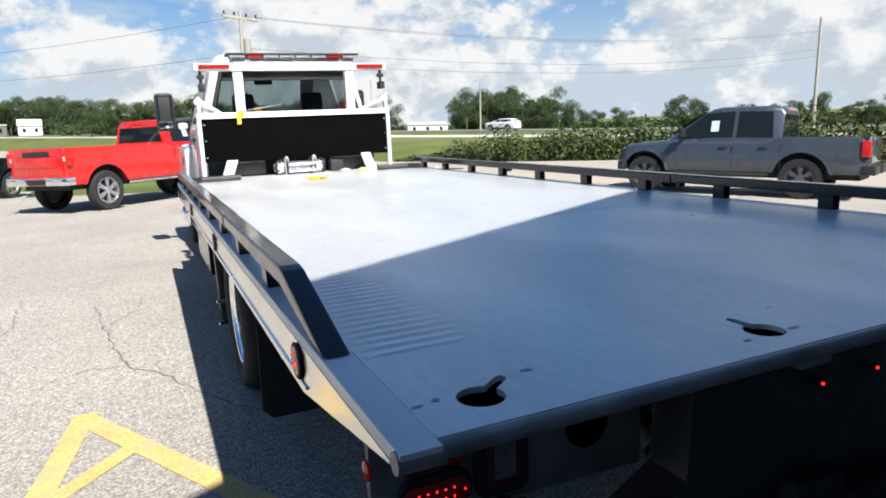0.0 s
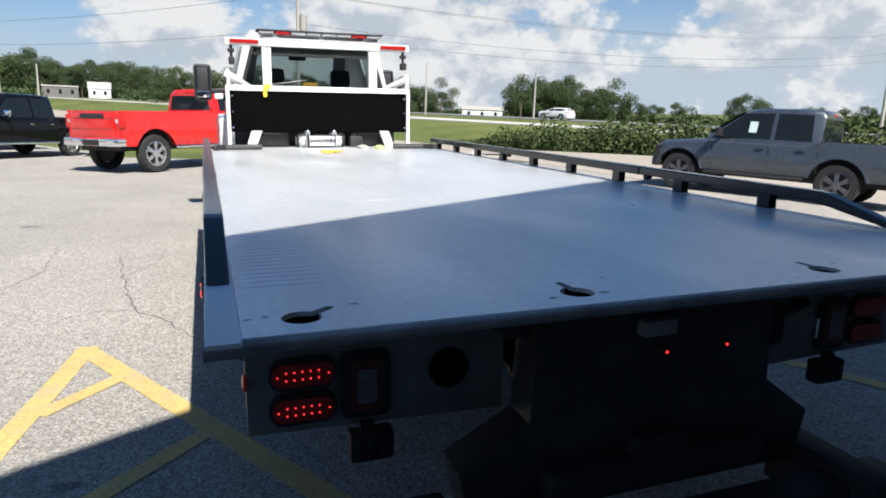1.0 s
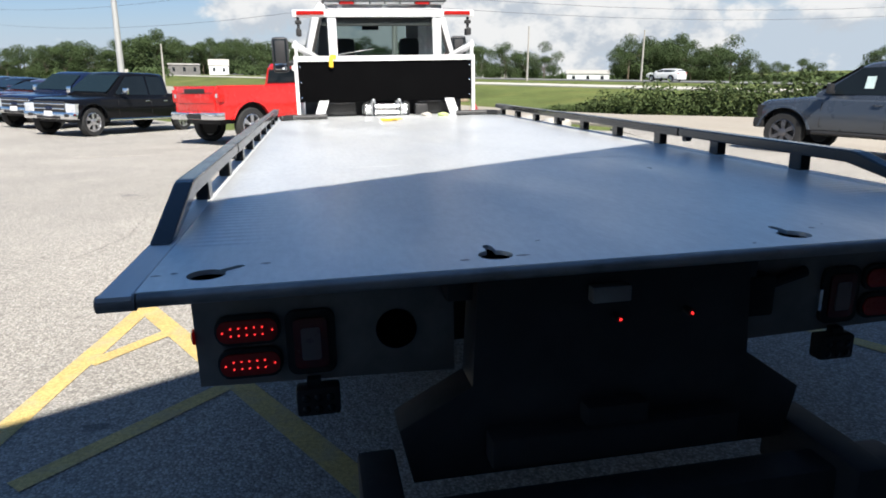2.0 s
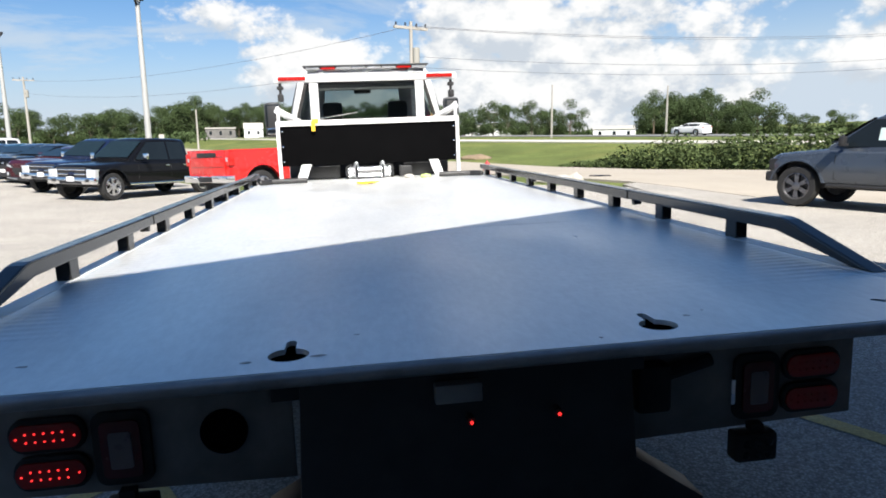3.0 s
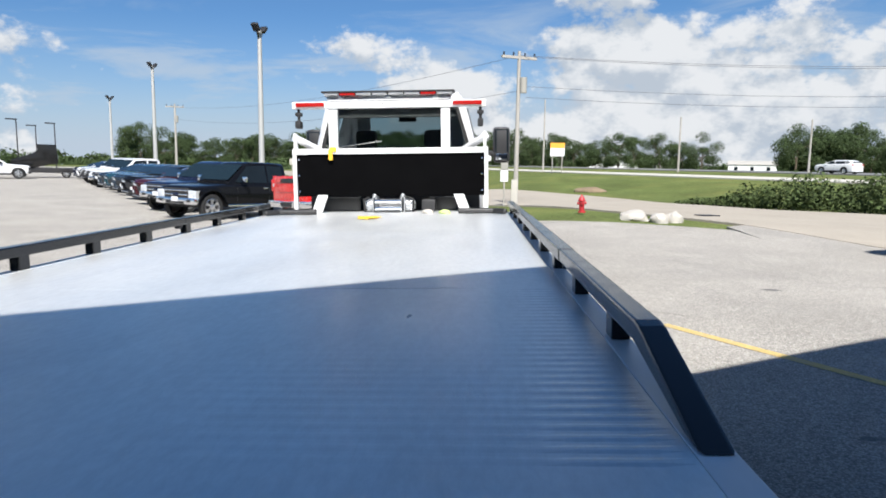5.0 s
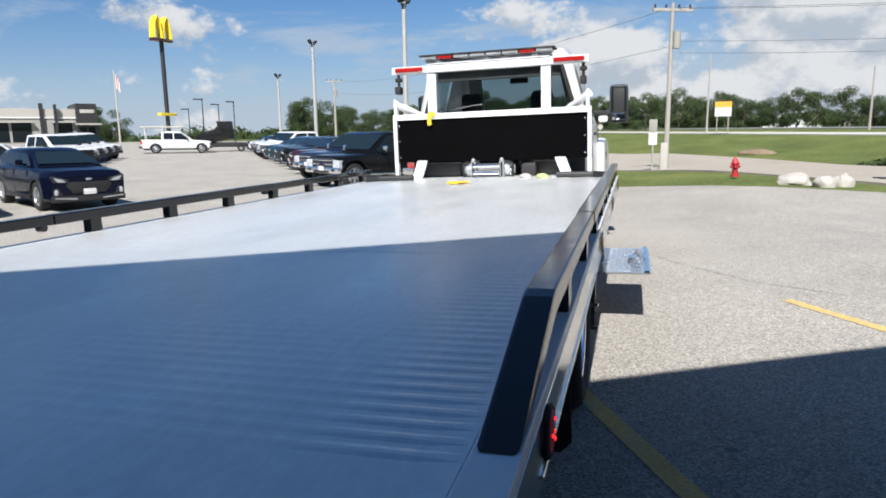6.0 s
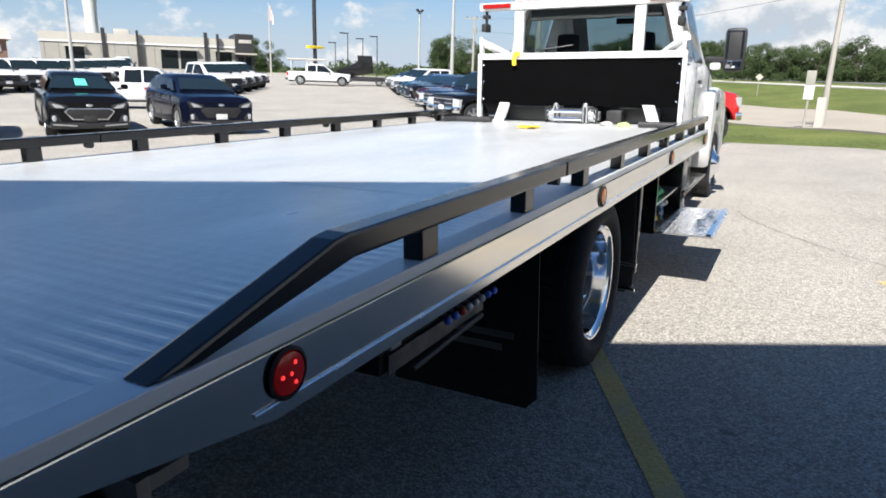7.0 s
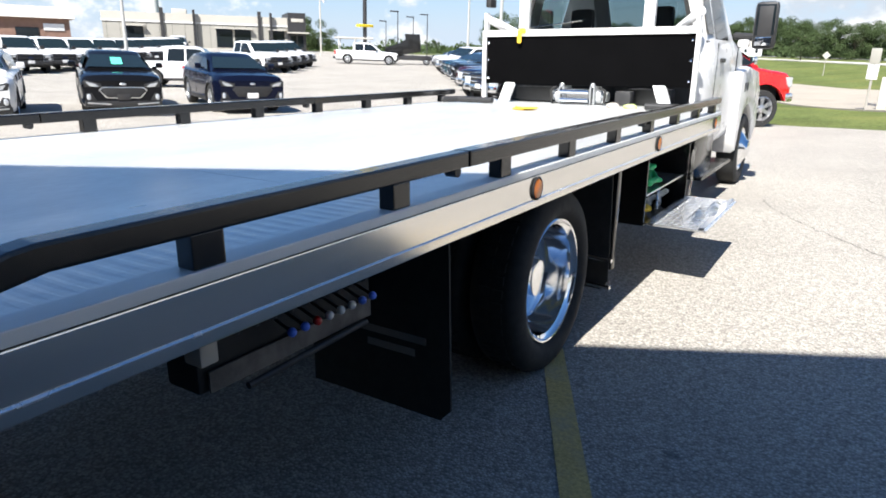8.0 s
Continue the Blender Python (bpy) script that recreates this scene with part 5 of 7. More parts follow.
# dark plate and boxes between headboard and cab
bm = bmesh.new()
box(bm, -0.96, 0.96, 7.40, 7.44, DZ - 0.1, 1.25, 0.006)
part("cab_back_plate", bm, M_BLACKM, truck, "matt black plate behind the cab")
for x in (-0.56, 0.60):
    bm = bmesh.new()
    box(bm, x - 0.20, x + 0.20, 7.22, 7.38, DZ + 0.0, 1.20, 0.02)
    part("battery_box", bm, M_PLASTIC, truck, "dark plastic box behind the headboard")


# loose things on the deck
def strap_heap(x, y):
    heap = root("strap", "yellow winch strap heaped on the deck", "strap")
    rnd = random.Random(7)
    for k in range(10):
        bm = bmesh.new()
        a = Vector((x + rnd.uniform(-0.06, 0.06), y + rnd.uniform(-0.06, 0.06), DZ + 0.012 + 0.004 * (k % 3)))
        m = Matrix.Translation(a) @ Matrix.Rotation(rnd.uniform(-0.8, 0.8), 4, "Z") @ Matrix.Rotation(rnd.uniform(-0.15, 0.15), 4, "X")
        box(bm, -0.06, 0.06, -0.018, 0.018, -0.004, 0.006, 0.003, m)
        part("fold", bm, M_YSTRAP, heap)


strap_heap(-0.08, 6.05)


def grey_rag(x, y, s, material, label, cat):
    bm = bmesh.new()
    vs = ball(bm, (0, 0, 0), s, 12, (1.3, 1, 0.6))
    for v in vs:
        v.co += v.co.normalized() * 0.4 * s * noise.noise(v.co * 20)
        v.co.z = max(v.co.z, -0.3 * s)
    single("rag", bm, material, label, cat, m=pose(x, y, DZ + 0.3 * s))


grey_rag(-0.82, 6.75, 0.06, M_WHITE, "crumpled white rag on the deck", "rag")
grey_rag(0.42, 6.78, 0.05, M_ROCK, "crumpled pale rag on the deck", "rag")
grey_rag(0.60, 6.70, 0.05, mat("lime cloth", (0.45, 0.55, 0.2), 0.8), "crumpled lime cloth on the deck", "rag")


# ---- parked vehicles ----
def arc(cx, cz, r, n=9):
    return [(cx + r * math.cos(math.pi - math.pi * k / (n - 1)), cz + r * math.sin(math.pi - math.pi * k / (n - 1))) for k in range(n)]


def wheel(car, x, y, R, s, rim_mat):
    bm = bmesh.new()
    m = Matrix.Translation((x, y, R)) @ Matrix.Rotation(s * math.pi / 2, 4, "Y")
    lathe(bm, [(R * 0.66, -0.20), (R * 0.92, -0.24), (R, -0.19), (R, -0.05), (R * 0.94, 0.0), (R * 0.68, 0.0), (R * 0.65, -0.02), (R * 0.65, -0.2)], m, 32)
    w = part("wheel", bm, M_RUBBER, car)
    bm = bmesh.new()
    lathe(bm, [(R * 0.66, -0.012), (R * 0.62, -0.006), (R * 0.59, -0.03), (R * 0.57, -0.10)], m, 32)
    for k in range(6):
        rm = m @ Matrix.Rotation(2 * math.pi * k / 6, 4, "Z")
        for d in (-0.12, 0.12):
            box(bm, R * 0.15, R * 0.60, -0.022, 0.022, -0.05, -0.02, 0, rm @ Matrix.Rotation(d, 4, "Z"))
    lathe(bm, [(R * 0.2, -0.05), (R * 0.2, -0.012), (R * 0.13, 0.0), (0.0005, 0.0)], m, 16)
    part("rim", bm, rim_mat, w)
    bm = bmesh.new()
    lathe(bm, [(R * 0.57, -0.10), (0.0005, -0.11)], m, 24)
    part("brake", bm, M_DARK, w)


def loft(bm, slices):
    rings_ = [[bm.verts.new(p) for p in sl] for sl in slices]
    n = len(rings_[0])
    for p, q in zip(rings_, rings_[1:]):
        for k in range(n):
            bm.faces.new((p[k], p[(k + 1) % n], q[(k + 1) % n], q[k]))
    bm.faces.new(rings_[0])
    bm.faces.new(list(reversed(rings_[-1])))


def shell(bm, y0, y1, wheels, ar, R, top, zb, hw, belt, round_end=0.35, crown=0.03, square=lambda y: 0.0):
    """Car body skin lofted along its length, with open wheel arches and rounded shoulders."""
    ys = [y0 + (y1 - y0) * k / 44 for k in range(45)]
    for yc in wheels:
        ys = [y for y in ys if abs(y - yc) > ar + 0.02]
        ys += [yc + ar * math.cos(math.pi * k / 14) for k in range(15)] + [yc - ar - 0.012, yc + ar + 0.012]
    ys.sort()
    rings_ = []
    for y in ys:
        b = zb
        for yc in wheels:
            if abs(y - yc) <= ar + 1e-6:
                b = max(zb, R + math.sqrt(max(0.0, ar * ar - (y - yc) ** 2)))
        e = min(y - y0, y1 - y)
        w = hw * (1 - 0.10 * max(0.0, 1 - e / round_end) ** 2)
        zt = top(y)
        q = square(y)           # 1: flat-topped with sharp shoulders, as a pickup's bed
        cr = crown * (1 - 0.9 * q)
        half = [(0, zt), (0.45 * w, zt - cr * 0.15), (0.78 * w, zt - cr * 0.7), ((0.90 + 0.07 * q) * w, zt - cr * 1.6), ((0.965 + 0.022 * q) * w, zt - cr * 1.6 - 0.055 + 0.035 * q),
                ((0.985 + 0.007 * q) * w, max(belt, b)), (w, max(belt - 0.06, b)), (0.992 * w, max((belt + zb) / 2, b)), (0.985 * w, max(zb + 0.1, b)), (0.95 * w, b)]
        pts = [(x, z) for x, z in half] + [(-x, z) for x, z in reversed(half[1:])]
        rings_.append([bm.verts.new((x, y, z)) for x, z in pts])
    for p, q in zip(rings_, rings_[1:]):
        n = len(p)
        for k in range(n):
            if k == 9:
                continue            # open underneath
            try:
                bm.faces.new((p[k], p[(k + 1) % n], q[(k + 1) % n], q[k]))
            except ValueError:
                pass
    bm.faces.new(rings_[0])
    bm.faces.new(list(reversed(rings_[-1])))
    bmesh.ops.remove_doubles(bm, verts=bm.verts[:], dist=0.0005)


def side_panel(bm, pts, x_of, s, thick=0.004):
    vs = [bm.verts.new((s * (x_of(z) + thick), y, z)) for y, z in pts]
    bm.faces.new(vs)


def quad(bm, pts, off=(0, 0, 0)):
    bm.faces.new([bm.verts.new(Vector(p) + Vector(off)) for p in pts])


def arch_ring(car, s, yy, R, ar, hw, zb, material):
    bm = bmesh.new()
    pts, pin = arc(yy, R, ar + 0.035, 15), arc(yy, R, ar - 0.006, 15)
    va = [bm.verts.new((s * (hw + 0.006), y, max(z, zb))) for y, z in pts]
    vb = [bm.verts.new((s * (hw + 0.012), y, max(z, zb))) for y, z in pin]
    vc = [bm.verts.new((s * (hw - 0.10), y, max(z, zb))) for y, z in pin]
    vd = [bm.verts.new((s * (hw - 0.03), y, max(z, zb))) for y, z in arc(yy, R, ar + 0.05, 15)]
    for k in range(14):
        for p, q in ((va, vb), (vb, vc), (va, vd)):
            try:
                bm.faces.new((p[k], p[k + 1], q[k + 1], q[k]))
            except ValueError:
                pass
    part("arch_lip", bm, material, car)


def curve_of(points):
    """Smooth height along the length through a few (y, z) points."""
    def at(y):
        if y <= points[0][0]:
            return points[0][1]
        for (ya, za), (yb, zb_) in zip(points, points[1:]):
            if y <= yb:
                t = (y - ya) / (yb - ya)
                return za + (zb_ - za) * (t * 0.6 + 0.4 * t * t * (3 - 2 * t))
        return points[-1][1]
    return at


def pickup(name, paint, label, m, wb=3.68, cab_len=2.3, bed_gap=0.50, group="", rim_mat=None, lift=0.0, sticker=True, tint=M_DGLASS, bright=False, lip_mat=None, over=1.15, hood=0.0, front=0.80):
    """A pickup, nose along +y, standing on z=0."""
    car = root(name, label, "pickup truck", m, group)
    rim_mat = rim_mat or M_ALU
    shiny = M_CHROME if bright else M_PLASTIC
    R = 0.40 + lift * 0.3
    yf, yr = wb / 2, -wb / 2
    nose, tail = yf + front, yr - over
    hw = 1.0
    zb, zh, zbed = 0.43 + lift, 1.10 + lift + hood, 1.19 + lift + hood * 0.6
    cab0 = yr + bed_gap
    cab1 = cab0 + cab_len
    ar = R + 0.085 + 0.3 * lift
    bm = bmesh.new()
    top = curve_of([(tail, zbed), (cab0 - 0.05, zbed), (cab0 + 0.3, zbed - 0.03 + hood * 0.5), (cab1 + 0.1, zh + 0.05), (nose - 0.45, zh - 0.02), (nose - 0.12, zh - 0.06), (nose, zh - 0.13)])
    shell(bm, tail, nose, (yr, yf), ar, R, top, zb, hw, 0.86 + lift, square=lambda y: 1 - sstep(y, cab0 - 0.1, cab0 + 0.2))
    part("body", bm, paint, car)
    bm = bmesh.new()
    box(bm, -hw + 0.16, hw - 0.16, tail + 0.07, cab0 - 0.06, zbed + 0.001, zbed + 0.005)
    part("bed_liner", bm, M_BLACKM, car)
    for s in (-1, 1):
        bm = bmesh.new()
        box(bm, *sorted((s * 0.83, s * 0.95)), tail + 0.02, cab0 - 0.02, zbed - 0.035, zbed + 0.012, 0.008)
        part("bed_rail", bm, M_PLASTIC if not bright and paint is not M_RED else paint, car)
    zr = 1.87 + lift + hood * 0.4
    zw = zh + 0.07
    bm = bmesh.new()

    def sl(y, w, z0, z1, wt_):
        pts = [(w, z0), (wt_ + 0.045, z1 - 0.11), (wt_ + 0.01, z1 - 0.05), (wt_ - 0.08, z1 - 0.012), (wt_ - 0.32, z1)]
        return [(x, y, z) for x, z in pts] + [(-x, y, z) for x, z in reversed(pts)]
    z0 = zw - 0.10
    loft(bm, [sl(cab0, 0.91, z0, zr - 0.10, 0.68), sl(cab0 + 0.07, 0.925, z0, zr - 0.025, 0.695), sl(cab0 + 0.45, 0.93, z0, zr, 0.70), sl(cab1 - 1.0, 0.93, z0, zr - 0.01, 0.70),
              sl(cab1 - 0.80, 0.93, z0, zr - 0.045, 0.685), sl(cab1 - 0.65, 0.93, z0, zr - 0.11, 0.67), sl(cab1 + 0.12, 0.90, z0, zw + 0.05, 0.76)])
    part("cabin", bm, paint, car)
    wtop = zr - 0.12
    xo = lambda z: 0.93 - (z - z0) / (zr - 0.11 - z0) * 0.188
    for s in (-1, 1):
        mid = cab0 + (0.95 if cab_len > 2 else 0.55)
        wins = [[(cab0 + 0.16, zw + 0.01), (mid - 0.04, zw + 0.01), (mid - 0.04, wtop), (cab0 + 0.22, wtop - 0.02)],
                [(mid + 0.04, zw + 0.01), (cab1 - 0.20, zw + 0.01), (cab1 - 0.08, zw + 0.04), (cab1 - 0.70, wtop - 0.035), (mid + 0.04, wtop)]]
        if cab_len < 2:
            wins = [[(cab0 + 0.22, zw + 0.01), (cab1 - 0.20, zw + 0.01), (cab1 - 0.08, zw + 0.04), (cab1 - 0.70, wtop - 0.035), (cab0 + 0.26, wtop)]]
        for w in wins:
            bm = bmesh.new()
            side_panel(bm, w, xo, s)
            part("side_window", bm, tint, car)
        bm = bmesh.new()
        box(bm, *sorted((s * 1.03, s * 1.22)), cab1 - 0.34, cab1 - 0.24, zw + 0.02, zw + 0.22, 0.035)
        box(bm, *sorted((s * 0.93, s * 1.06)), cab1 - 0.32, cab1 - 0.26, zw + 0.02, zw + 0.08, 0.01)
        part("door_mirror", bm, M_CHROME if bright else M_PLASTIC, car)
        for yy in ((cab0 + 0.22, mid + 0.10) if cab_len > 2 else (cab0 + 0.25,)):
            bm = bmesh.new()
            box(bm, *sorted((s * 0.975, s * 1.01)), yy, yy + 0.17, zh - 0.13, zh - 0.095, 0.008)
            part("door_handle", bm, M_CHROME if bright else paint, car)
        for yy in ((cab0 - 0.02, mid, cab1 - 0.12) if cab_len > 2 else (cab0 - 0.02, cab0 + 0.18, cab1 - 0.12)):
            bm = bmesh.new()
            box(bm, *sorted((s * 0.962, s * 0.9945)), yy, yy + 0.008, zb + 0.10, zh - 0.10)
            part("door_gap", bm, M_BLACKM, car)
        for yy in (yf, yr):
            arch_ring(car, s, yy, R, ar, 0.992, zb, lip_mat or paint)
            wheel(car, s * (hw - 0.03), yy, R, s, rim_mat)
        bm = bmesh.new()
        rod(bm, (s * 0.96, yr + 0.62, zb - 0.05), (s * 0.96, yf - 0.62, zb - 0.05), 0.04, 10)
        part("side_step", bm, shiny, car)
        # lamps
        bm = bmesh.new()
        prism(bm, [(s * 0.60, zh - 0.46), (s * 0.95, zh - 0.44), (s * 0.955, zh - 0.20), (s * 0.60, zh - 0.18)], nose - 0.24, nose + 0.010, "y", 0.015)
        hl = part("headlight", bm, M_LAMP if bright else M_PLASTIC, car, "large bright headlight" if bright else "dark-framed headlight")
        bm = bmesh.new()
        prism(bm, [(s * 0.64, zh - 0.31), (s * 0.925, zh - 0.30), (s * 0.93, zh - 0.23), (s * 0.64, zh - 0.21)], nose + 0.008, nose + 0.018, "y", 0.003)
        part("lens", bm, M_LAMP if bright else M_LENS, hl)
        if bright:
            bm = bmesh.new()
            prism(bm, [(s * 0.615, zh - 0.445), (s * 0.78, zh - 0.44), (s * 0.78, zh - 0.325), (s * 0.615, zh - 0.33)], nose + 0.008, nose + 0.016, "y", 0.003)
            part("side_lens", bm, M_LAMP, hl)
        bm = bmesh.new()
        prism(bm, [(s * 0.80, zh - 0.425), (s * 0.925, zh - 0.41), (s * 0.925, zh - 0.34), (s * 0.80, zh - 0.345)], nose + 0.008, nose + 0.018, "y", 0.003)
        part("low_lens", bm, M_LENS, hl)
        bm = bmesh.new()
        box(bm, *sorted((s * 0.80, s * 0.985)), tail - 0.014, tail + 0.14, zbed - 0.40, zbed - 0.08, 0.015)
        tl_ = part("tail_light", bm, M_REDTL, car)
        bm = bmesh.new()
        box(bm, *sorted((s * 0.82, s * 0.90)), tail - 0.018, tail - 0.0145, zbed - 0.29, zbed - 0.19)
        part("reverse_lens", bm, M_LENS, tl_)
        # fog lamp
        bm = bmesh.new()
        box(bm, *sorted((s * 0.62, s * 0.76)), nose + 0.06, nose + 0.105, zb + 0.06, zb + 0.15, 0.02)
        part("fog_lamp", bm, M_DARK, car)
    # windscreen and rear window
    bm = bmesh.new()
    quad(bm, ((-0.75, cab1 + 0.09, zw + 0.07), (0.75, cab1 + 0.09, zw + 0.07), (0.63, cab1 - 0.63, zr - 0.125), (-0.63, cab1 - 0.63, zr - 0.125)), (0, 0.012, 0.018))
    part("windscreen", bm, M_WGLASS, car)
    bm = bmesh.new()
    quad(bm, ((-0.76, cab0, zw + 0.03), (0.76, cab0, zw + 0.03), (0.66, cab0, zr - 0.20), (-0.66, cab0, zr - 0.20)), (0, -0.006, 0))
    part("rear_window", bm, tint, car)
    bm = bmesh.new()
    box(bm, -0.17, 0.17, cab0 - 0.01, cab0 + 0.03, zr - 0.13, zr - 0.09, 0.008)
    part("high_stop_lamp", bm, M_REDTL, car)
    # grille and bumpers
    bm = bmesh.new()
    box(bm, -0.59, 0.59, nose - 0.05, nose + 0.012, zh - 0.55, zh - 0.13, 0.02)
    gr = part("grille", bm, M_BLACKM, car, "dark grille")
    for k in range(3):
        bm = bmesh.new()
        z = zh - 0.50 + k * 0.135
        box(bm, -0.575, 0.575, nose + 0.010, nose + 0.035, z, z + 0.042, 0.012)
        part("grille_slat", bm, shiny, gr)
    bm = bmesh.new()
    box(bm, -0.12, 0.12, nose + 0.03, nose + 0.045, zh - 0.37, zh - 0.28, 0.012)
    part("badge", bm, M_BLUEP, gr, "plain oval badge")
    bm = bmesh.new()
    box(bm, -0.97, 0.97, nose - 0.16, nose + 0.07, zb - 0.02, zb + 0.20, 0.05)
    bump_ = part("front_bumper", bm, shiny, car)
    bm = bmesh.new()
    box(bm, -0.45, 0.45, nose + 0.05, nose + 0.075, zb + 0.0, zb + 0.08, 0.01)
    part("air_intake", bm, M_BLACKM, bump_)
    bm = bmesh.new()
    box(bm, -0.15, 0.15, nose + 0.071, nose + 0.082, zb + 0.07, zb + 0.22, 0.003)
    part("number_plate", bm, M_WHITE, bump_, "blank white plate")
    bm = bmesh.new()
    box(bm, -0.97, -0.3, tail - 0.13, tail + 0.12, zb + 0.0, zb + 0.19, 0.03)
    box(bm, 0.3, 0.97, tail - 0.13, tail + 0.12, zb + 0.0, zb + 0.19, 0.03)
    box(bm, -0.31, 0.31, tail - 0.09, tail + 0.12, zb + 0.01, zb + 0.17, 0.01)
    rb = part("rear_bumper", bm, M_CHROME if bright or paint is M_RED else M_PLASTIC, car)
    bm = bmesh.new()
    box(bm, -0.29, 0.29, tail - 0.096, tail - 0.091, zb + 0.02, zb + 0.15)
    part("plate_recess", bm, M_BLACKM, rb)
    bm = bmesh.new()
    box(bm, -0.785, 0.785, tail - 0.022, tail + 0.02, zb + 0.24, zbed - 0.005, 0.012)
    tg = part("tailgate", bm, paint, car)
    for z in (zb + 0.40, zb + 0.66):
        bm = bmesh.new()
        box(bm, -0.72, 0.72, tail - 0.027, tail - 0.0225, z, z + 0.012)
        part("pressed_line", bm, M_DARK if paint is M_RED else paint, tg)
    bm = bmesh.new()
    hw_ = 0.42 if paint is M_RED else 0.16
    box(bm, -hw_, hw_, tail - 0.04, tail - 0.0225, zbed - 0.17, zbed - 0.06, 0.015)
    part("tailgate_handle", bm, M_PLASTIC, tg)
    bm = bmesh.new()
    box(bm, -0.72, 0.72, tail + 0.15, nose - 0.25, zb - 0.12, zb + 0.5)
    part("chassis", bm, M_BLACKM, car)
    if sticker:
        for s in (-1, 1):
            y_ = cab1 - 1.0 if cab_len > 2 else cab1 - 0.85
            bm = bmesh.new()
            side_panel(bm, [(y_, zw + 0.14), (y_ + 0.17, zw + 0.14), (y_ + 0.17, zw + 0.38), (y_, zw + 0.38)], xo, s, 0.009)
            part("window_sticker", bm, M_STICK, car, "pale price sheet in the window")
    return car


def suv(name, paint, label, m, group="", sheet_mat=None, rim_mat=None, dark=False):
    """A mid-size sport utility, nose along +y."""
    car = root(name, label, "car", m, group)
    rim_mat = rim_mat or M_ALU
    R, wb, hw = 0.365, 2.82, 0.94
    yf, yr = wb / 2, -wb / 2
    nose, tail = yf + 0.92, yr - 0.95
    zb, zh = 0.27, 1.06
    ar = R + 0.05
    bm = bmesh.new()
    top = curve_of([(tail, zh - 0.02), (tail + 0.12, zh + 0.06), (yf - 0.30, zh + 0.04), (yf + 0.35, zh + 0.0), (nose - 0.12, zh - 0.04), (nose - 0.03, zh - 0.10), (nose, zh - 0.18)])
    shell(bm, tail, nose, (yr, yf), ar, R, top, zb, hw, 0.84, 0.6, 0.04)
    part("body", bm, paint, car)
    zr, zw = 1.53, zh + 0.03
    bm = bmesh.new()

    def sl(y, w, z0, z1, wt_):
        pts = [(w, z0), (wt_ + 0.05, z1 - 0.11), (wt_ + 0.0, z1 - 0.04), (wt_ - 0.10, z1 - 0.01), (wt_ - 0.34, z1)]
        return [(x, y, z) for x, z in pts] + [(-x, y, z) for x, z in reversed(pts)]
    c1, z0 = yf - 0.42, zw - 0.09
    loft(bm, [sl(tail + 0.05, 0.82, z0, zw + 0.10, 0.72), sl(tail + 0.30, 0.85, z0, zr - 0.14, 0.60), sl(tail + 0.50, 0.87, z0, zr - 0.06, 0.60), sl(tail + 1.2, 0.875, z0, zr, 0.61), sl(c1 - 1.05, 0.875, z0, zr, 0.61),
              sl(c1 - 0.82, 0.875, z0, zr - 0.03, 0.60), sl(c1 - 0.62, 0.875, z0, zr - 0.10, 0.59), sl(c1 + 0.22, 0.85, z0, zw + 0.03, 0.76)])
    part("cabin", bm, paint, car)
    wtop = zr - 0.125
    xo = lambda z: 0.875 - (z - z0) / (zr - 0.11 - z0) * 0.218
    for s in (-1, 1):
        for w in ([(tail + 0.42, zw + 0.14), (tail + 0.85, zw + 0.03), (tail + 0.88, wtop), (tail + 0.58, wtop - 0.04)], [(tail + 0.93, zw + 0.03), (-0.22, zw + 0.01), (-0.22, wtop), (tail + 0.95, wtop)],
                  [(-0.14, zw + 0.01), (c1 - 0.06, zw + 0.01), (c1 - 0.70, wtop - 0.03), (-0.14, wtop)]):
            bm = bmesh.new()
            side_panel(bm, w, xo, s)
            part("side_window", bm, M_DGLASS, car)
        bm = bmesh.new()
        box(bm, *sorted((s * 0.95, s * 1.12)), c1 - 0.33, c1 - 0.20, zw + 0.03, zw + 0.17, 0.04)
        box(bm, *sorted((s * 0.86, s * 0.97)), c1 - 0.29, c1 - 0.24, zw + 0.02, zw + 0.07, 0.01)
        part("door_mirror", bm, paint, car)
        for yy in (yf, yr):
            arch_ring(car, s, yy, R, ar, 0.935, zb, M_PLASTIC)
            wheel(car, s * (hw - 0.02), yy, R, s, rim_mat)
        for yy in (-0.18, -0.98, 0.86):
            bm = bmesh.new()
            box(bm, *sorted((s * 0.90, s * 0.935)), yy, yy + 0.008, zb + 0.15, zh - 0.08)
            part("door_gap", bm, M_BLACKM, car)
        bm = bmesh.new()
        box(bm, *sorted((s * 0.86, s * 0.948)), yr + 0.46, yf - 0.46, zb - 0.01, zb + 0.11, 0.02)
        part("sill", bm, M_PLASTIC, car)
        # slim headlight that wraps the corner
        bm = bmesh.new()
        prism(bm, [(s * 0.47, zh - 0.35), (s * 0.82, zh - 0.33), (s * 0.855, zh - 0.21), (s * 0.82, zh - 0.17), (s * 0.47, zh - 0.26)], nose - 0.30, nose + 0.006, "y", 0.01)
        hl = part("headlight", bm, M_PLASTIC, car, "slim dark-framed headlight")
        bm = bmesh.new()
        prism(bm, [(s * 0.52, zh - 0.33), (s * 0.72, zh - 0.32), (s * 0.80, zh - 0.21), (s * 0.60, zh - 0.26)], nose + 0.004, nose + 0.012, "y", 0.002)
        part("lens", bm, M_LENS, hl)
        bm = bmesh.new()
        prism(bm, [(s * 0.60, zb + 0.14), (s * 0.84, zb + 0.12), (s * 0.82, zb + 0.30), (s * 0.70, zb + 0.32)], nose - 0.10, nose + 0.012, "y", 0.01)
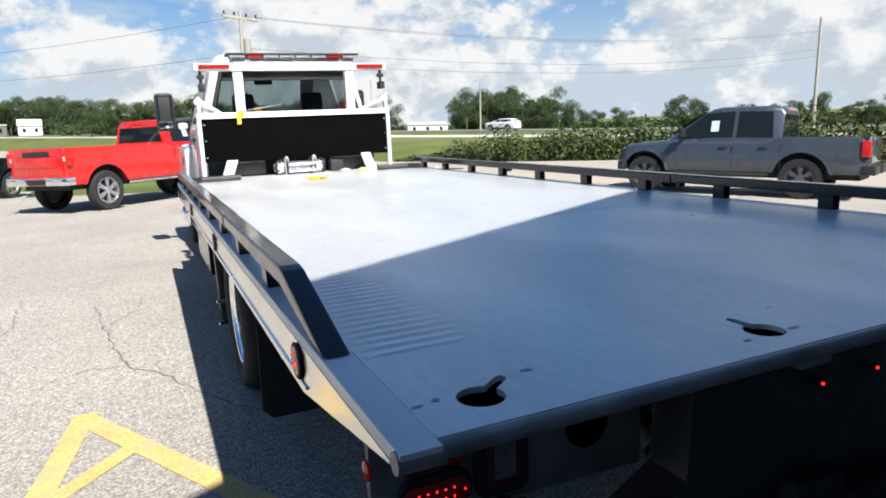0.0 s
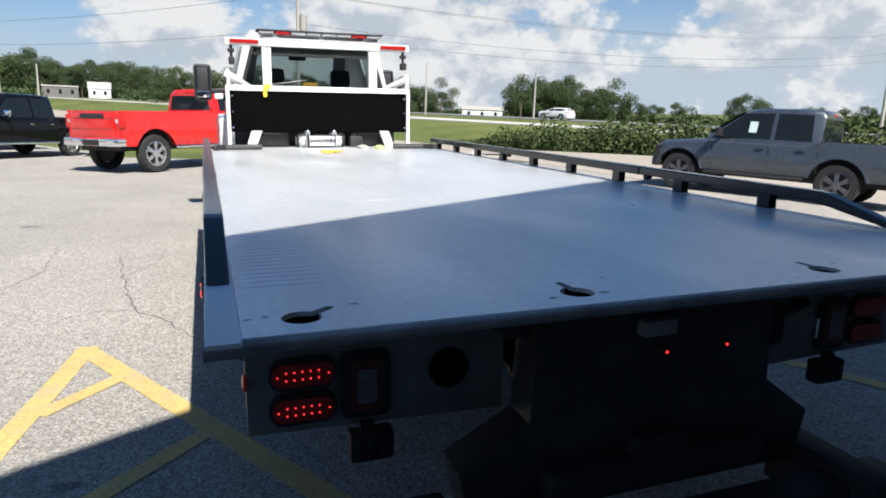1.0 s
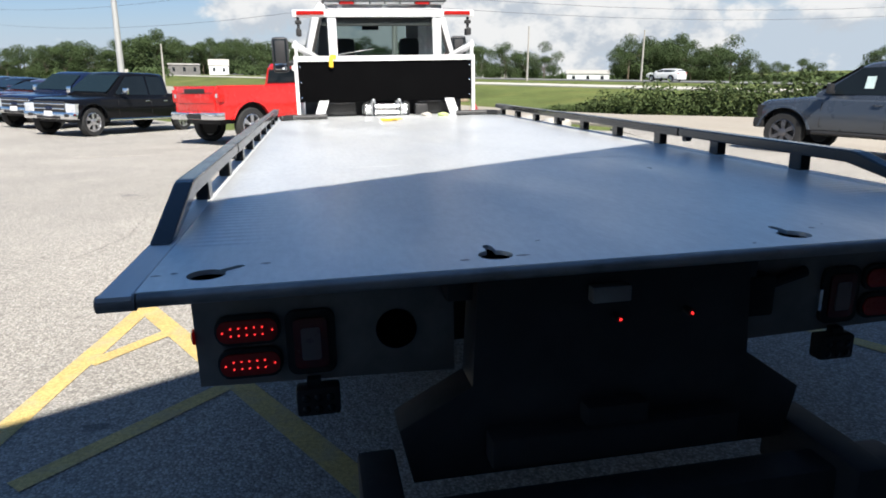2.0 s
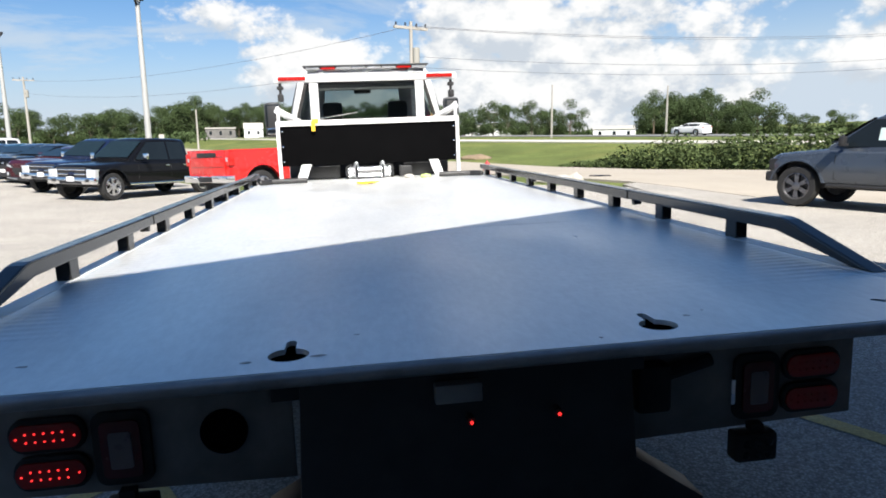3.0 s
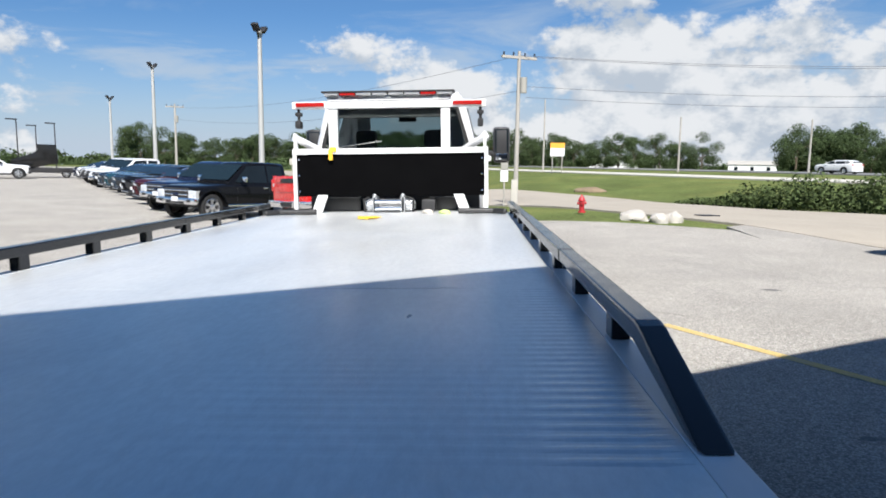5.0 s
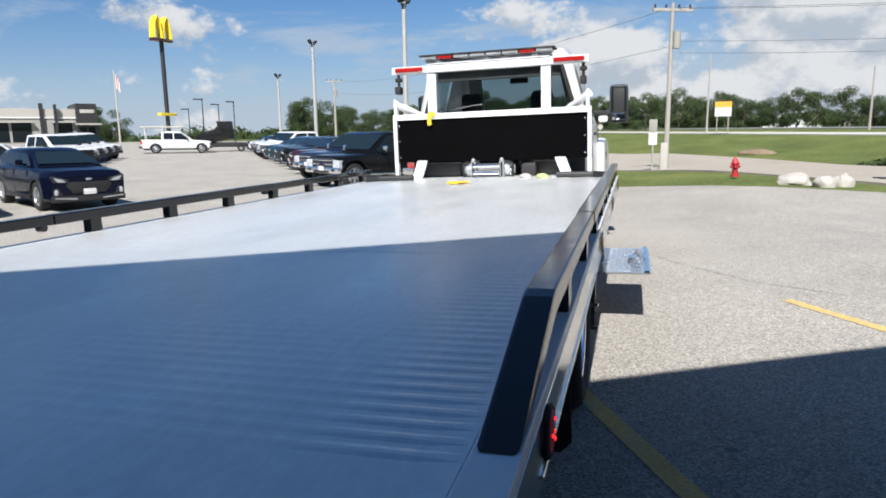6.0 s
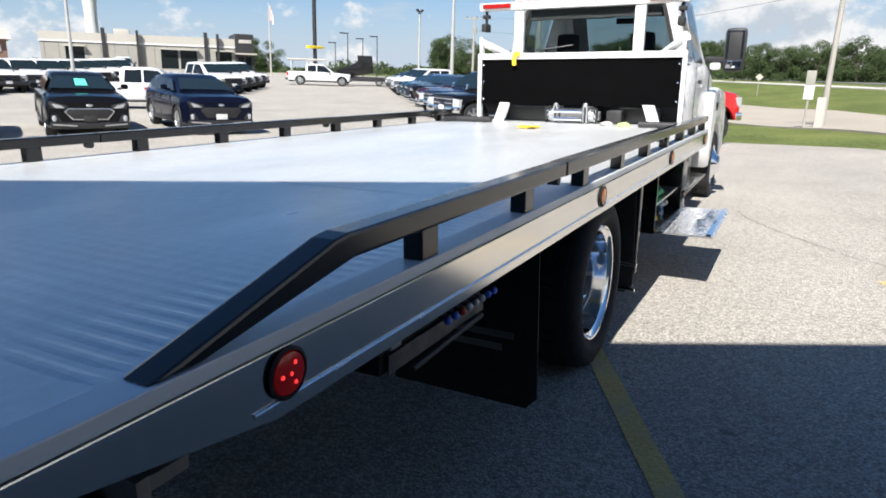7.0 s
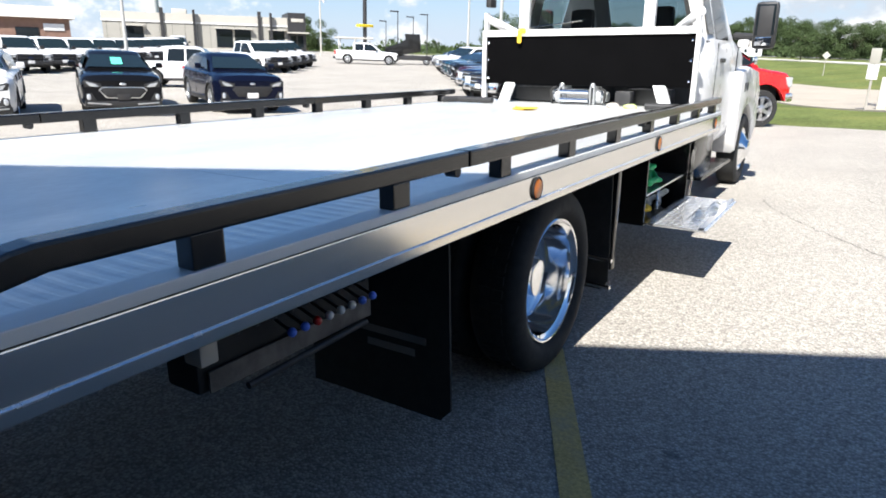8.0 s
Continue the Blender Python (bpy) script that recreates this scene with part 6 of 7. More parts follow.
        fp = part("fog_pocket", bm, M_BLACKM, car)
        bm = bmesh.new()
        ball(bm, (s * 0.76, nose + 0.012, zb + 0.22), 0.06, 12, (0.8, 0.3, 1.25))
        part("fog_lamp", bm, M_LENS, fp)
        bm = bmesh.new()
        box(bm, *sorted((s * 0.55, s * 0.86)), tail - 0.02, tail + 0.1, zh - 0.12, zh - 0.01, 0.02)
        part("tail_light", bm, M_REDTL, car)
    bm = bmesh.new()
    quad(bm, ((-0.74, c1 + 0.19, zw + 0.045), (0.74, c1 + 0.19, zw + 0.045), (0.56, c1 - 0.59, zr - 0.115), (-0.56, c1 - 0.59, zr - 0.115)), (0, 0.012, 0.018))
    part("windscreen", bm, M_WGLASS, car)
    bm = bmesh.new()
    quad(bm, ((-0.68, tail + 0.10, zw + 0.14), (0.68, tail + 0.10, zw + 0.14), (0.57, tail + 0.27, zr - 0.18), (-0.57, tail + 0.27, zr - 0.18)), (0, -0.014, 0.01))
    part("rear_window", bm, M_DGLASS, car)
    # hexagonal grille with a bright rim
    hexa = [(-0.54, zh - 0.41), (-0.46, zh - 0.33), (0.46, zh - 0.33), (0.54, zh - 0.41), (0.38, zh - 0.60), (-0.38, zh - 0.60)]
    bm = bmesh.new()
    prism(bm, hexa, nose - 0.05, nose + 0.010, "y", 0.004)
    gr = part("grille", bm, M_PLASTIC if dark else M_ALU, car)
    bm = bmesh.new()
    prism(bm, [(x * 0.95, zh - 0.46 + (z - zh + 0.46) * 0.86) for x, z in hexa], nose + 0.0105, nose + 0.016, "y", 0.002)
    part("grille_mesh", bm, M_BLACKM, gr)
    bm = bmesh.new()
    ball(bm, (0, nose + 0.006, zh - 0.265), 0.075, 12, (1, 0.14, 0.42))
    part("badge", bm, M_ALU, car, "plain oval badge")
    for s in (-1, 1):
        bm = bmesh.new()
        prism(bm, [(s * 0.30, zb + 0.03), (s * 0.80, zb + 0.07), (s * 0.80, zb + 0.10), (s * 0.30, zb + 0.065)], nose - 0.05, nose + 0.024, "y", 0.003)
        part("lower_trim", bm, M_ALU, car)
    bm = bmesh.new()
    box(bm, -0.86, 0.86, nose - 0.12, nose + 0.008, zb - 0.02, zb + 0.13, 0.03)
    part("lower_bumper", bm, M_PLASTIC, car)
    bm = bmesh.new()
    box(bm, -0.15, 0.15, nose + 0.017, nose + 0.026, zb + 0.15, zb + 0.29, 0.004)
    part("number_plate", bm, M_WHITE if not sheet_mat else M_DARK, car, "blank plate")
    bm = bmesh.new()
    box(bm, -0.7, 0.7, tail + 0.15, nose - 0.25, zb - 0.06, zb + 0.45)
    part("underbody", bm, M_BLACKM, car)
    if sheet_mat:
        bm = bmesh.new()
        f = lambda x, t: (x, c1 + 0.19 - 0.78 * t, zw + 0.045 + (zr - 0.16 - zw) * t)
        quad(bm, (f(-0.135, 0.20), f(0.135, 0.20), f(0.125, 0.74), f(-0.125, 0.74)), (0, 0.02, 0.03))
        part("price_sheet", bm, sheet_mat, car, "green price sheet behind the windscreen")
    return car


def heading(dx, dy):
    return math.degrees(math.atan2(-dx, dy))


def set_by_wheel(front, rear, side, hw=0.98):
    """Pose of a vehicle from the ground places of a front and a rear wheel on one side (+1 right)."""
    f, r = Vector(front), Vector(rear)
    d = (f - r).normalized()
    right = Vector((d.y, -d.x))
    c = (f + r) / 2 - right * side * hw
    return on_ground(c.x, c.y, heading(d.x, d.y))


M_STICK = mat("pale price sheet", (0.50, 0.62, 0.60), 0.5)
M_STEELRIM = mat("silver alloy rim", (0.6, 0.6, 0.62), 0.3, 0.9, vary=0.05, scale=8)
M_DARKRIM = mat("dark alloy rim", (0.16, 0.16, 0.17), 0.35, 0.8, vary=0.05, scale=8)
pickup("pickup_truck", M_RED, "bright red long-bed work pickup parked on the lot", set_by_wheel((0.26, 18.4), (-2.31, 15.85), 1) @ Matrix.Scale(0.92, 4), wb=3.91, cab_len=1.55, bed_gap=2.10, rim_mat=M_STEELRIM, lift=0.24, over=0.98, hood=0.13, bright=True)
pickup("pickup_truck", M_GREY, "slate grey crew-cab pickup parked on the lot", set_by_wheel((8.56, 11.22), (9.92, 8.47), -1, 0.9) @ Matrix.Scale(0.93, 4), front=0.62, wb=3.36, rim_mat=M_DARKRIM, lip_mat=M_GREY, over=1.2, bed_gap=0.42, lift=0.10)
# the angled row across the lane
ROW_HEADING = heading(-0.48, -0.88)
row_start = Vector((-6.96, 21.62))
row_dir = Vector((-0.58, 0.815))
ROW = [("p", M_BLKP, "black crew-cab pickup with chrome grille", True), ("p", M_BLUEP, "dark blue pickup with chrome grille", True), ("s", M_MAROON, "dark maroon sport utility", False),
       ("s", M_BLKP, "black sport utility", False), ("s", M_SLATE, "slate blue sport utility", False), ("s", M_TEAL, "teal blue sport utility", False), ("s", M_SLATE, "slate blue sport utility", False),
       ("p", M_WHITE, "white crew-cab pickup", True), ("p", M_WHITE, "white pickup", False), ("p", M_WHITE, "white pickup", False), ("s", M_BLUEP, "blue sport utility", False),
       ("s", M_WHITE, "white sport utility", False), ("s", M_BLUEP, "blue sport utility", False)]
for k, (kind_, paint_, lab, bright_) in enumerate(ROW):
    p = row_start + row_dir * (3.4 * k)
    mm = on_ground(p.x, p.y, ROW_HEADING)
    if kind_ == "p":
        pickup("pickup_truck", paint_, lab + " in the angled row", mm @ Matrix.Scale(0.94, 4), wb=4.02, cab_len=2.5, bed_gap=0.62, front=0.64, over=1.05, lift=0.10, hood=-0.04, group="angled row of parked vehicles", rim_mat=M_STEELRIM, sticker=False, bright=bright_)
    else:
        suv("suv", paint_, lab + " in the angled row", mm, group="angled row of parked vehicles", dark=True)
# dark sport utilities side by side
M_SHEET = mat("mint price sheet", (0.1, 0.7, 0.45), 0.6)
NAVY = set_by_wheel((-11.30, 11.60), (-13.82, 12.80), 1, 0.92) @ Matrix.Scale(0.90, 4)
suv("suv", M_NAVY, "dark navy sport utility with a pale plate", NAVY, group="parked sport utilities", dark=True)
for paint_, lab, sh, x_, y_ in ((M_BLKP, "black sport utility with a green price sheet", M_SHEET, -13.21, 10.48), (M_WHITE, "white sport utility beside the black one", None, -13.5, 7.5)):
    suv("suv", paint_, lab, on_ground(x_, y_, heading(0.88, -0.47)) @ Matrix.Scale(0.89, 4), sheet_mat=sh, group="parked sport utilities")
# white pickups in the rows behind them
BACK = heading(0.97, -0.2)
wp = pickup("pickup_truck", M_WHITE, "white pickup in the back rows of the lot", on_ground(-36.0, 19.0, BACK), group="white pickups in the back rows", rim_mat=M_STEELRIM, sticker=False)
for k in range(-2, 8):
    if k:
        copy_thing(wp, on_ground(-36.0 - 1.95 * k, 19.0 + 2.75 * k, BACK))
for k in range(-2, 2):
    copy_thing(wp, on_ground(-34.6 - 1.9 * k, 36.2 + 2.7 * k, BACK))
copy_thing(wp, on_ground(-19.4, 17.6, heading(0.70, 0.71)) @ Matrix.Scale(0.80, 4))
copy_thing(wp, on_ground(-60.0, 46.5, heading(0.8, -0.6)))


# ---- beyond the lot ----
def hydrant(x, y):
    h = root("fire_hydrant", "dark red fire hydrant on the grass island", "fire hydrant", on_ground(x, y) @ Matrix.Scale(0.82, 4))
    bm = bmesh.new()
    lathe(bm, [(0.0005, 0), (0.15, 0.0), (0.15, 0.05), (0.10, 0.06), (0.10, 0.42), (0.14, 0.43), (0.14, 0.47), (0.11, 0.50), (0.09, 0.58), (0.04, 0.63), (0.03, 0.68), (0.0005, 0.68)], Matrix.Identity(4), 20)
    part("barrel", bm, M_HYD, h)
    for d in ((1, 0), (-1, 0), (0, -1)):
        bm = bmesh.new()
        rod(bm, (d[0] * 0.09, d[1] * 0.09, 0.36), (d[0] * 0.17, d[1] * 0.17, 0.36), 0.055, 12)
        part("nozzle_cap", bm, M_HYD, h)


hydrant(4.25, 20.4)


def boulder(x, y, r, seed, s):
    rnd = random.Random(seed)
    bm = bmesh.new()
    bmesh.ops.create_icosphere(bm, subdivisions=3, radius=r)
    off = Vector((rnd.random() * 50, rnd.random() * 50, 0))
    for v in bm.verts:
        n = v.co.normalized()
        v.co = Vector((v.co.x * s[0], v.co.y * s[1], v.co.z * s[2])) * (1 + 0.28 * noise.noise(n * 1.6 + off) + 0.1 * noise.noise(n * 5 + off))
        v.co.z = max(v.co.z, -0.06)
    single("boulder", bm, M_ROCK, "pale limestone boulder on the grass island", "boulder", group="boulders on the island", m=on_ground(x, y, rnd.random() * 360))


for k, (x, y, r, s) in enumerate(((5.22, 17.75, 0.26, (1.5, 1, 0.8)), (5.70, 17.15, 0.23, (1.3, 1, 0.85)), (6.12, 17.25, 0.22, (1.0, 0.9, 1.0)))):
    boulder(x, y, r, k, s)

# concrete patch lid in the drive
bm = bmesh.new()
box(bm, -0.3, 0.3, -0.2, 0.2, 0.0, 0.03, 0.01)
single("utility_cover", bm, M_DARK, "dark flat utility cover in the drive", "utility cover", m=on_ground(7.8, 19.6, 20, 0.01))


def pole(x, y, h, r, kind_, label, arms=True):
    p = root("utility_pole" if kind_ == "wood" else "street_lamp", label, "utility pole" if kind_ == "wood" else "street lamp", plumb(x, y, 80 if kind_ == "lamp" else 0))
    bm = bmesh.new()
    rod(bm, (0, 0, -0.3), (0, 0, h), r, 12, r * 0.62)
    part("pole", bm, M_POLE if kind_ == "wood" else M_GALV, p)
    if kind_ == "wood" and arms:
        bm = bmesh.new()
        box(bm, -0.9, 0.9, -0.06, 0.06, h - 0.35, h - 0.23, 0.0, pose(0, 0, 0, 0, 0, 25))
        arm = part("crossarm", bm, M_POLE, p)
        for k in (-0.8, -0.3, 0.3, 0.8):
            bm = bmesh.new()
            q = pose(0, 0, 0, 0, 0, 25) @ Vector((k, 0, h - 0.23))
            rod(bm, q, q + Vector((0, 0, 0.16)), 0.04, 8)
            part("insulator", bm, M_PLASTIC, arm)
        bm = bmesh.new()
        rod(bm, (0.22, -0.1, h - 1.9), (0.22, -0.1, h - 1.2), 0.16, 12)
        part("transformer", bm, M_CLAD, p)
    if kind_ == "lamp":
        for s in (-1, 1):
            bm = bmesh.new()
            rod(bm, (0, 0, h - 0.45), (s * 0.30, 0, h + 0.02), 0.04, 8)
            box(bm, -0.20, 0.20, -0.16, 0.16, -0.07, 0.07, 0.03, Matrix.Translation((s * 0.34, 0, h + 0.10)) @ Matrix.Rotation(-s * 0.75, 4, "Y"))
            part("floodlight", bm, M_PLASTIC, p, "dark floodlight head")
    return p


def by_az(ox, oy, az, d):
    return (ox + d * math.sin(radians(az)), oy + d * math.cos(radians(az)))


WP = by_az(1.22, 0.1, 3.05, 31)
pole(*WP, 7.0, 0.12, "wood", "grey wooden utility pole with crossarm and transformer")
pole(*by_az(1.22, 0.1, -18.75, 31.5), 7.8, 0.145, "lamp", "tall pale lot lamp with twin floodlights")
pole(*by_az(1.22, 0.1, -26.6, 60), 9.4, 0.18, "lamp", "tall pale lot lamp pole")
pole(*by_az(2.0, 0.53, -56.9, 46), 9.0, 0.115, "lamp", "tall pale lot lamp pole")
pole(*by_az(1.22, 0.1, -29.6, 80), 8.2, 0.16, "lamp", "pale lot lamp pole")
pole(*by_az(0.06, -0.5, -24.0, 75), 7.6, 0.14, "wood", "grey wooden utility pole")
pole(*by_az(-1.6, -0.2, 53.8, 60), 8.6, 0.15, "wood", "grey wooden utility pole", False)
pole(*by_az(1.22, 0.1, 5.85, 100), 10.6, 0.14, "wood", "slender grey utility pole", False)
pole(*by_az(1.22, 0.1, 16.9, 90), 7.0, 0.14, "wood", "slender grey utility pole", False)
pole(*by_az(-1.13, -0.84, -11.5, 90), 5.5, 0.14, "wood", "slender grey utility pole", False)
pole(*by_az(-1.13, -0.84, 27.4, 90), 6.3, 0.14, "wood", "slender grey utility pole", False)


# trees
def leaf_crown(bm, rnd, centre, size, count, leaf):
    for _ in range(count):
        d = Vector((rnd.gauss(0, 1), rnd.gauss(0, 1), rnd.gauss(0, 1))).normalized() * (rnd.random() ** 0.4)
        p = centre + Vector((d.x * size.x, d.y * size.y, d.z * size.z))
        n = (d * 1.1 + Vector((rnd.gauss(0, 0.5), rnd.gauss(0, 0.5), rnd.gauss(0.25, 0.5)))).normalized()
        u = n.orthogonal().normalized()
        u.rotate(Matrix.Rotation(rnd.random() * 6.28, 3, n))
        w = n.cross(u)
        l = leaf * (0.6 + rnd.random() * 0.8)
        vs = [bm.verts.new(p + u * l), bm.verts.new(p + w * l * 0.6 + n * l * 0.2), bm.verts.new(p - u * l), bm.verts.new(p - w * l * 0.6 + n * l * 0.2)]
        bm.faces.new(vs)


def tree(seed, h, label):
    rnd = random.Random(seed)
    t = root("tree", label, "tree", group="far trees")
    bm = bmesh.new()
    rod(bm, (0, 0, -0.3), (0.1, 0, h * 0.5), 0.022 * h, 8, 0.012 * h)
    tips = []
    for k in range(7):
        a = rnd.random() * 6.28
        z0 = h * (0.2 + 0.06 * k)
        tip = Vector((math.cos(a) * h * rnd.uniform(0.18, 0.34), math.sin(a) * h * rnd.uniform(0.18, 0.34), h * rnd.uniform(0.22, 0.8)))
        rod(bm, (0.03, 0, z0), tip, 0.012 * h, 6, 0.004 * h)
        tips.append(tip)
    part("trunk", bm, M_TRUNK, t)
    bm = bmesh.new()
    tips.append(Vector((0, 0, h * 0.82)))
    tips.append(Vector((0, 0, h * 0.5)))
    for k in range(5):
        a = rnd.random() * 6.28
        tips.append(Vector((math.cos(a) * h * 0.22, math.sin(a) * h * 0.22, h * rnd.uniform(0.10, 0.3))))
    for tip in tips:
        leaf_crown(bm, rnd, tip, Vector((h * 0.2, h * 0.2, h * 0.15)) * rnd.uniform(0.75, 1.2), 400, h * 0.017)
    part("crown", bm, M_LEAF, t, smooth=False)
    return t


kinds = [tree(11 + k, 8.0, "leafy green tree beyond the highway") for k in range(4)]
for k, t in enumerate(kinds):
    x, y = by_az(0, 0, 26 + k * 1.5, 118 + 4 * k)
    t.matrix_world = plumb(x, y, 40 * k)
rnd = random.Random(5)
SPOTS = []
for az0, az1, n, d0, d1, s0, s1 in ((-27.5, -19, 12, 190, 240, 1.1, 1.6), (-19, -4, 32, 255, 300, 1.4, 2.1), (-4, 10, 24, 150, 190, 0.85, 1.2), (10, 19, 9, 140, 175, 0.85, 1.25),
                                    (24.5, 33, 12, 112, 128, 0.75, 1.06), (34, 40, 4, 150, 170, 0.7, 0.9), (41, 44, 3, 115, 125, 0.6, 0.72), (46, 60, 12, 150, 180, 0.75, 1.0), (-44, -40, 5, 150, 190, 0.8, 1.2)):
    for k in range(n):
        az = 1.04 * (az0 + (az1 - az0) * (k + rnd.random() * 0.8) / n)
        SPOTS.append((az, rnd.uniform(d0, d1), rnd.uniform(s0, s1)))
for k, (az, d, s) in enumerate(SPOTS):
    x, y = by_az(0, 0, az, d)
    c = copy_thing(kinds[k % 4], plumb(x, y, rnd.random() * 360))
    c.scale = (s, s, s * rnd.uniform(0.85, 1.1))

# far low woods, in one sheet of clumps
bm = bmesh.new()
for k in range(2600):
    az = rnd.uniform(-70, 75)
    d = rnd.uniform(200, 300)
    if -12 < az < -6:
        d = rnd.uniform(262, 300)       # behind the two sheds
    x, y = by_az(0, 0, az, d)
    z = ground_z(x, y)
    hgt = 2.0 + 3.2 * abs(noise.noise(Vector((az * 0.35, 0, 0)))) + 1.0 * rnd.random()
    leaf_crown(bm, rnd, Vector((x, y, z + hgt * 0.45)), Vector((4, 4, hgt * 0.6)), 22, 0.55)
single("far_woods", bm, M_LEAF, "low line of distant green woods", "woods", "stuff", smooth=False)

# hedge of rough bushes on the bank
bm = bmesh.new()
for k in range(980):
    l = -4 + 33 * rnd.random()
    n = 26.6 + rnd.uniform(-1.3, 1.7)
    x, y = nl(n, l)
    hgt = 1.55 + 0.9 * noise.noise(Vector((l * 0.45, n * 0.5, 0))) + 0.5 * noise.noise(Vector((l * 1.7, n, 4)))
    fade = sstep(29 - l, -1, 9)
    leaf_crown(bm, rnd, Vector((x, y, ground_z(x, y) + hgt * 0.40 * fade)), Vector((0.5, 0.5, 0.55 * hgt * fade + 0.1)), 26, 0.09)
single("hedge", bm, M_LEAF2, "rough dark green bushes along the bank", "bushes", "stuff", smooth=False)


# overhead cables, strung pole to pole
def cable(a, b, sag, r=0.009):
    bm = bmesh.new()
    a, b = Vector(a), Vector(b)
    pts = [a.lerp(b, k / 12) - Vector((0, 0, sag * 4 * (k / 12) * (1 - k / 12))) for k in range(13)]
    for p, q in zip(pts, pts[1:]):
        rod(bm, p, q, r, 5)
    single("overhead_cable", bm, M_WIRE, "thin dark overhead power cable", "cable", "structure")


wx, wy = WP
top = Vector((wx + 0.18, wy, ground_z(wx, wy) + 6.8))
for dz_, off in ((0, 0.0), (-0.1, 0.7), (-1.4, 0.2), (-1.9, 0.3)):
    a = top + Vector((off, 0, dz_))
    b = Vector((*by_az(-1.6, -0.2, 53.8, 60), 0))
    b.z = ground_z(b.x, b.y) + 7.6 + dz_
    cable(a, b, 0.9)
far_pole = Vector((*by_az(0.06, -0.5, -24.0, 75), 0))
far_pole.z = ground_z(far_pole.x, far_pole.y) + 7.3
cable(top, far_pole, 0.9)
cable(top + Vector((0, 0, -1.6)), far_pole + Vector((0, 0, -1.2)), 0.9)


# signs and houses far off
def arch_sign(x, y):
    s = root("tall_sign", "tall dark sign pole with a yellow double-arch emblem", "sign", plumb(x, y, 82))
    bm = bmesh.new()
    rod(bm, (0, 0, -0.3), (0, 0, 13.6), 0.28, 12)
    part("pole", bm, M_DARK, s)
    for k in (-1, 1):
        bm = bmesh.new()
        pts = [(k * 0.75 + 0.62 * math.cos(math.pi * i / 12), 13.9 + 2.6 * math.sin(math.pi * i / 12)) for i in range(13)]
        rings_ = []
        for i, (u, v) in enumerate(pts):
            t = math.pi * i / 12
            n_ = Vector((math.cos(t), 0, 0.6 * math.sin(t))).normalized()
            rings_.append([bm.verts.new(Vector((u, 0, v)) + n_ * 0.26 * math.cos(a) + Vector((0, 0.5 * math.sin(a), 0))) for a in [2 * math.pi * j / 8 for j in range(8)]])
        for p, q in zip(rings_, rings_[1:]):
            for j in range(8):
                bm.faces.new((p[j], p[(j + 1) % 8], q[(j + 1) % 8], q[j]))
        part("emblem_arch", bm, M_GOLD, s, "yellow rounded arch")
    bm = bmesh.new()
    box(bm, -1.5, 1.5, -0.5, 0.5, 13.5, 13.85, 0.03)
    part("base_panel", bm, M_MAROON, s, "dark red base panel")
    bm = bmesh.new()
    box(bm, -1.35, 1.35, -0.3, 0.3, 4.0, 4.35, 0.03)
    part("lower_panel", bm, M_GOLD, s)


arch_sign(*by_az(1.22, 0.1, -38.35, 96))


def low_building(x, y, rz):
    b = root("commercial_building", "low grey flat-roofed commercial building with dark piers", "building", plumb(x, y, rz))
    bm = bmesh.new()
    box(bm, -17, 17, 0, 14, -0.5, 4.2)
    wall = part("wall", bm, M_CLAD, b)
    bm = bmesh.new()
    box(bm, -17.1, 17.1, -0.1, 14.1, 4.2, 5.7)
    part("parapet", bm, M_CLAD2, b)
    for x_ in (-7.5, 9.0):
        bm = bmesh.new()
        box(bm, x_ - 0.3, x_ + 0.3, -0.35, 0.1, -0.3, 6.6)
        part("pier", bm, M_DARK, b)
    for x_ in (-12.0, 2.8, 6.0, 12.0):
        bm = bmesh.new()
        box(bm, x_ - 1.4, x_ + 1.4, -0.05, 0.12, 0.2, 3.4)
        w = part("window", bm, M_DGLASS, b)
        bm = bmesh.new()
        box(bm, x_ - 1.6, x_ + 1.6, -0.9, 0.0, 3.4, 3.6)
        part("canopy", bm, M_CLAD2, w)
    bm = bmesh.new()
    box(bm, -17.15, 14.0, -0.16, -0.1, 4.1, 4.35)
    part("trim_band", bm, M_WHITE, b)
    for x_ in (14.9, 16.2):
        bm = bmesh.new()
        box(bm, x_ - 0.5, x_ + 0.5, -1.26, -1.2, 0.3, 2.6)
        part("window", bm, M_DGLASS, b)
    bm = bmesh.new()
    box(bm, 13.8, 17.6, -2.4, -1.2, 3.0, 3.25)
    part("canopy", bm, M_CLAD2, b)
    bm = bmesh.new()
    box(bm, 14.0, 17.2, -1.2, 10, -0.3, 6.6)
    block = part("entrance_block", bm, M_DARK, b, "dark entrance block")
    bm = bmesh.new()
    box(bm, 14.6, 16.8, -1.28, -1.2, 5.0, 5.6, 0.02)
    part("sign_bar", bm, M_CLAD2, block, "pale bar of a sign")
    for x_ in (-2.2, 11.0):
        bm = bmesh.new()
        box(bm, x_ - 0.2, x_ + 0.2, -1.0, 0.0, -0.3, 6.4)
        part("fin", bm, M_DARK, b, "dark upright fin")
    for k in range(16):
        x_ = -16.4 + 2.1 * k
        if x_ < 13.5:
            bm = bmesh.new()
            box(bm, x_ - 0.02, x_ + 0.02, -0.02, 0.0, 0.0, 4.1)
            part("panel_joint", bm, M_DARK, wall)
    bm = bmesh.new()
    box(bm, -6.0, -3.5, 4.0, 7.0, 5.7, 6.7, 0.05)
    part("roof_unit", bm, M_CLAD2, b, "pale roof unit")


low_building(*by_az(2.3, 1.0, -51.6, 130), 51.4)


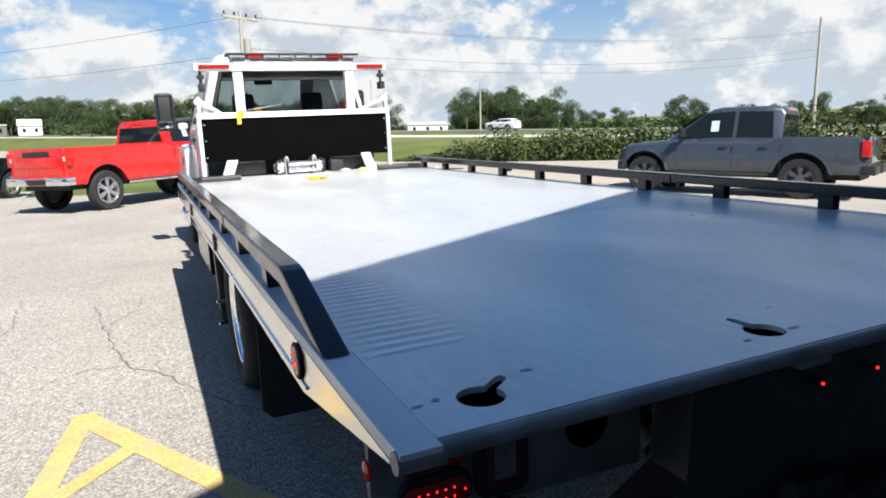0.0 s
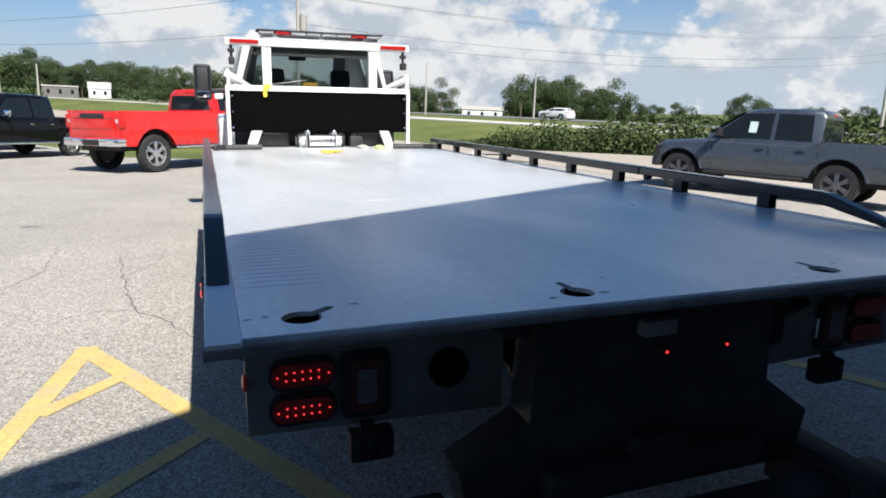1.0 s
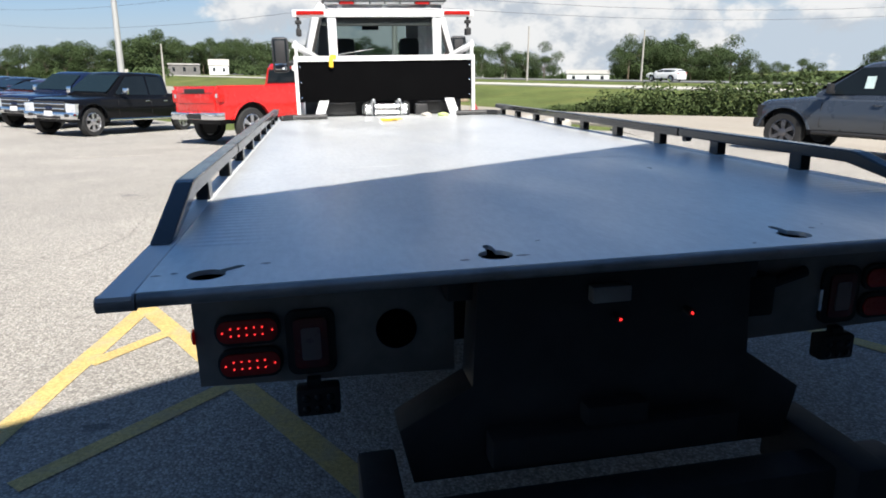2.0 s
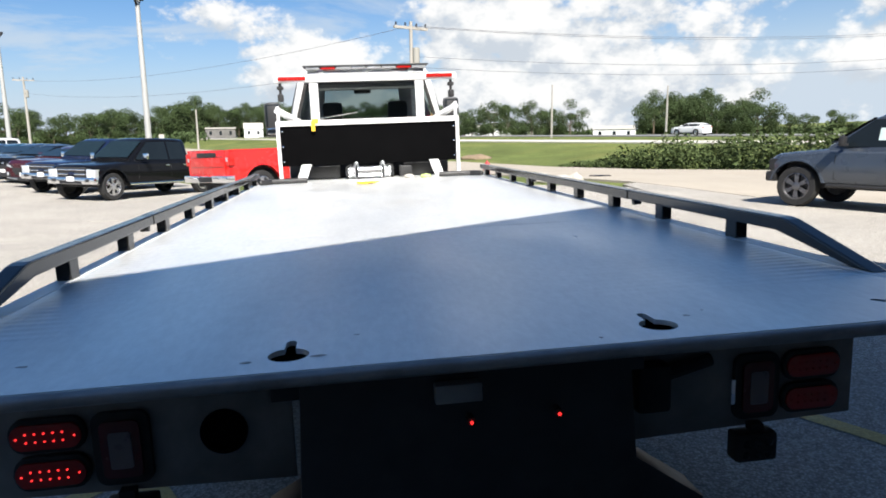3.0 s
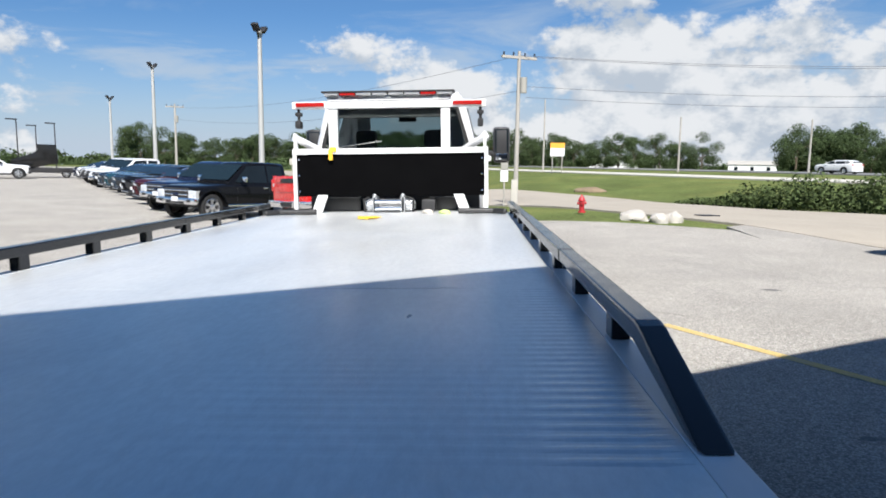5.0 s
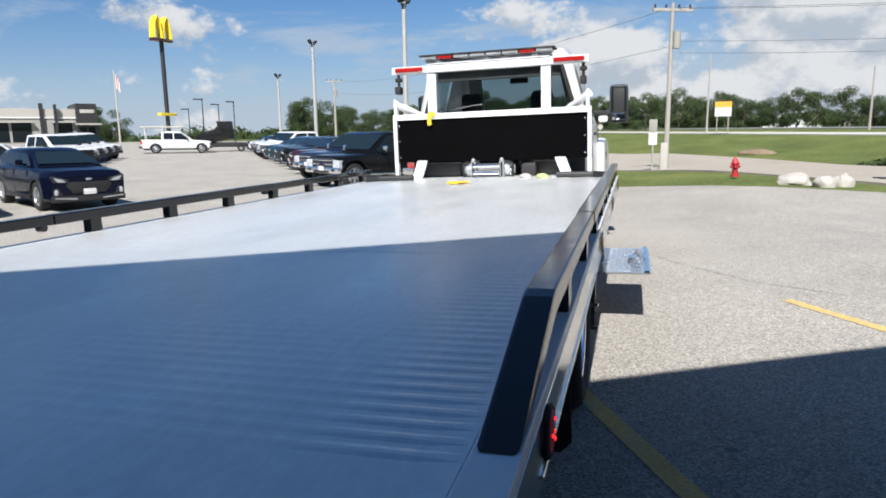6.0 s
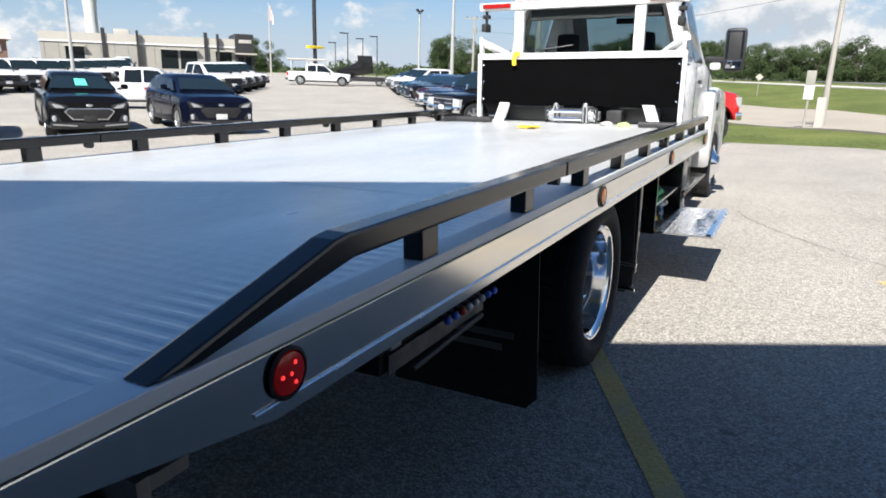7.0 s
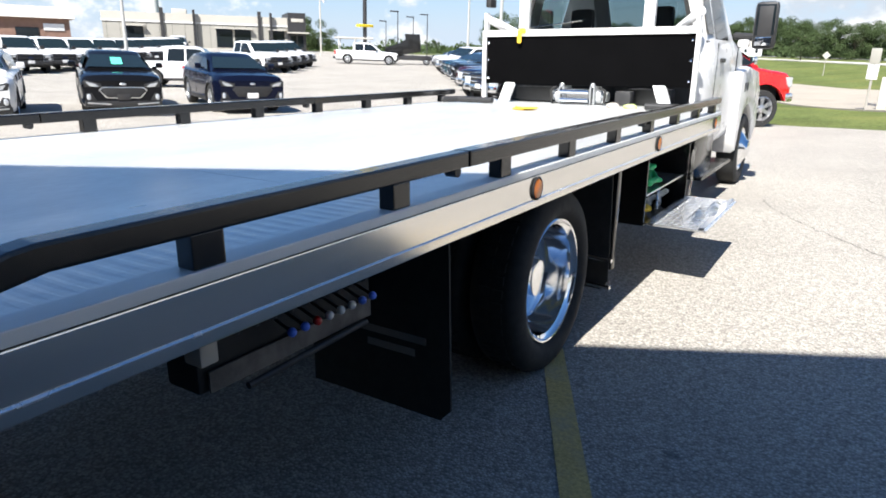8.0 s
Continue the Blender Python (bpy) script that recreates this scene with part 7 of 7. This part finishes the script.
def brick_shop(x, y, rz):
    b = root("brick_shop", "brown brick shop with a pale metal roof", "building", plumb(x, y, rz))
    bm = bmesh.new()
    box(bm, -14, 8, 0, 12, -0.5, 3.6)
    part("wall", bm, M_BRICK, b)
    bm = bmesh.new()
    prism(bm, [(-0.6, 3.6), (12.6, 3.6), (6, 5.2)], -14.6, 8.6, "x")
    part("roof", bm, M_CLAD2, b)
    for x_ in (-10.0, -5.5, -1.0, 3.5):
        bm = bmesh.new()
        box(bm, x_ - 1.2, x_ + 1.2, -0.06, 0.02, 0.9, 2.5, 0.02)
        w = part("window", bm, M_DGLASS, b)
        bm = bmesh.new()
        box(bm, x_ - 1.35, x_ + 1.35, -0.14, -0.06, 0.75, 0.9)
        part("sill", bm, M_CLAD2, w)
    bm = bmesh.new()
    box(bm, 5.2, 7.4, -0.1, 0.0, 2.2, 3.0, 0.02)
    part("sign_board", bm, M_WHITE, b, "white sign board")


brick_shop(*by_az(2.3, 1.0, -66, 95), 65)


def board_sign(x, y, rz):
    s = root("roadside_sign", "orange and white roadside sign board on posts", "sign", plumb(x, y, rz))
    for k in (-1, 1):
        bm = bmesh.new()
        rod(bm, (k * 0.65, 0, -0.2), (k * 0.65, 0, 2.2), 0.07, 8)
        part("post", bm, M_POLE, s)
    bm = bmesh.new()
    box(bm, -0.95, 0.95, -0.1, 0.1, 2.2, 3.3)
    part("white_board", bm, M_WHITE, s)
    bm = bmesh.new()
    box(bm, -0.95, 0.95, -0.12, 0.12, 3.3, 4.0)
    part("orange_board", bm, M_ORANGE, s)


board_sign(*by_az(1.22, 0.1, 7.0, 90), -6)


def post_sign(x, y):
    s = root("parking_sign", "small white sign on a thin post", "sign", plumb(x, y, -8))
    bm = bmesh.new()
    rod(bm, (0, 0, -0.2), (0, 0, 2.1), 0.04, 8)
    part("post", bm, M_POLE, s)
    bm = bmesh.new()
    box(bm, -0.17, 0.17, -0.07, -0.05, 1.05, 1.55, 0.01)
    part("panel", bm, M_WHITE, s, "white lower sign panel")
    bm = bmesh.new()
    box(bm, -0.16, 0.16, -0.07, -0.05, 1.57, 2.1, 0.01)
    part("panel", bm, M_CLAD, s, "grey upper sign panel")


post_sign(*by_az(1.22, 0.1, 2.0, 29))
bm = bmesh.new()
box(bm, -0.14, 0.14, -0.1, 0.1, -0.1, 1.1, 0.02)
single("utility_box", bm, M_CLAD2, "pale green utility box beside the pole", "utility box", m=plumb(*by_az(1.22, 0.1, 2.9, 29)))
# white vehicles on and past the highway
suv("minivan", M_WHITE, "white minivan on the highway", on_ground(*by_az(-1.41, -0.46, 29.6, 88), heading(-0.39, 0.92), 0.07))
pickup("utility_truck", M_WHITE, "white utility pickup at the end of the row", on_ground(*by_az(1.22, 0.1, -37.6, 62), heading(0.80, 0.60)), sticker=False)


# pipes carried on the utility pickup's rack
rack = root("pipe_rack", "white rack with grey pipes over the utility pickup bed", "rack", on_ground(*by_az(1.22, 0.1, -37.6, 62), heading(0.80, 0.60)))
for yy in (-2.6, -1.2):
    for s in (-1, 1):
        bm = bmesh.new()
        rod(bm, (s * 0.85, yy, 1.24), (s * 0.85, yy, 2.05), 0.04, 6)
        part("post", bm, M_WHITE, rack)
    bm = bmesh.new()
    box(bm, -0.9, 0.9, yy - 0.05, yy + 0.05, 2.05, 2.12)
    part("crossbar", bm, M_WHITE, rack)
for k in range(4):
    bm = bmesh.new()
    rod(bm, (-0.6 + 0.4 * k, -3.0, 2.2), (-0.6 + 0.4 * k, 0.4, 2.22), 0.08, 8)
    part("pipe", bm, M_CLAD2, rack)
# small dark lamps at the far end of the lot
for az_, d_, h_ in ((-36.8, 125, 5.8), (-35.7, 105, 6.6), (-34.5, 118, 6.4), (-33.3, 112, 6.6)):
    p_ = root("street_lamp", "thin dark street lamp at the far end of the lot", "street lamp", plumb(*by_az(1.22, 0.1, az_, d_), 60), group="far street lamps")
    bm = bmesh.new()
    rod(bm, (0, 0, -0.3), (0, 0, h_), 0.10, 8, 0.07)
    part("pole", bm, M_DARK, p_)
    bm = bmesh.new()
    box(bm, -1.3, 0.1, -0.14, 0.14, h_ - 0.05, h_ + 0.12, 0.04)
    part("lamp_head", bm, M_DARK, p_)


def flag_pole(x, y):
    p_ = root("flag_pole", "tall pale flag pole with a limp red and white flag", "flag pole", plumb(x, y, 20))
    bm = bmesh.new()
    rod(bm, (0, 0, -0.3), (0, 0, 9.0), 0.12, 8, 0.07)
    part("pole", bm, M_CLAD2, p_)
    for k in range(5):
        bm = bmesh.new()
        prism(bm, [(0.1 + 0.10 * k, 0.10 * math.sin(k)), (0.20 + 0.10 * k, 0.10 * math.sin(k + 1)), (0.20 + 0.10 * k, 0.10 * math.sin(k + 1) + 0.03), (0.1 + 0.10 * k, 0.10 * math.sin(k) + 0.03)], 6.9 - 0.12 * k, 8.6 - 0.25 * k, "z")
        part("flag_fold", bm, mat("faded red cloth", (0.4, 0.12, 0.12), 0.9) if k % 2 else M_WHITE, p_)


flag_pole(*by_az(1.22, 0.1, -41.9, 88))


def dump_body(x, y, rz):
    t = root("dump_truck", "black dump truck with its body tipped up", "truck", on_ground(x, y, rz) @ Matrix.Scale(0.85, 4))
    bm = bmesh.new()
    prism(bm, [(-2.3, 1.05), (-1.6, 0.75), (1.75, 1.45), (1.6, 3.3), (-0.1, 3.3), (0.0, 2.75), (-0.5, 2.35), (-2.3, 1.7)], -1.1, 1.1, "x", 0.04)
    part("body", bm, M_BLACK, t)
    bm = bmesh.new()
    box(bm, -1.0, 1.0, -2.0, 3.2, 0.5, 1.0, 0.03)
    part("chassis", bm, M_DARK, t)
    for s in (-1, 1):
        for yy in (-1.4, 2.4):
            wheel(t, s * 1.0, yy, 0.42, s, M_ALU)


dump_body(*by_az(1.22, 0.1, -34.6, 66), -56)


def low_shed(x, y, rz, w, d, h, roof, wall_mat, label):
    b = root("shed", label, "shed", plumb(x, y, rz))
    bm = bmesh.new()
    box(bm, -w / 2, w / 2, 0, d, -0.4, h)
    part("wall", bm, wall_mat, b)
    bm = bmesh.new()
    prism(bm, [(-0.25, h), (d + 0.25, h), (d / 2, h + roof)], -w / 2 - 0.2, w / 2 + 0.2, "x")
    part("roof", bm, M_CLAD2, b)
    for k in range(max(1, int(w / 3))):
        bm = bmesh.new()
        xx = -w / 2 + (k + 0.5) * w / max(1, int(w / 3))
        box(bm, xx - 0.4, xx + 0.4, -0.05, 0.02, h * 0.35, h * 0.75)
        part("window", bm, M_DGLASS, b)


low_shed(*by_az(-1.14, -0.78, -7.43, 245), 8, 6.5, 6.0, 3.0, 2.2, M_WHITE, "small white shed beyond the highway")
low_shed(*by_az(-1.14, -0.78, -10.04, 245), 10, 10, 7.0, 3.4, 0.5, mat("grey boards", (0.13, 0.125, 0.12), 0.8, vary=0.2, scale=1), "grey storage shed under the trees")
low_shed(*by_az(1.22, 0.1, 11.7, 190), -12, 14, 6, 2.4, 1.2, M_WHITE, "long white shed on the far side of the highway")
low_shed(*by_az(1.22, 0.1, 16.0, 200), -16, 9, 6, 2.4, 1.0, M_CLAD, "grey shed on the far side of the highway")
low_shed(*by_az(1.22, 0.1, 22.5, 180), -22, 11, 6, 2.2, 1.0, M_WHITE, "white trailer building past the highway")


def speed_sign(x, y, rz, h, label, diamond):
    s = root("road_sign", label, "road sign", plumb(x, y, rz))
    bm = bmesh.new()
    rod(bm, (0, 0, -0.2), (0, 0, h), 0.04, 6)
    part("post", bm, M_POLE, s)
    bm = bmesh.new()
    if diamond:
        prism(bm, [(0, h - 0.8), (0.45, h - 0.35), (0, h + 0.1), (-0.45, h - 0.35)], -0.08, -0.05, "y")
    else:
        box(bm, -0.3, 0.3, -0.08, -0.05, h - 0.8, h, 0.02)
    part("panel", bm, M_CLAD2, s)


speed_sign(*by_az(2.3, 1.0, -3.2, 92), 0, 2.6, "pale diamond road sign seen from behind", True)
speed_sign(*by_az(-1.14, -0.78, -14.2, 88), 10, 2.4, "small pale road sign beside the highway", False)

# small mound of brown soil on the bank
bm = bmesh.new()
vs = ball(bm, (0, 0, 0), 1.0, 20, (1.3, 0.8, 0.35))
for v in vs:
    v.co += v.co.normalized() * 0.35 * noise.noise(v.co * 1.3)
    v.co.z = max(v.co.z, -0.1)
single("soil_mound", bm, mat("brown soil", (0.19, 0.14, 0.09), 0.95, vary=0.35, scale=2), "low mound of brown soil on the grass bank", "soil", m=on_ground(*by_az(0.06, -0.5, 11.0, 52)))


def water_tower(x, y):
    t = root("water_tower", "tall white water tower with a round tank", "water tower", plumb(x, y))
    bm = bmesh.new()
    lathe(bm, [(4.2, -0.5), (3.2, 2.0), (2.2, 6.0), (2.0, 20.0), (2.3, 25.0)], Matrix.Identity(4), 24)
    part("stem", bm, M_WHITE, t)
    bm = bmesh.new()
    lathe(bm, [(2.3, 25.0), (4.5, 27.6), (6.6, 30.2), (7.2, 33.0), (6.4, 36.0), (4.0, 38.2), (0.01, 39.2)], Matrix.Identity(4), 28)
    part("tank", bm, M_WHITE, t)


water_tower(*by_az(2.23, 0.7, -55.4, 262))
